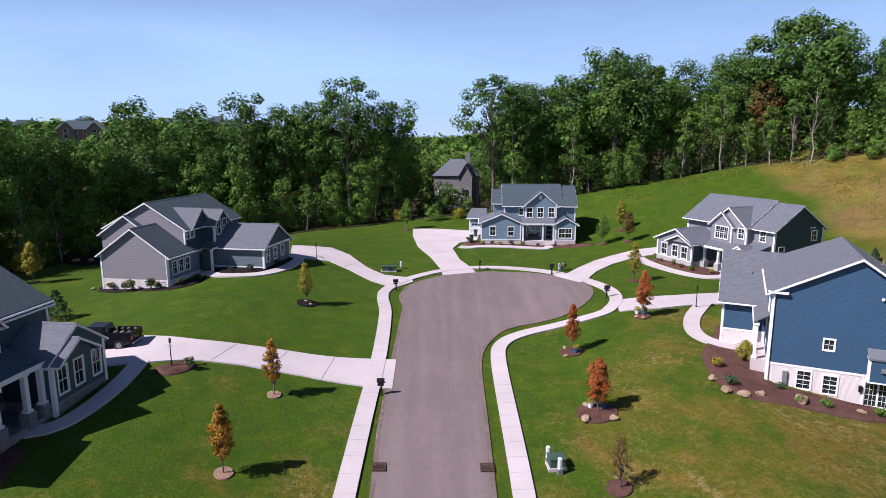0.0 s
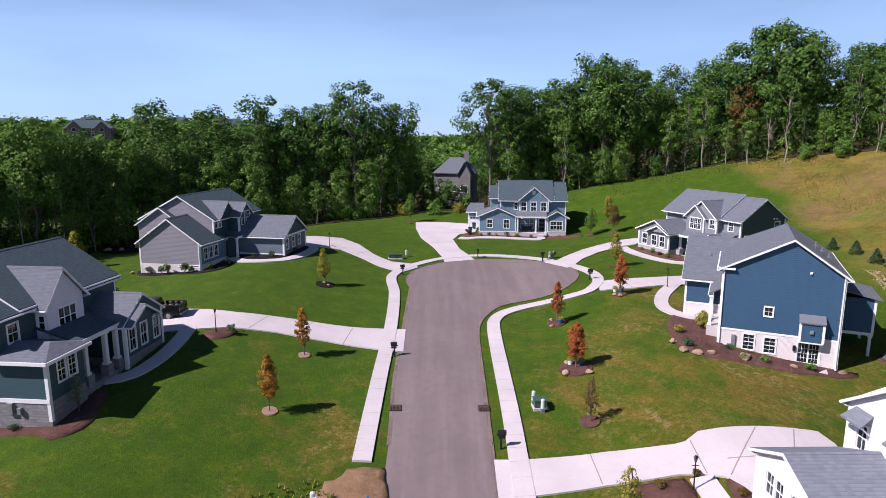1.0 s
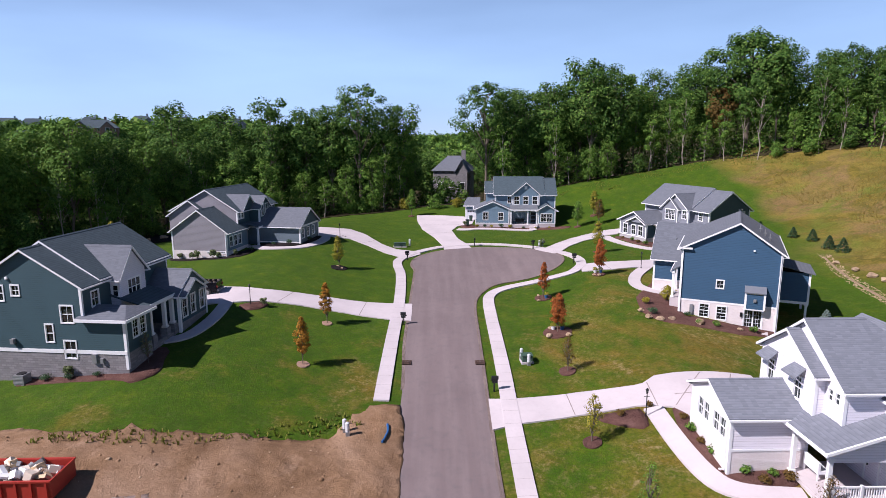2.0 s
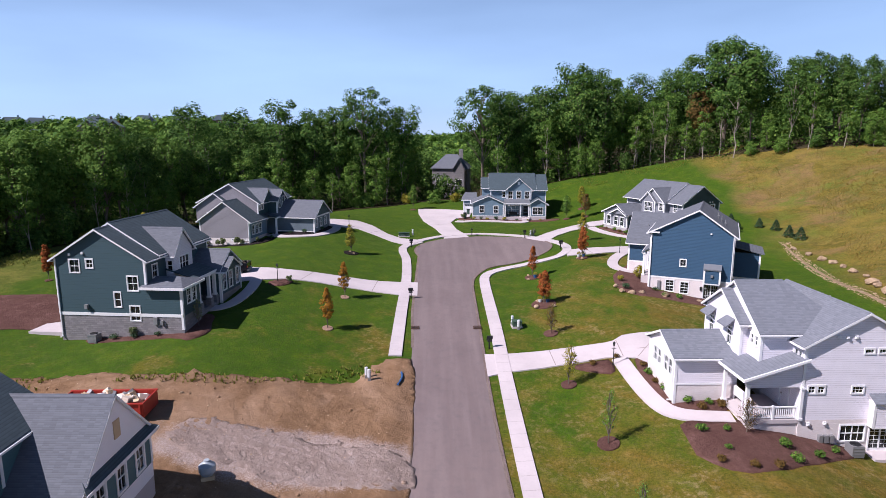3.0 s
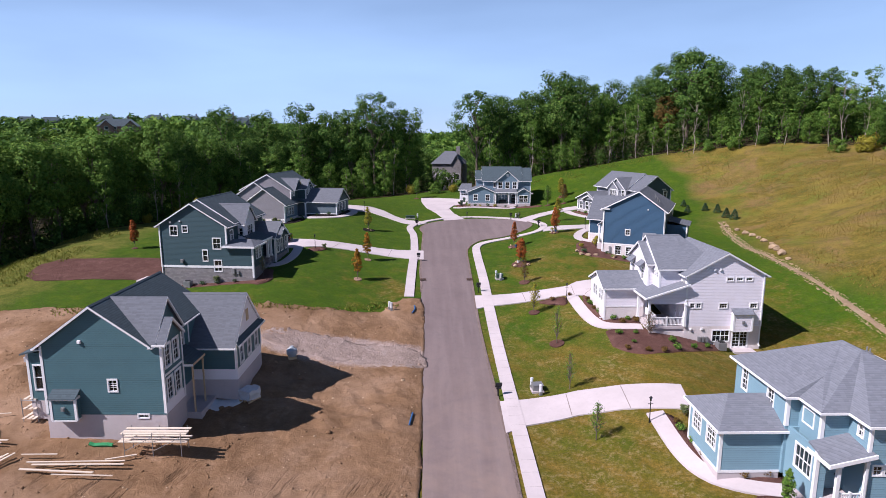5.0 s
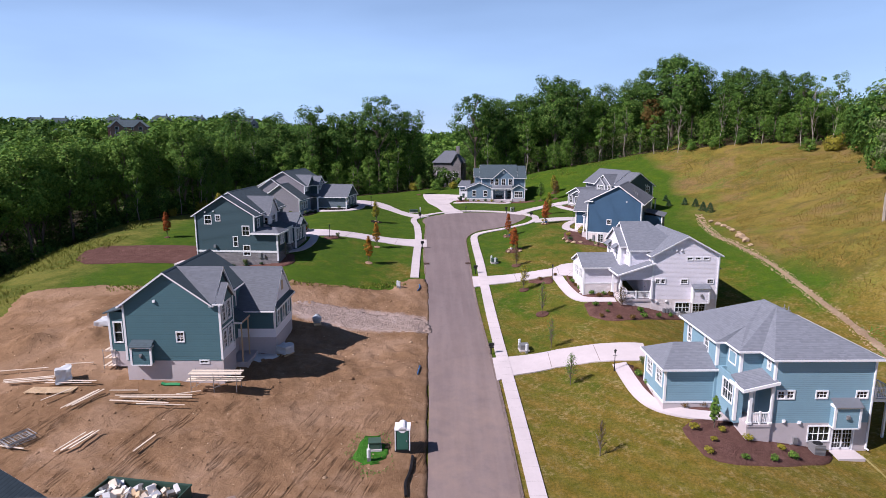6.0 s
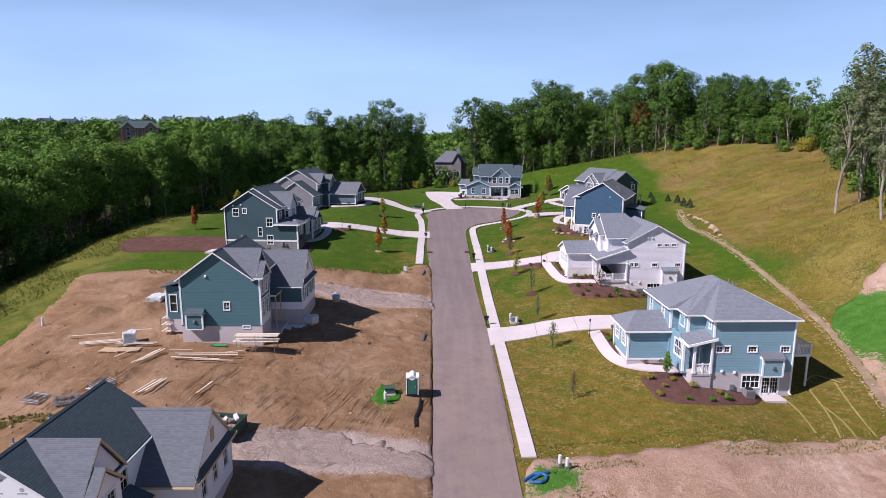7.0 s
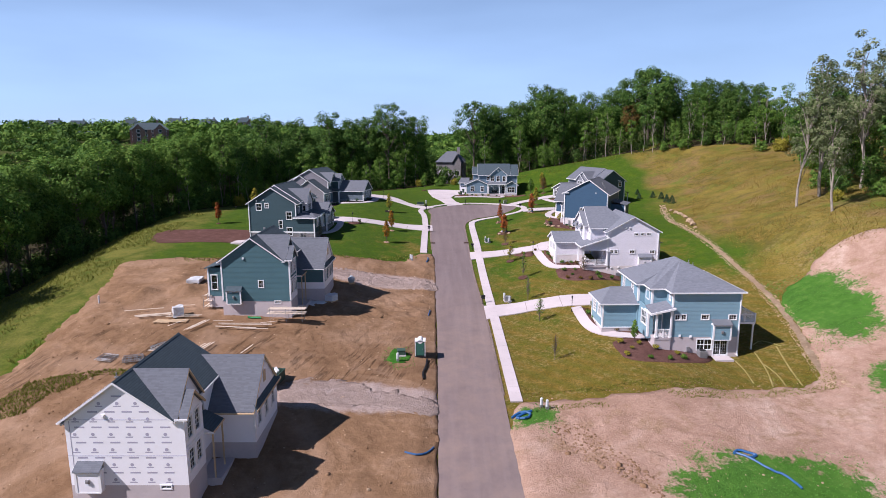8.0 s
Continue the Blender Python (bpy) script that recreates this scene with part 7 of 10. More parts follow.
# ---- trees ----
def leaf_cards(rng, centres, radii, per, size, flat=0.75, hearts=None):
    """Many small three-cornered leaf sprays on the outside of rounded clumps: vertices and faces."""
    c = np.repeat(np.array(centres), per, axis=0)
    r = np.repeat(np.array(radii), per)
    n = len(c)
    d = rng.normal(size=(n, 3))
    d /= np.linalg.norm(d, axis=1)[:, None]
    reach = r * (0.45 + 0.6 * rng.random(n) ** 0.6)
    pos = c + d * reach[:, None] * np.array((1, 1, flat))
    nor = 0.75 * d + 0.42 * rng.normal(size=(n, 3)) + np.array((0, 0, 0.25))
    if hearts is not None:   # turned outward from the middle of the crown as well
        out = pos - np.repeat(np.array(hearts), per, axis=0)
        nor += 0.75 * out / np.linalg.norm(out, axis=1)[:, None]
    nor /= np.linalg.norm(nor, axis=1)[:, None]
    t = np.cross(nor, rng.normal(size=(n, 3)))
    t /= np.linalg.norm(t, axis=1)[:, None]
    b = np.cross(nor, t)
    s = size * (0.55 + 0.9 * rng.random(n))[:, None]
    k = (0.55 + 0.45 * rng.random(n))[:, None]
    corners = [pos - t * s, pos + t * s * 0.7 - b * s * k * 0.9, pos + t * s * 0.5 + b * s * k]
    v = np.stack(corners, 1).reshape(-1, 3)
    f = np.arange(3 * n).reshape(-1, 3)
    return v, f


def fast_mesh(name, v, f, material):
    me = bpy.data.meshes.new(name)
    me.vertices.add(len(v))
    me.vertices.foreach_set("co", np.asarray(v, dtype=np.float32).ravel())
    k = f.shape[1]
    me.loops.add(f.size)
    me.loops.foreach_set("vertex_index", f.ravel().astype(np.int32))
    me.polygons.add(len(f))
    me.polygons.foreach_set("loop_start", np.arange(0, f.size, k, dtype=np.int32))
    me.update(calc_edges=True)
    me.validate()
    me.materials.append(material)
    return me


def branch(bm, pts, r0, r1, n=7):
    for i in range(len(pts) - 1):
        a, b = i / (len(pts) - 1), (i + 1) / (len(pts) - 1)
        tube(bm, pts[i], pts[i + 1], r0 + (r1 - r0) * a, r0 + (r1 - r0) * b, n)


def make_tree(seed, height, spread, trunk, leaf, bark, clumps, per, size, low=0.35, clump=1.5, name="tree", label="", lean=0.0, shape="round"):
    """A trunk with limbs that carry clumps of leaves; low: where the crown begins, as a part of the height."""
    rng = np.random.default_rng(seed)
    root = thing(name, 0, 0, 0, 0, label, "tree")
    bm = bmesh.new()
    top = Vector((lean * height, rng.normal() * 0.02 * height, height * 0.93))
    stem = [Vector((0, 0, -0.8))]
    for k in range(1, 7):
        s = k / 6
        stem.append(Vector((top.x * s + rng.normal() * 0.012 * height, top.y * s + rng.normal() * 0.012 * height, top.z * s)))
    branch(bm, stem, trunk, trunk * 0.22, 8)
    centres, radii = [], []
    for k in range(clumps):
        s = low + (1 - low) * ((k + rng.random()) / clumps)
        if shape == "round":
            w = math.sin(math.pi * min(0.97, (s - low) / (1.04 - low) * 0.82 + 0.16)) ** 0.7
        elif shape == "tear":   # broad above the stem, drawn out to a point
            q = (s - low) / (1 - low)
            w = 1.75 * (q + 0.06) ** 0.45 * (1.02 - q) ** 0.85
        else:
            w = 0.55 + 0.45 * math.sin(math.pi * (s - low) / (1 - low))
        a = k * 2.4 + rng.random() * 1.2
        out = spread * w * (0.35 + 0.65 * math.sqrt(rng.random())) * (1 + 0.25 * math.sin(3 * a + seed))
        p = Vector((top.x * s + math.cos(a) * out, top.y * s + math.sin(a) * out, height * s + 0.02 * height * rng.normal()))
        centres.append(p)
        radii.append(clump * (0.7 + 0.6 * rng.random()) * (0.75 + 0.35 * w))
        if k % 2 == 0:
            start = stem[min(5, max(1, int((s - 0.12) * 6)))]
            mid = start.lerp(p, 0.5) + Vector((0, 0, 0.06 * height * rng.random()))
            branch(bm, [start, mid, p], max(0.03, trunk * 0.30), 0.025, 5)
    part("trunk", bm, bark, root)
    heart = (top.x * 0.6, top.y * 0.6, height * (low + 0.35 * (1 - low)))
    v, f = leaf_cards(rng, centres, radii, per, size, hearts=[heart] * len(centres))
    me = fast_mesh("crown", v, f, leaf)
    crown = new("crown", me)
    crown.parent = root
    return root


WOOD_LABEL = "tall dark green forest tree with dense leafy crown"
LIGHT_LABEL = "light green forest edge tree leafed almost to the ground"
PROTO = {
    "oak": [make_tree(11 + k, h, s, 0.30, LEAF_OAK, BARK, c, 150, 0.24, lo, 1.75, "tree", WOOD_LABEL, l) for k, (h, s, c, lo, l) in enumerate(((23, 5.0, 46, 0.34, 0.01), (25, 5.4, 50, 0.40, -0.02), (21, 4.6, 44, 0.28, 0.03), (22, 4.2, 42, 0.46, 0.0)))],
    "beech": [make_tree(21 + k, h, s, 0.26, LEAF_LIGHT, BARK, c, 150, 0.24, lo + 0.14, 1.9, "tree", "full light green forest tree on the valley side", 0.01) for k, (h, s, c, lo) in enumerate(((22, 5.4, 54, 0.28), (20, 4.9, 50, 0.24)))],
    "slim": [make_tree(31 + k, h, s, 0.20, LEAF_OAK if k else LEAF_LIGHT, BARK, c, 130, 0.22, lo, 1.35, "tree", WOOD_LABEL, l, "column") for k, (h, s, c, lo, l) in enumerate(((19, 2.8, 36, 0.32, 0.02), (21, 3.0, 38, 0.44, -0.03)))],
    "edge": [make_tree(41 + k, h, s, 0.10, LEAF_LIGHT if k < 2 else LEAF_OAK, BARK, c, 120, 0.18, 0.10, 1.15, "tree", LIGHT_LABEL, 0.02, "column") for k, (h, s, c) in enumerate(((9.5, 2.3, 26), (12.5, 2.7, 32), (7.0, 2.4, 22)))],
    "thin": [make_tree(46 + k, h, s, 0.11, m, BARK_PALE, c, 90, 0.17, lo, 0.85, "tree", "thin young forest tree with a bare pale trunk", l, "column") for k, (h, s, c, lo, l, m) in enumerate(((11, 1.9, 17, 0.36, 0.05, LEAF_LIGHT), (14, 2.1, 20, 0.42, -0.04, LEAF_LIGHT), (8.5, 2.0, 14, 0.42, 0.10, LEAF_LIGHT), (15, 2.4, 22, 0.45, 0.03, LEAF_OAK)))],
    "rust": [make_tree(51, 15, 3.0, 0.18, LEAF_RUST, BARK, 30, 100, 0.24, 0.45, 1.2, "tree", "forest tree with leaves turning rusty orange", 0.02)],
    "pale": [make_tree(61 + k, h, s, 0.30, LEAF_PALE, BARK_PALE, c, 120, 0.21, lo, 1.2, "tree", "tall thin tree with pale trunk and sparse silvery leaves", l) for k, (h, s, c, lo, l) in enumerate(((27, 4.0, 40, 0.42, 0.06), (24, 3.4, 36, 0.36, -0.05), (29, 4.2, 42, 0.40, 0.03)))],
    "broad": [make_tree(71, 24, 8.2, 0.50, LEAF_OAK, BARK, 110, 130, 0.30, 0.42, 1.9, "tree", "broad old oak with a wide domed crown", 0.0)],
    "open": [make_tree(75, 27, 6.4, 0.42, LEAF_OAK, BARK, 44, 130, 0.27, 0.52, 1.5, "tree", "tall open oak standing above the wood with gaps in its crown", 0.03)],
    "willow": [make_tree(77, 17, 4.2, 0.25, LEAF_PALE, BARK, 40, 80, 0.21, 0.15, 1.5, "tree", "bushy hilltop tree with thin greyish leaves", 0.10)],
    "bush": [make_tree(81 + k, h, s, 0.06, m, BARK, c, 100, 0.15, 0.05, 0.75, "bush", lb, 0.0, "column") for k, (h, s, c, m, lb) in enumerate(((3.2, 1.5, 16, LEAF_LIGHT, "light green bush at the edge of the wood"), (2.4, 1.5, 14, LEAF_YELLOW, "yellowing bush at the edge of the wood"), (4.5, 1.9, 20, LEAF_OAK, "dark green bush at the edge of the wood")))],
}
used = set()


def plant(kind, k, x, y, scale=1.0, turn=None, z=None, group="woodland trees"):
    """Stands one tree; the first of a kind is moved, the rest are copies."""
    proto = PROTO[kind][k % len(PROTO[kind])]
    m = pose(x, y, land(x, y) if z is None else z, 0, 0, (x * 37 + y * 91) % 360 if turn is None else turn)
    if proto in used:
        ob = copy_thing(proto, m)
    else:
        used.add(proto)
        proto.matrix_world = m
        ob = proto
    ob.scale = (scale * (0.94 + 0.1 * ((x * 7.3) % 1)), scale * (0.94 + 0.1 * ((y * 5.1) % 1)), scale)
    ob["group"] = group
    return ob


rng = random.Random(5)
placed = []


def crest(x, y):
    """How high the tops of the wood may reach, fitted to the camera's skyline: lower in the western valley, and with a
    gap on the hill to the east.
    """
    if x < -44:   # down the valley side the tops sink below the street's trees
        return 20.6 + 2.6 * smooth((y - 32) / 26) + 3.4 * smooth((y - 58) / 24) + 3.0 * smooth((y - 82) / 20)
    if x < 66 or y < 55:
        return 99.0
    along = x - 0.45 * (y - 100)
    return 40.0 - 1.5 * smooth((along - 78) / 8) - 8.0 * smooth((along - 92) / 6)


def free(x, y, gap):
    if any((x - a) ** 2 + (y - b) ** 2 < gap * gap for a, b in placed):
        return False
    placed.append((x, y))
    return True


# the tall trees that stand out against the sky: x, y, height, kind
NORTH_TREES = [(-56.6, 112, 30.0, "oak"), (-47, 116, 29.0, "oak"), (-36.8, 112, 31, "oak"), (-30, 114, 29.5, "oak"), (-24, 113, 29.5, "slim"), (-17.5, 112, 34.0, "open"), (-13, 117, 30, "oak"), (-9.0, 118, 30.5, "slim"), (9.4, 114, 34.6, "open"), (15, 115, 32, "oak"),
                        (18.5, 118, 33.3, "oak"), (24, 118, 35, "oak"), (31, 120, 40, "oak"), (36, 122, 39.5, "oak"), (42, 123, 37.5, "slim"), (48.5, 122, 38, "oak"), (54, 119, 38, "oak"), (64.5, 111.5, 44.4, "broad"), (73, 112, 42.0, "oak"), (77, 106, 40.5, "oak"), (83, 101, 40, "oak"), (89, 97, 38.5, "oak"), (95, 93, 35, "willow")]
EAST_TREES = [(61.2, 22.3, 33, "pale"), (60.0, 10.5, 30, "pale"), (66.5, 24.4, 38, "pale"), (71, 20.5, 40, "pale"), (76, 28, 39, "pale"), (72, 34, 36, "oak"), (82, 38, 36, "pale"), (80, 22, 38, "slim"), (88, 30, 38, "oak"), (79, 46, 33, "edge"), (85, 57, 30, "edge"), (94, 48, 34, "oak"), (90, 20, 38, "pale"), (97, 36, 37, "slim"),
                        (84, 12, 37, "slim"), (78, 8, 33, "edge"), (88, 6, 36, "oak"), (94, 12, 38, "slim"), (76, 16, 33, "slim"), (83, 30, 35, "oak"), (101, 22, 39, "oak"), (75, 41, 31, "edge"), (70, 6, 30, "edge"), (92, 42, 37, "oak"), (86, 48, 33, "slim"), (96, 28, 39, "oak"), (100, 44, 36, "oak"), (92, 60, 31, "edge"), (98, 54, 33, "slim"), (88, 66, 31, "edge"), (68, 112, 40, "slim"), (80, 106, 40, "slim"), (86, 103, 39.5, "oak"), (58, 118, 38.5, "oak")]
for x, y, top, kind in NORTH_TREES + EAST_TREES:
    placed.append((x, y))
    tall = PROTO[kind][0]
    k = rng.randrange(4)
    reach = {"oak": (23, 25, 21, 22), "slim": (19, 21), "open": (27,), "broad": (24,), "pale": (27, 24, 29), "willow": (17,), "edge": (9.5, 12.5, 7.0)}[kind]
    plant(kind, k, x, y, (top - land(x, y)) / (reach[k % len(reach)] * 1.02))

EDGE = [(-77, -50), (-75, -20), (-75, -2), (-75.5, 16), (-74, 34), (-70, 47), (-60, 60), (-54, 74), (-53, 88), (-50, 99), (-40, 103), (-28, 106), (-16, 109), (-2, 113), (12, 111), (23, 111.5), (34, 112), (46, 113), (52, 111.5), (58, 108.5), (66, 104), (72.4, 98.3), (78, 95.4), (84, 88.6), (88, 80), (96, 69)]


def edge_walk(step):
    for (x0, y0), (x1, y1) in zip(EDGE, EDGE[1:]):
        length = math.hypot(x1 - x0, y1 - y0)
        nx, ny = -(y1 - y0) / length, (x1 - x0) / length
        s = 0.0
        while s < length:
            yield x0 + (x1 - x0) * s / length, y0 + (y1 - y0) * s / length, nx, ny
            s += step


# rows back from the edge: small ones in front, then the high wood
for row, (step, back, jitter) in enumerate(((3.8, 0.4, 1.2), (4.6, 4.0, 1.6), (5.6, 9.0, 2.0), (7.0, 15.0, 2.4))):
    for x, y, nx, ny in edge_walk(step):
        wx, wy = x + nx * (back + rng.uniform(-jitter, jitter)) + rng.uniform(-1, 1), y + ny * (back + rng.uniform(-jitter, jitter)) + rng.uniform(-1, 1)
        right = wx > 14
        room = crest(wx, wy) - land(wx, wy)
        if -8 < wx < 11:   # a glimpse of the house behind
            continue
        if row == 0:
            if wx < -50 and wy < 58 and rng.random() < 0.7:
                continue
            r = rng.random()
            if (right and r < 0.62 or not right and wy > 58 and r < 0.4) and free(wx, wy, 1.8):
                plant("thin", rng.randrange(4), wx, wy, rng.uniform(0.7, 1.2), group="woodland trees")
            elif r < (0.55 if wx < -50 else 0.8) and free(wx, wy, 2.5):
                # darker-leaved kind on the valley edge, its shade put into leaf colour
                plant("edge", 2 if wx < -50 and wy < 58 else rng.randrange(3), wx, wy, rng.uniform(0.75, 1.15) * (1.0 if not right else 0.75))
            elif rng.random() < 0.6:
                plant("bush", rng.randrange(3), wx, wy, rng.uniform(0.6, 1.1), group="woodland bushes")
        elif free(wx, wy, 3.4):
            r = rng.random()
            if 30 < wx < 62 and r < 0.16:
                plant("rust", 0, wx, wy, rng.uniform(0.85, 1.3))
            elif wx < -48 and wy < 75 and r < 0.7:
                k = rng.randrange(2)
                plant("beech", k, wx, wy, min(rng.uniform(0.95, 1.2), (room - rng.uniform(0, 2.5)) / (22, 20)[k]))
            elif row == 1 and r < (0.35 if right else 0.5):
                plant("slim", rng.randrange(2), wx, wy, min(rng.uniform(0.75, 0.98), room / 21))
            else:
                tall = (0.92 if wx < -40 else 1.0) * (1.05 if right else 0.92)
                plant("oak", rng.randrange(4), wx, wy, min(rng.uniform(0.82, 1.0) * tall, (room - rng.uniform(0, 3)) / 25))
for x, y, k, s in [(84, 79, 0, 0.9), (87, 75, 1, 1.3), (90, 70, 0, 1.5), (91, 62, 0, 1.6), (70, 31, 0, 1.0), (64, 16, 1, 0.7), (68, 12, 0, 0.9), (75, 12, 2, 1.0), (-19, 108, 0, 0.8), (12.6, 117, 1, 1.3), (-1.5, 141, 2, 1.5), (1.5, 139, 2, 1.7), (-4, 140, 2, 1.9), (5.2, 138, 0, 1.3), (-8, 110, 1, 0.9), (-2, 108, 0, 0.9), (3, 108.5, 1, 0.7), (11, 106, 0, 1.1), (20, 106, 0, 0.8)]:
    plant("bush", k, x, y, s, group="woodland bushes")

# trees round the house behind, at the gap under the far slope, and in the thicket on the east hill
SINGLE = [("oak", 0, -13, 127, 0.86), ("oak", 2, -9.5, 139, 0.78), ("oak", 3, -15, 142, 0.9), ("slim", 1, -7.0, 131, 0.62), ("oak", 1, 12.5, 146, 0.8), ("oak", 2, 16, 138, 0.9), ("oak", 3, -5, 168, 0.8), ("oak", 0, 3, 171, 0.78), ("oak", 2, 10, 167, 0.8), ("oak", 1, -12, 158, 0.82), ("edge", 1, -8.6, 122, 0.8), ("edge", 0, -12, 116, 0.8),
          ]
SINGLE += [("beech", 0, -80, 84, 1.0), ("beech", 1, -86, 96, 1.0), ("oak", 2, -92, 104, 1.0), ("oak", 0, -84, 112, 1.0), ("beech", 1, -96, 60, 1.0), ("oak", 3, -98, 70, 1.0), ("edge", 2, -78, 76, 1.2), ("edge", 2, -84, 62, 1.3),
                         ("edge", 0, 69, 27, 0.8), ("edge", 1, 74, 24, 0.8), ("edge", 2, 73, 30, 1.0), ("edge", 0, 78, 33, 1.0), ("edge", 1, 80, 18, 0.9), ("edge", 2, 70, 17, 0.8), ("edge", 0, 82, 26, 1.1), ("slim", 0, 74, 37, 0.62), ("edge", 1, 86, 40, 1.1), ("slim", 0, 79, 14, 0.7), ("edge", 2, 66, 19, 0.7)]
for kind, k, x, y, s in SINGLE:
    if free(x, y, 1.5):
        plant(kind, k, x, y, s)


def on_view(x, y):
    """Within the wedge of country that the camera's view takes in."""
    return abs(x) < 0.77 * (y + 90) + 6


def canopy(name, spots, per, size, material, label):
    """The wood beyond the first rows: one mass of domed crowns, each of seven leaf clumps."""
    r = np.random.default_rng(9)
    centres, radii, hearts = [], [], []
    for x, y, h, w in spots:
        z, turn = land(x, y), r.uniform(0, 6.3)
        for k in range(7):
            a, out = turn + k * 1.05, (0.62 if k else 0.0) * w
            centres.append((x + math.cos(a) * out, y + math.sin(a) * out, z + h - w * (0.72 if k else 0.38) + r.normal() * 0.12 * w))
            radii.append(w * (0.42 + 0.2 * r.random()))
            hearts.append((x, y, z + h - w))
    v, f = leaf_cards(r, centres, radii, per, size, 0.85, hearts)
    return tagged(new(name, fast_mesh(name, v, f, material)), label, "woodland", kind="stuff")


def undergrowth(name, spots, per, size, material, label):
    """Shrubs and low boughs that close the wood from the ground up."""
    r = np.random.default_rng(19)
    centres, radii, hearts = [], [], []
    for x, y, h in spots:
        z = land(x, y)
        for k in range(5):
            centres.append((x + r.normal() * 1.0, y + r.normal() * 1.0, z + h * (0.1 + 0.2 * k)))
            radii.append(1.3 + 0.7 * r.random())
            hearts.append((x, y, z + h * 0.3))
    v, f = leaf_cards(r, centres, radii, per, size, 0.8, hearts)
    return tagged(new(name, fast_mesh(name, v, f, material)), label, "undergrowth", kind="stuff")


low = []
for back in (3.2, 5.6, 8.2, 11.4, 15.0, 19.0):
    for x, y, nx, ny in edge_walk(2.5 if back > 4 else 3.4):
        q = back + rng.uniform(-1.2, 1.2)
        wx, wy = x + nx * q + rng.uniform(-1, 1), y + ny * q + rng.uniform(-1, 1)
        if on_view(wx, wy) and not -9 < wx < 12:
            low.append((wx, wy, (rng.uniform(2.5, 6.0) if back < 4 else rng.uniform(6, 11)) * (0.5 if wx < -56 else 1.0)))
# leaf colour carries the light: pale where sunlit, dark where shaded
lit_low = [q for i, q in enumerate(low) if i % 3 == 0 and q[0] < -50 and q[1] > 60 or q[0] > 20 and i % 3 < 2]
undergrowth("undergrowth", lit_low, 34, 0.26, LEAF_LIGHT, "leafy undergrowth filling the wood between the trunks")
undergrowth("undergrowth", [q for q in low if q not in lit_low], 30, 0.28, LEAF_OAK, "dark leafy undergrowth filling the wood between the trunks")

near, far_ = [], []
WOODS = [(-90, -70), (-90, 40), (-84, 70), (-70, 118), (-30, 126), (60, 132), (92, 116), (112, 92), (112, 10), (160, 10), (160, 200), (60, 330), (-330, 330), (-330, -70)]
grid = {}
for i in range(9000):
    x, y = rng.uniform(-330, 160), rng.uniform(-30, 330)
    if not inside(WOODS, x, y) or not on_view(x, y) or -16 < x < 16 and 118 < y < 165 or -205 < x < -150 and 255 < y < 312:
        continue
    if x > 60 and y > 150 or any((x - a) ** 2 + (y - b) ** 2 < 26 for dx in (-1, 0, 1) for dy in (-1, 0, 1) for a, b in grid.get((int(x // 6) + dx, int(y // 6) + dy), ())):
        continue
    grid.setdefault((int(x // 6), int(y // 6)), []).append((x, y))
    away = max(-90 - x, y - 110, x - 130, 0.0)
    k = 1 - 0.40 * smooth((away - 60) / 80)
    low = 23.5 - 0.016 * math.hypot(x, y + 85) if x < -70 and math.hypot(x, y) < 300 else 99.0
    near.append((x, y, max(4.0, min(rng.uniform(14, 20) * k, crest(x, y) - 3 - land(x, y), low + rng.uniform(-2.5, 0.5) - land(x, y))), rng.uniform(3.4, 5.2) * (0.55 + 0.45 * k)))
for i, (x, y, h, w) in enumerate(near):   # trees cut low along the camera's line of sight to the brick house
    s = ((x + 3) * -178 + (y + 85) * 389) / (178**2 + 389**2)
    off = abs((x + 3) * 389 + (y + 85) * 178) / 428
    if 0.2 < s < 1.0 and off < 10 * s + 3:
        near[i] = (x, y, min(h, max(2.5, 24.3 - 6.5 * s - 2.5 - land(x, y))), w)
near.sort(key=lambda q: q[0] < -125)   # oaks near by; lighter leaves across the valley put haze into the colour
half = sum(q[0] >= -125 for q in near)
oaks, light = near[:half][::2] + near[half::4], near[:half][1::2] + [q for i, q in enumerate(near[half:]) if i % 4]
canopy("woodland", oaks, 26, 0.55, LEAF_OAK, "dense dark green woodland canopy filling the valley")
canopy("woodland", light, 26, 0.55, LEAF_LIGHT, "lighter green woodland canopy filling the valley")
for i in range(1700):
    a, d = rng.uniform(52, 130), rng.uniform(330, 1000)
    x, y = d * math.cos(radians(a)), d * math.sin(radians(a)) - 20
    far_.append((x, y, rng.uniform(6, 13), rng.uniform(5, 9)))
for i in range(150):   # crowns behind and between the houses on the far hill
    x, y = rng.uniform(-380, -100), rng.uniform(385, 500)
    far_.append((x, y, (rng.uniform(11, 17) if y > 440 else rng.uniform(6, 10)), rng.uniform(4.5, 7)))
# half the far crowns get lighter leaves, distance haze put into their colour
canopy("far_woodland", far_[::2], 15, 1.25, LEAF_OAK, "distant dark wooded hills along the horizon")
canopy("far_woodland", far_[1::2], 15, 1.25, LEAF_LIGHT, "distant trees on the hills, leaf green lightened to suggest haze")
for kind in PROTO.values():
    for proto in kind:
        if proto not in used:
            for o in (*proto.children_recursive, proto):
                bpy.data.objects.remove(o)


# ---- young street trees and planting ----
def stand(x, y):
    """Height of what one stands on: the lawn, or the rutted soil over it."""
    if inside(SOIL, x, y) or inside(SUBSOIL, x, y):
        return land(x, y) + 0.06 + ruts(x, y)
    return land(x, y)


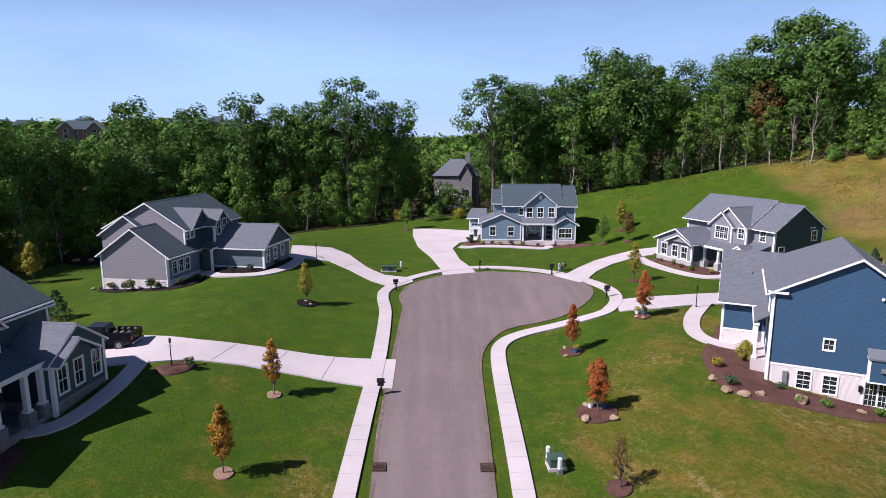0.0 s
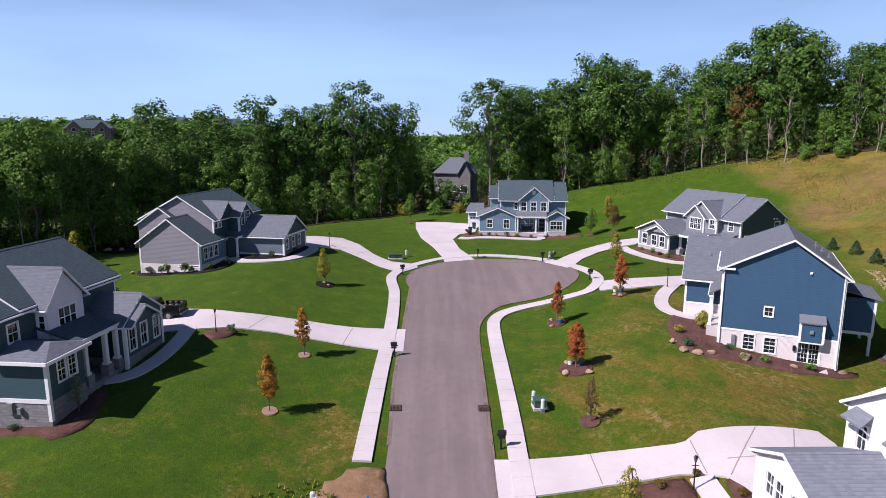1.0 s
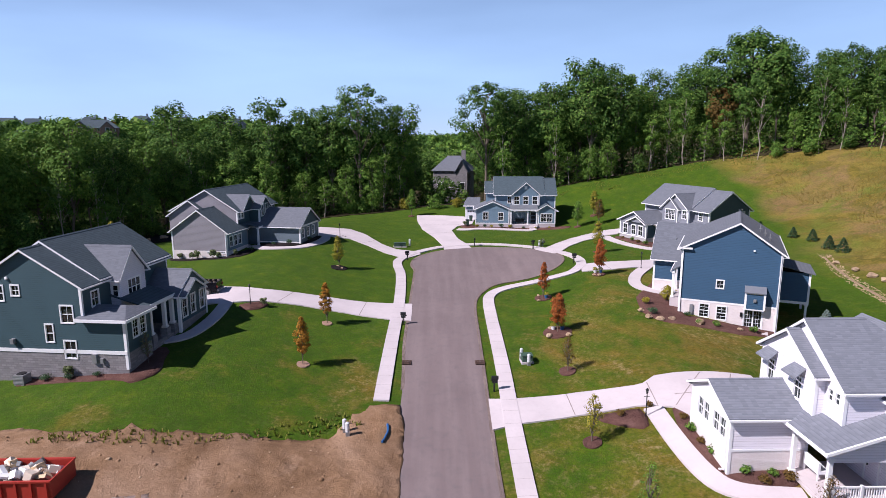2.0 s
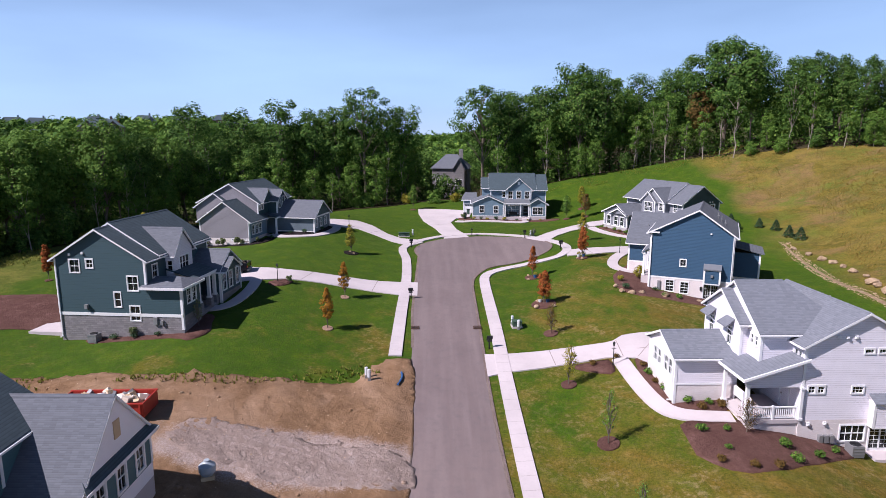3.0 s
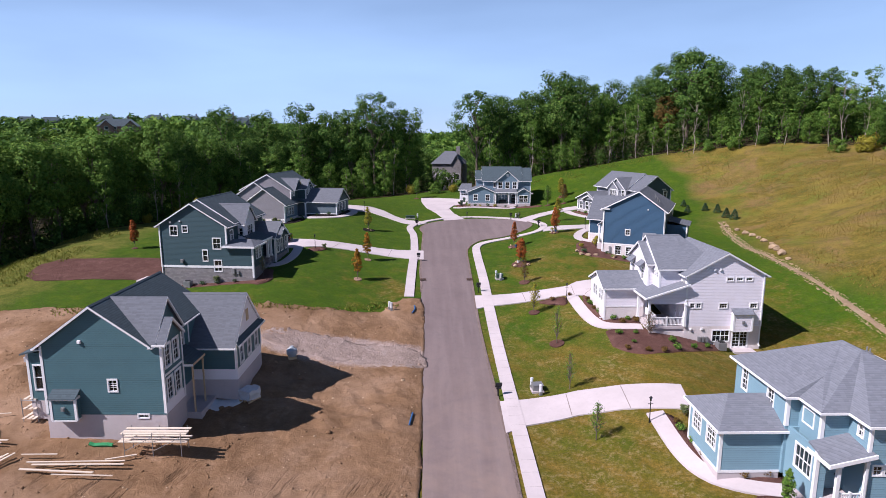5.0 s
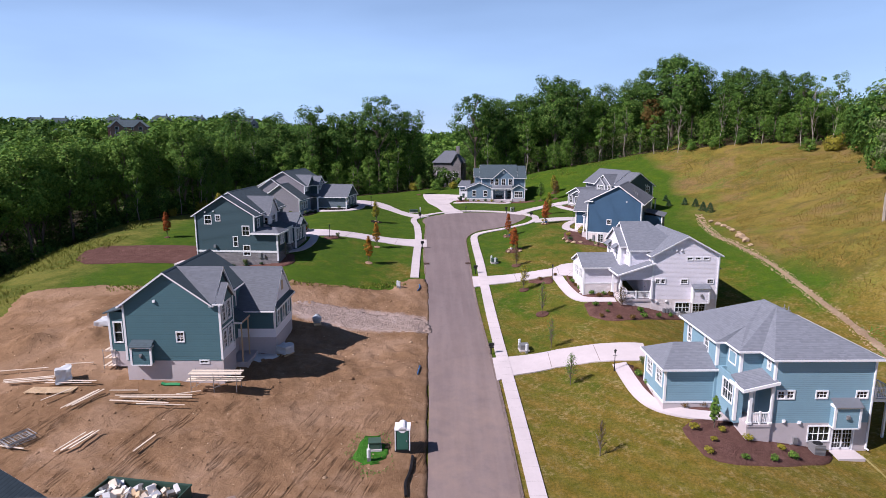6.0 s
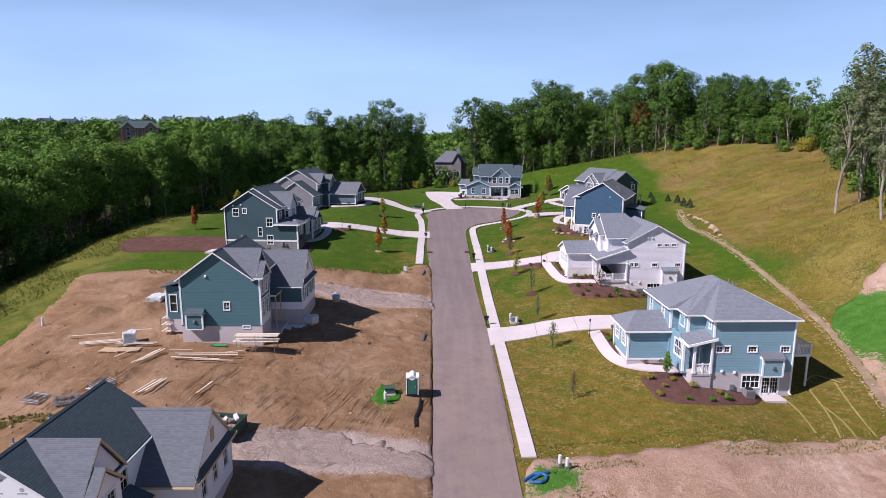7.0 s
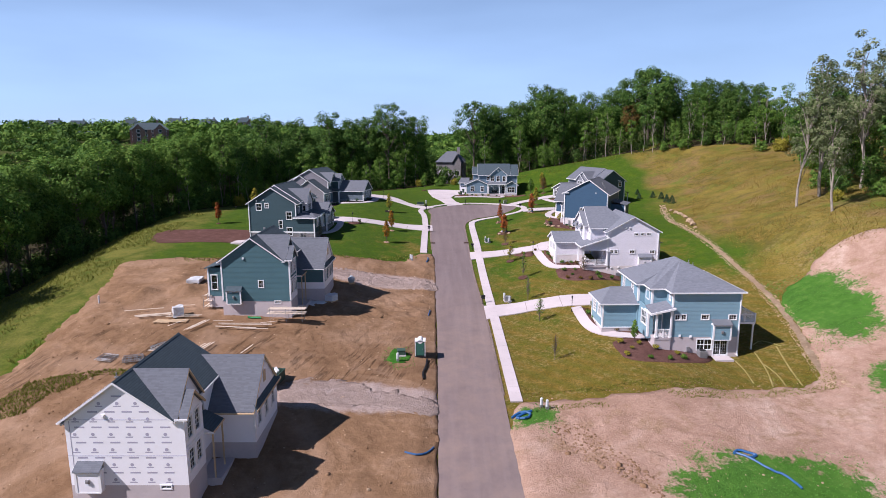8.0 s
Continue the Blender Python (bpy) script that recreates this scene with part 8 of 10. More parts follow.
def ring_bed(x, y, r, material, label, seed):
    poly = [(x + r * (1 + 0.18 * noise.noise((math.cos(k) * 2, math.sin(k) * 2, seed))) * math.cos(k), y + r * math.sin(k)) for k in [i * math.tau / 18 for i in range(18)]]
    return tagged(patch("mulch_ring", poly, 0.08, material, 0.5, 0.1, lambda a, b: 0.06 * max(0.0, 1 - math.hypot(a - x, b - y) / r)), label, "mulch ring", kind="structure")


YOUNG = [
    (-12.2, 29.2, 4.0, 0.85, LEAF_ORANGE, 900, 0.10, "young street tree with orange autumn leaves in a mulch ring", DIRT_PALE, 0.75),
    (-11.8, 38.3, 4.0, 0.80, LEAF_ORANGE, 820, 0.10, "young street tree with orange autumn leaves in a mulch ring", DIRT_PALE, 0.7),
    (-13.7, 57.5, 3.9, 0.95, LEAF_YELLOW, 520, 0.11, "young lawn tree with yellow-green leaves in black mulch", MULCH_BLACK, 1.5),
    (11.0, 45.8, 4.0, 0.75, LEAF_RED, 700, 0.10, "young street tree with red-orange autumn leaves", MULCH, 1.3),
    (10.8, 36.0, 3.7, 1.0, LEAF_RED, 950, 0.11, "young street tree with red-orange autumn leaves", MULCH, 1.9),
    (10.2, 28.2, 3.0, 0.75, LEAF_RUST, 190, 0.09, "young street tree with thin brownish leaves", MULCH, 1.0),
    (18.6, 51.4, 4.0, 0.95, LEAF_RED, 820, 0.11, "young lawn tree with red autumn leaves beside potted flowers", MULCH, 1.1),
]
YOUNG += [
    (10.0, 18.5, 3.4, 0.80, LEAF_YELLOW, 170, 0.11, "young street tree with light green leaves", MULCH, 0.9),
    (11.1, 10.2, 4.0, 0.80, LEAF_LIGHT, 110, 0.10, "young street tree with sparse green and brown leaves", MULCH, 1.1),
    (10.5, 1.2, 3.4, 0.75, LEAF_LIGHT, 110, 0.09, "young street tree with very sparse green leaves", None, 0.8),
    (10.9, -6.9, 3.0, 0.85, LEAF_LIGHT, 140, 0.09, "young street tree with thin light green leaves", None, 0.7),
    (10.8, -18.2, 3.0, 0.75, LEAF_RUST, 60, 0.08, "young street tree almost bare of leaves", None, 0.8),
    (-48.6, 43.0, 4.2, 0.85, LEAF_RED, 800, 0.13, "narrow young tree with bright red leaves in the rear lawn", MULCH, 0.6),
    (-47.5, 66.0, 4.6, 1.2, LEAF_YELLOW, 520, 0.16, "small yellowing tree in the rear lawn", MULCH_BLACK, 0.9),
    (-6.4, 101.5, 5.2, 1.2, LEAF_LIGHT, 700, 0.15, "small green tree beside a driveway", MULCH, 0.9),
]
YOUNG += [
    (24.0, 87.6, 4.4, 1.3, LEAF_LIGHT, 420, 0.15, "small lawn tree with thin yellow-green leaves", MULCH, 0.9),
    (28.0, 92.5, 4.4, 1.2, LEAF_YELLOW, 420, 0.15, "small lawn tree with thin yellow-green leaves", MULCH, 0.9),
    (27.4, 86.5, 4.4, 1.2, LEAF_RUST, 380, 0.15, "small lawn tree with brownish leaves", MULCH, 0.9),
    (21.8, 64.6, 4.2, 1.0, LEAF_YELLOW, 480, 0.13, "small yellow-green tree beside a driveway", MULCH, 0.9),
    (20.4, -16.6, 2.6, 0.5, LEAF_LIGHT, 420, 0.10, "small upright ornamental tree in a mulch bed", None, 0),
    (20.5, 9.4, 2.4, 0.9, LEAF_RUST, 90, 0.09, "small twiggy ornamental tree in a mulch bed", None, 0),
    (23.2, 41.3, 1.5, 0.8, LEAF_YELLOW, 420, 0.10, "low yellow weeping shrub in a mulch bed", None, 0),
    (-24.2, 26.8, 2.6, 0.7, LEAF_PALE, 90, 0.08, "small almost bare ornamental tree in a mulch bed", None, 0),
]
for i, (x, y, hgt, spread, leaf, n, size, label, bed, r) in enumerate(YOUNG):
    t = make_tree(200 + i, hgt, spread * 0.82, 0.045, leaf, BARK, 44, max(6, n // 8), size * 0.56, 0.28 if hgt > 2.5 else 0.15, 0.25 * spread / 0.8, "young_tree", label, 0.0, "tear")
    t.matrix_world = pose(x, y, stand(x, y) + 0.08, 0, 0, i * 47)
    t["group"] = "young street trees"
    if bed:
        ring_bed(x, y, r * 0.72, bed, "round mulch ring at the foot of a young tree", i)


def make_bush(seed, leaf, label, spread=0.42, hgt=0.6, n=150, size=0.07, name="shrub"):
    r = np.random.default_rng(seed)
    root = thing(name, 0, 0, 0, 0, label, "shrub", "foundation shrubs")
    bm = bmesh.new()
    cs, rs = [], []
    for k in range(6):
        a = k * 1.05
        p = Vector((math.cos(a) * spread * 0.5, math.sin(a) * spread * 0.5, hgt * (0.45 + 0.35 * r.random())))
        tube(bm, (0, 0, -0.05), p, 0.02, 0.008, 5)
        cs.append(p)
        rs.append(spread * (0.5 + 0.25 * r.random()))
    part("stem", bm, BARK, root)
    v, f = leaf_cards(r, cs, rs, n // 3, size, 0.85)
    c = new("foliage", fast_mesh("foliage", v, f, leaf))
    c.parent = root
    return root


SHRUBS = {"green": make_bush(301, LEAF_LIGHT, "low rounded green shrub in a mulch bed"), "red": make_bush(302, LEAF_RUST, "low reddish shrub in a mulch bed", 0.36, 0.45), "gold": make_bush(303, LEAF_YELLOW, "low golden green shrub in a mulch bed"), "dark": make_bush(304, LEAF_CONIFER, "dark green clipped shrub along a wall", 0.48, 0.75),
          "grass": make_bush(305, LEAF_PALE, "clump of tall ornamental grass", 0.45, 1.3, 200, 0.10)}
first_shrub = set()


def shrub(kind, x, y, s=1.0):
    m = pose(x, y, stand(x, y) + 0.08, 0, 0, (x * 57 + y * 31) % 360)
    if kind in first_shrub:
        ob = copy_thing(SHRUBS[kind], m)
    else:
        first_shrub.add(kind)
        ob = SHRUBS[kind]
        ob.matrix_world = m
    ob.scale = (s, s, s * (0.85 + 0.3 * ((x * 3.1) % 1)))


for kind, pts in {
    "green": [(17.5, 9.8), (19.2, 9.6), (22.5, 8.0), (24.5, 7.4), (26.4, 8.6), (18.4, 7.6), (16.5, 18.0), (16.9, 15.4), (17.9, 13.4), (19.4, 13.0), (21.0, -20.6), (23.2, -20.6), (25.0, -20.0), (17.2, -7.6), (17.5, -9.4), (24.0, 35.2), (25.6, 35.0), (28.8, 34.3), (29.9, 68.8), (29.0, 72.2), (22.4, 6.4)],
    "red": [(16.5, 19.4), (16.6, 16.6), (17.2, 14.4), (18.6, 12.4), (20.2, 12.6), (17.4, 6.4), (19.2, 5.6), (20.8, 5.6), (17.3, -6.6), (17.6, -11.0), (19.2, -13.4), (20.8, -13.4), (12.6, 21.0), (14.8, 21.4), (28.2, 74.4), (29.4, 70.6)],
    "gold": [(18.7, -16.8), (19.6, -18.4), (20.8, -17.2), (22.4, -18.2), (22.6, -16.6), (18.6, -19.8), (24.6, -19.0), (8.8, 90.1), (12.2, 89.8), (16.8, 89.4), (19.2, 89.1), (6.2, 90.4), (31.6, 67.2), (20.6, 40.2), (25.6, 47.4)],
    "dark": [(-26.8, 63.4), (-24.6, 66.4), (-22.4, 66.8), (-20.2, 70.2), (-20.4, 72.6), (-29.6, 25.0), (-31.6, 25.2), (-27.4, 25.0), (10.6, 90.0), (14.6, 89.6), (7.6, 90.3), (18.4, -12.8), (20.4, 37.4), (23.6, 37.0)],
    "grass": [(-33.6, 61.3), (-30.6, 60.9), (-31.4, 61.1), (-28.4, 61.4), (-34.4, 61.5), (-29.8, 25.3), (4.0, 91.2), (15.0, 72.6), (15.4, 73.0), (-36.4, 62.2), (-18.6, 40.2), (18.2, -5.8)],
}.items():
    for x, y in pts:
        shrub(kind, x, y, rng.uniform(0.6, 1.0))


def conifer(x, y, hgt, label, needles=LEAF_CONIFER):
    r = np.random.default_rng(abs(int(x * 10 + y)))
    root = thing("spruce", x, y, stand(x, y), 0, label, "tree", "small evergreens")
    bm = bmesh.new()
    tube(bm, (0, 0, -0.2), (0, 0, hgt * 0.95), 0.06, 0.015, 6)
    part("trunk", bm, BARK, root)
    cs, rs = [], []
    for k in range(34):
        s = 0.06 + 0.9 * k / 34
        a = k * 2.4
        w = hgt * 0.36 * (1 - s) ** 0.8
        cs.append((math.cos(a) * w, math.sin(a) * w, hgt * s))
        rs.append(hgt * 0.135 * (1.2 - s))
    v, f = leaf_cards(r, cs, rs, 52, 0.05 * hgt ** 0.5, 0.7)
    c = new("needles", fast_mesh("needles", v, f, needles))
    c.parent = root


for x, y, hgt in ((49.4, 71.0, 1.6), (52.6, 70.2, 1.7), (53.6, 67.0, 1.9), (53.4, 62.8, 2.0), (53.8, 60.4, 2.1), (50.4, 75.6, 1.5), (47.0, 77.0, 1.4)):
    conifer(x, y, hgt, "small dark evergreen at the foot of the hillside")
conifer(-36.5, 53.0, 3.0, "bluish spruce in the lawn between two houses")
conifer(36.6, 36.0, 1.7, "small silvery blue spruce in a mulch bed behind a house", leaf_material("silver_needles", (0.16, 0.24, 0.20), (0.26, 0.34, 0.30), (0.40, 0.46, 0.42)))


def boulder(x, y, sx, sy, sz, seed):
    bm = bmesh.new()
    blob(bm, (0, 0, sz * 0.45), (sx, sy, sz), seed, 0.5, 2)
    ob = part("boulder", bm, ROCK)
    ob.matrix_world = pose(x, y, stand(x, y) + 0.05, 0, 0, seed * 53)
    tagged(ob, "tan sandstone boulder lying on the ground", "boulder", "boulders")


for i, (x, y, s) in enumerate(((50.9, 57.0, 0.6), (50.9, 53.4, 0.7), (50.8, 50.3, 0.8), (50.8, 47.8, 0.75), (50.6, 45.5, 0.6), (50.0, 42.8, 0.8), (48.7, 37.4, 1.0), (48.4, 36.2, 0.7), (47.9, 33.9, 1.1), (49.8, 40.0, 0.5), (47.2, 31.0, 0.5), (19.5, 38.3, 0.55), (19.7, 36.6, 0.6), (20.6, 35.9, 0.6), (21.8, 36.0, 0.5), (24.2, 35.4, 0.75), (27.7, 34.6, 0.4), (31.2, 34.0, 0.45),
                               *((9.9, 35.2, 0.6), (10.3, 37.0, 0.4), (11.7, 34.9, 0.45), (10.4, 45.0, 0.32), (10.6, 46.6, 0.35), (11.6, 46.2, 0.3), (18.0, 51.2, 0.35), (18.5, 50.8, 0.4), (-13.3, 57.2, 0.3), (-13.9, 57.9, 0.3), (33.0, 80.0, 0.9), (-38.6, 62.6, 0.4), (-53.0, 68.0, 0.5), (38.0, 36.1, 1.05), (-52.6, 82.6, 0.9), (-50.2, 82.2, 0.8), (-48.6, 84.6, 1.0)))):
    s *= 0.72 if x < 40 else 0.82
    boulder(x, y, s, s * 0.72, s * 0.5, i)


def flower_pot(x, y, colour, leaf, label):
    root = thing("flower_pot", x, y, stand(x, y) + 0.08, 0, label, "flower pot", "flower pots")
    bm = bmesh.new()
    tube(bm, (0, 0, 0), (0, 0, 0.36), 0.16, 0.24, 12)
    part("pot", bm, colour, root)
    v, f = leaf_cards(np.random.default_rng(int(x * 7)), [(0, 0, 0.5)], [0.30], 160, 0.06)
    c = new("foliage", fast_mesh("foliage", v, f, leaf))
    c.parent = root


for x, y, colour in ((10.5, 36.6, WHITE), (11.3, 36.3, BLUE_PLASTIC), (11.3, 45.4, BLUE_PLASTIC), (18.9, 51.8, BLUE_PLASTIC), (18.3, 52.0, WHITE), (24.4, 44.9, WHITE), (25.3, 44.9, WHITE), (24.6, 42.6, BLUE_PLASTIC)):
    flower_pot(x, y, colour, LEAF_YELLOW, "pot of yellow autumn flowers by a bed")


# ---- street furniture ----
def mailbox(x, y, yaw):
    root = thing("mailbox", x, y, stand(x, y) + 0.03, yaw, "black mailbox on a square post beside the street", "mailbox", "mailboxes")
    bm = bmesh.new()
    box(bm, -0.06, 0.06, -0.06, 0.06, -0.2, 1.25)
    box(bm, -0.30, 0.30, -0.05, 0.05, 0.92, 1.0)
    part("post", bm, BLACK, root)
    bm = bmesh.new()
    box(bm, -0.33, 0.23, -0.12, 0.12, 1.02, 1.18)
    tube(bm, (-0.33, 0, 1.18), (0.23, 0, 1.18), 0.12, 0.12, 12)
    part("box", bm, BLACK, root)
    bm = bmesh.new()
    box(bm, -0.28, 0.18, -0.09, 0.09, 0.72, 0.86)
    part("newspaper_holder", bm, BLACK, root)


for x, y, yaw in ((-4.2, 39.4, 0), (-5.2, 65.0, 20), (17.0, 58.0, 180), (4.9, 74.7, 90), (13.6, 71.0, 40), (3.85, 25.8, 180), (3.95, 0.8, 180)):
    mailbox(x, y, yaw)


def lamp_post(x, y):
    root = thing("lamp_post", x, y, stand(x, y) + 0.05, 0, "black garden lamp post with a lantern top", "lamp post", "garden lamps")
    bm = bmesh.new()
    tube(bm, (0, 0, -0.1), (0, 0, 1.75), 0.045, 0.035)
    tube(bm, (0, 0, -0.1), (0, 0, 0.25), 0.08, 0.06)
    box(bm, -0.2, 0.2, -0.015, 0.015, 1.5, 1.53)
    part("pole", bm, BLACK, root)
    bm = bmesh.new()
    tube(bm, (0, 0, 1.75), (0, 0, 2.02), 0.07, 0.12, 6)
    part("lantern", bm, GLASS, root)
    bm = bmesh.new()
    tube(bm, (0, 0, 2.02), (0, 0, 2.16), 0.15, 0.02, 6)
    part("cap", bm, BLACK, root)


for x, y in ((-20.0, 40.4), (-16.5, 75.6), (24.4, 53.6), (14.2, 20.3), (15.4, -5.9)):
    lamp_post(x, y)


def pedestal(x, y, hgt=0.95, material=None):
    root = thing("utility_pedestal", x, y, stand(x, y), 8, "pale plastic telephone pedestal standing in the grass", "pedestal", "utility boxes")
    bm = bmesh.new()
    box(bm, -0.14, 0.14, -0.14, 0.14, -0.1, 0.3)
    part("base", bm, GREY_METAL, root)
    bm = bmesh.new()
    tube(bm, (0, 0, 0.3), (0, 0, hgt), 0.15, 0.15, 10)
    tube(bm, (0, 0, hgt), (0, 0, hgt + 0.06), 0.15, 0.06, 10)
    part("cover", bm, material or PALE_PLASTIC, root)


for x, y in ((6.7, 31.1), (7.2, 29.9), (-7.3, 20.2), (-7.0, 19.6), (7.2, 2.1), (7.8, 0.7), (7.5, -28.6), (8.0, -29.0), (-7.2, -19.3), (-5.4, 75.4), (14.8, 72.6), (15.3, 72.8)):
    pedestal(x, y)


def transformer(x, y, material, label):
    root = thing("transformer_box", x, y, stand(x, y), 5, label, "utility box", "utility boxes")
    bm = bmesh.new()
    box(bm, -0.55, 0.55, -0.5, 0.5, -0.1, 0.1)
    part("pad", bm, CONCRETE, root)
    bm = bmesh.new()
    box(bm, -0.45, 0.45, -0.4, 0.4, 0.1, 0.62)
    part("cabinet", bm, material, root)
    bm = bmesh.new()
    box(bm, -0.5, 0.5, -0.45, 0.45, 0.62, 0.68)
    part("lid", bm, material, root)


transformer(7.1, 30.6, DARK_GREEN, "small green transformer box between two pedestals")
transformer(-7.3, 73.8, DARK_GREEN, "green transformer box on the lawn")
transformer(-6.4, 74.0, DARK_GREEN, "green transformer box on the lawn")
transformer(7.6, 1.5, GREY_METAL, "grey-green transformer box on the lawn")
transformer(-6.9, -17.6, DARK_GREEN, "green transformer box in a tuft of grass")


def grate(x, y):
    root = thing("storm_drain", x, y, stand(x, y) + 0.10, 0, "rusty iron storm drain grate at the road edge", "drain", "storm drains")
    bm = bmesh.new()
    for s in ((-0.42, 0.42, -0.45, -0.38), (-0.42, 0.42, 0.38, 0.45), (-0.42, -0.35, -0.38, 0.38), (0.35, 0.42, -0.38, 0.38)):
        box(bm, *s, -0.02, 0.03)
    part("rim", bm, RUST, root)
    for k in range(7):
        bm = bmesh.new()
        a = -0.3 + k * 0.1
        box(bm, a - 0.025, a + 0.025, -0.38, 0.38, -0.03, 0.02)
        part("bar", bm, RUST, root)
    # thin black sheet under the bars, the drain's darkness as colour
    bm = bmesh.new()
    box(bm, -0.36, 0.36, -0.39, 0.39, -0.06, -0.035)
    part("pit", bm, BLACK, root)


grate(-3.45, 30.7)
grate(3.0, 30.6)


def condenser(x, y, yaw=0.0):
    root = thing("air_conditioner", x, y, stand(x, y) + 0.05, yaw, "grey air conditioning condenser beside a house wall", "air conditioner", "condensers")
    bm = bmesh.new()
    box(bm, -0.42, 0.42, -0.42, 0.42, -0.05, 0.78)
    part("casing", bm, GREY_METAL, root)
    for k in range(6):
        bm = bmesh.new()
        z = 0.08 + k * 0.11
        box(bm, -0.44, 0.44, -0.44, 0.44, z, z + 0.03)
        part("louvre", bm, GREY_METAL, root)
    bm = bmesh.new()
    tube(bm, (0, 0, 0.78), (0, 0, 0.83), 0.36, 0.34, 16)
    part("fan_grille", bm, BLACK, root)


condenser(27.6, -18.7)
condenser(28.0, 9.0)
condenser(-33.4, 25.2, -5)


def trash_can(x, y):
    root = thing("trash_can", x, y, stand(x, y) + 0.1, 10, "dark wheeled trash can beside a garage", "trash can")
    bm = bmesh.new()
    v = [(-0.22, -0.25, 0), (0.22, -0.25, 0), (0.22, 0.25, 0), (-0.22, 0.25, 0), (-0.28, -0.32, 1.0), (0.28, -0.32, 1.0), (0.28, 0.32, 1.0), (-0.28, 0.32, 1.0)]
    vs = [bm.verts.new(p) for p in v]
    for f in ((3, 2, 1, 0), (4, 5, 6, 7), (0, 1, 5, 4), (1, 2, 6, 5), (2, 3, 7, 6), (3, 0, 4, 7)):
        bm.faces.new([vs[i] for i in f])
    part("bin", bm, DARK_GREEN, root)
    bm = bmesh.new()
    box(bm, -0.31, 0.31, -0.35, 0.35, 1.0, 1.07)
    part("lid", bm, BLACK, root)


trash_can(5.3, 95.6)
trash_can(4.5, 92.0)


# ---- pickup truck ----
def pickup(x, y, yaw):
    root = thing("pickup_truck", x, y, stand(x, y) + 0.10, yaw, "black pickup truck parked on a driveway with a loaded bed", "truck")
    paint = plain("black_car_paint", (0.012, 0.012, 0.016), 0.2, 0.0, 0.05)
    prof = [(-2.85, 0.55), (-2.85, 1.15), (-0.95, 1.15), (-0.85, 1.18), (1.35, 1.15), (2.55, 1.10), (2.85, 0.95), (2.9, 0.5), (2.2, 0.42), (-2.4, 0.42)]
    bm = bmesh.new()
    rings = [[bm.verts.new((a, s, z)) for a, z in prof] for s in (-0.98, 0.98)]
    bm.faces.new(rings[0])
    bm.faces.new(rings[1][::-1])
    for k in range(len(prof)):
        bm.faces.new((rings[0][k], rings[1][k], rings[1][(k + 1) % len(prof)], rings[0][(k + 1) % len(prof)]))
    bmesh.ops.recalc_face_normals(bm, faces=bm.faces)
    bmesh.ops.bevel(bm, geom=bm.edges[:], offset=0.05, segments=2, affect="EDGES")
    part("body", bm, paint, root)
    bm = bmesh.new()
    low = [(-0.85, -0.9, 1.15), (1.4, -0.9, 1.15), (1.4, 0.9, 1.15), (-0.85, 0.9, 1.15)]
    top = [(-0.65, -0.72, 1.85), (0.75, -0.72, 1.85), (0.75, 0.72, 1.85), (-0.65, 0.72, 1.85)]
    a, b = [bm.verts.new(p) for p in low], [bm.verts.new(p) for p in top]
    for k in range(4):
        bm.faces.new((a[k], a[(k + 1) % 4], b[(k + 1) % 4], b[k]))
    bm.faces.new(b)
    bmesh.ops.bevel(bm, geom=bm.edges[:], offset=0.04, segments=2, affect="EDGES")
    part("cab", bm, paint, root)
    for name, pts in (("side_window", [(-0.62, -0.89, 1.22), (1.15, -0.89, 1.22), (0.68, -0.755, 1.76), (-0.55, -0.755, 1.76)]), ("side_window", [(-0.62, 0.89, 1.22), (1.15, 0.89, 1.22), (0.68, 0.755, 1.76), (-0.55, 0.755, 1.76)]), ("windscreen", [(1.42, -0.8, 1.2), (1.42, 0.8, 1.2), (0.82, 0.66, 1.78), (0.82, -0.66, 1.78)]), ("rear_window", [(-0.87, -0.7, 1.24), (-0.87, 0.7, 1.24), (-0.71, 0.6, 1.76), (-0.71, -0.6, 1.76)])):
        bm = bmesh.new()
        House.slab(None, bm, pts, 0.03)
        part(name, bm, GLASS, root)
    bm = bmesh.new()
    for s in ((-2.8, -0.95, -0.96, -0.86), (-2.8, -0.95, 0.86, 0.96), (-2.88, -2.8, -0.96, 0.96)):
        box(bm, *s, 1.1, 1.42)
    part("bed_wall", bm, paint, root)
    for s in (-1, 1):
        for a in (-1.85, 1.85):
            bm = bmesh.new()
            tube(bm, (a, s * 0.72, 0.38), (a, s * 1.0, 0.38), 0.39, 0.39, 20)
            wheel = part("wheel", bm, plain("tyre_rubber", (0.02, 0.02, 0.02), 0.9), root)
            bm = bmesh.new()
            tube(bm, (a, s * 0.98, 0.38), (a, s * 1.02, 0.38), 0.24, 0.20, 12)
            part("rim", bm, GREY_METAL, wheel)
        bm = bmesh.new()
        box(bm, -2.91, -2.86, s * 0.9 - 0.07, s * 0.9 + 0.07, 0.85, 1.12)
        part("tail_light", bm, RED_PAINT, root)
        bm = bmesh.new()
        box(bm, 2.84, 2.92, s * 0.75 - 0.14, s * 0.75 + 0.14, 0.78, 0.96)
        part("headlight", bm, GLASS, root)
    bm = bmesh.new()
    box(bm, -3.02, -2.86, -0.9, 0.9, 0.48, 0.66)
    part("bumper", bm, GREY_METAL, root)
    for k in range(9):
        bm = bmesh.new()
        blob(bm, (-1.2 - 0.18 * k, 0.5 * math.sin(k * 2.1), 1.25 + 0.08 * (k % 3)), (0.16, 0.13, 0.10), k, 0.7, 1)
        part("scrap_bundle", bm, BARK, root, "brown brush and scrap")


pickup(-27.4, 44.3, 182)


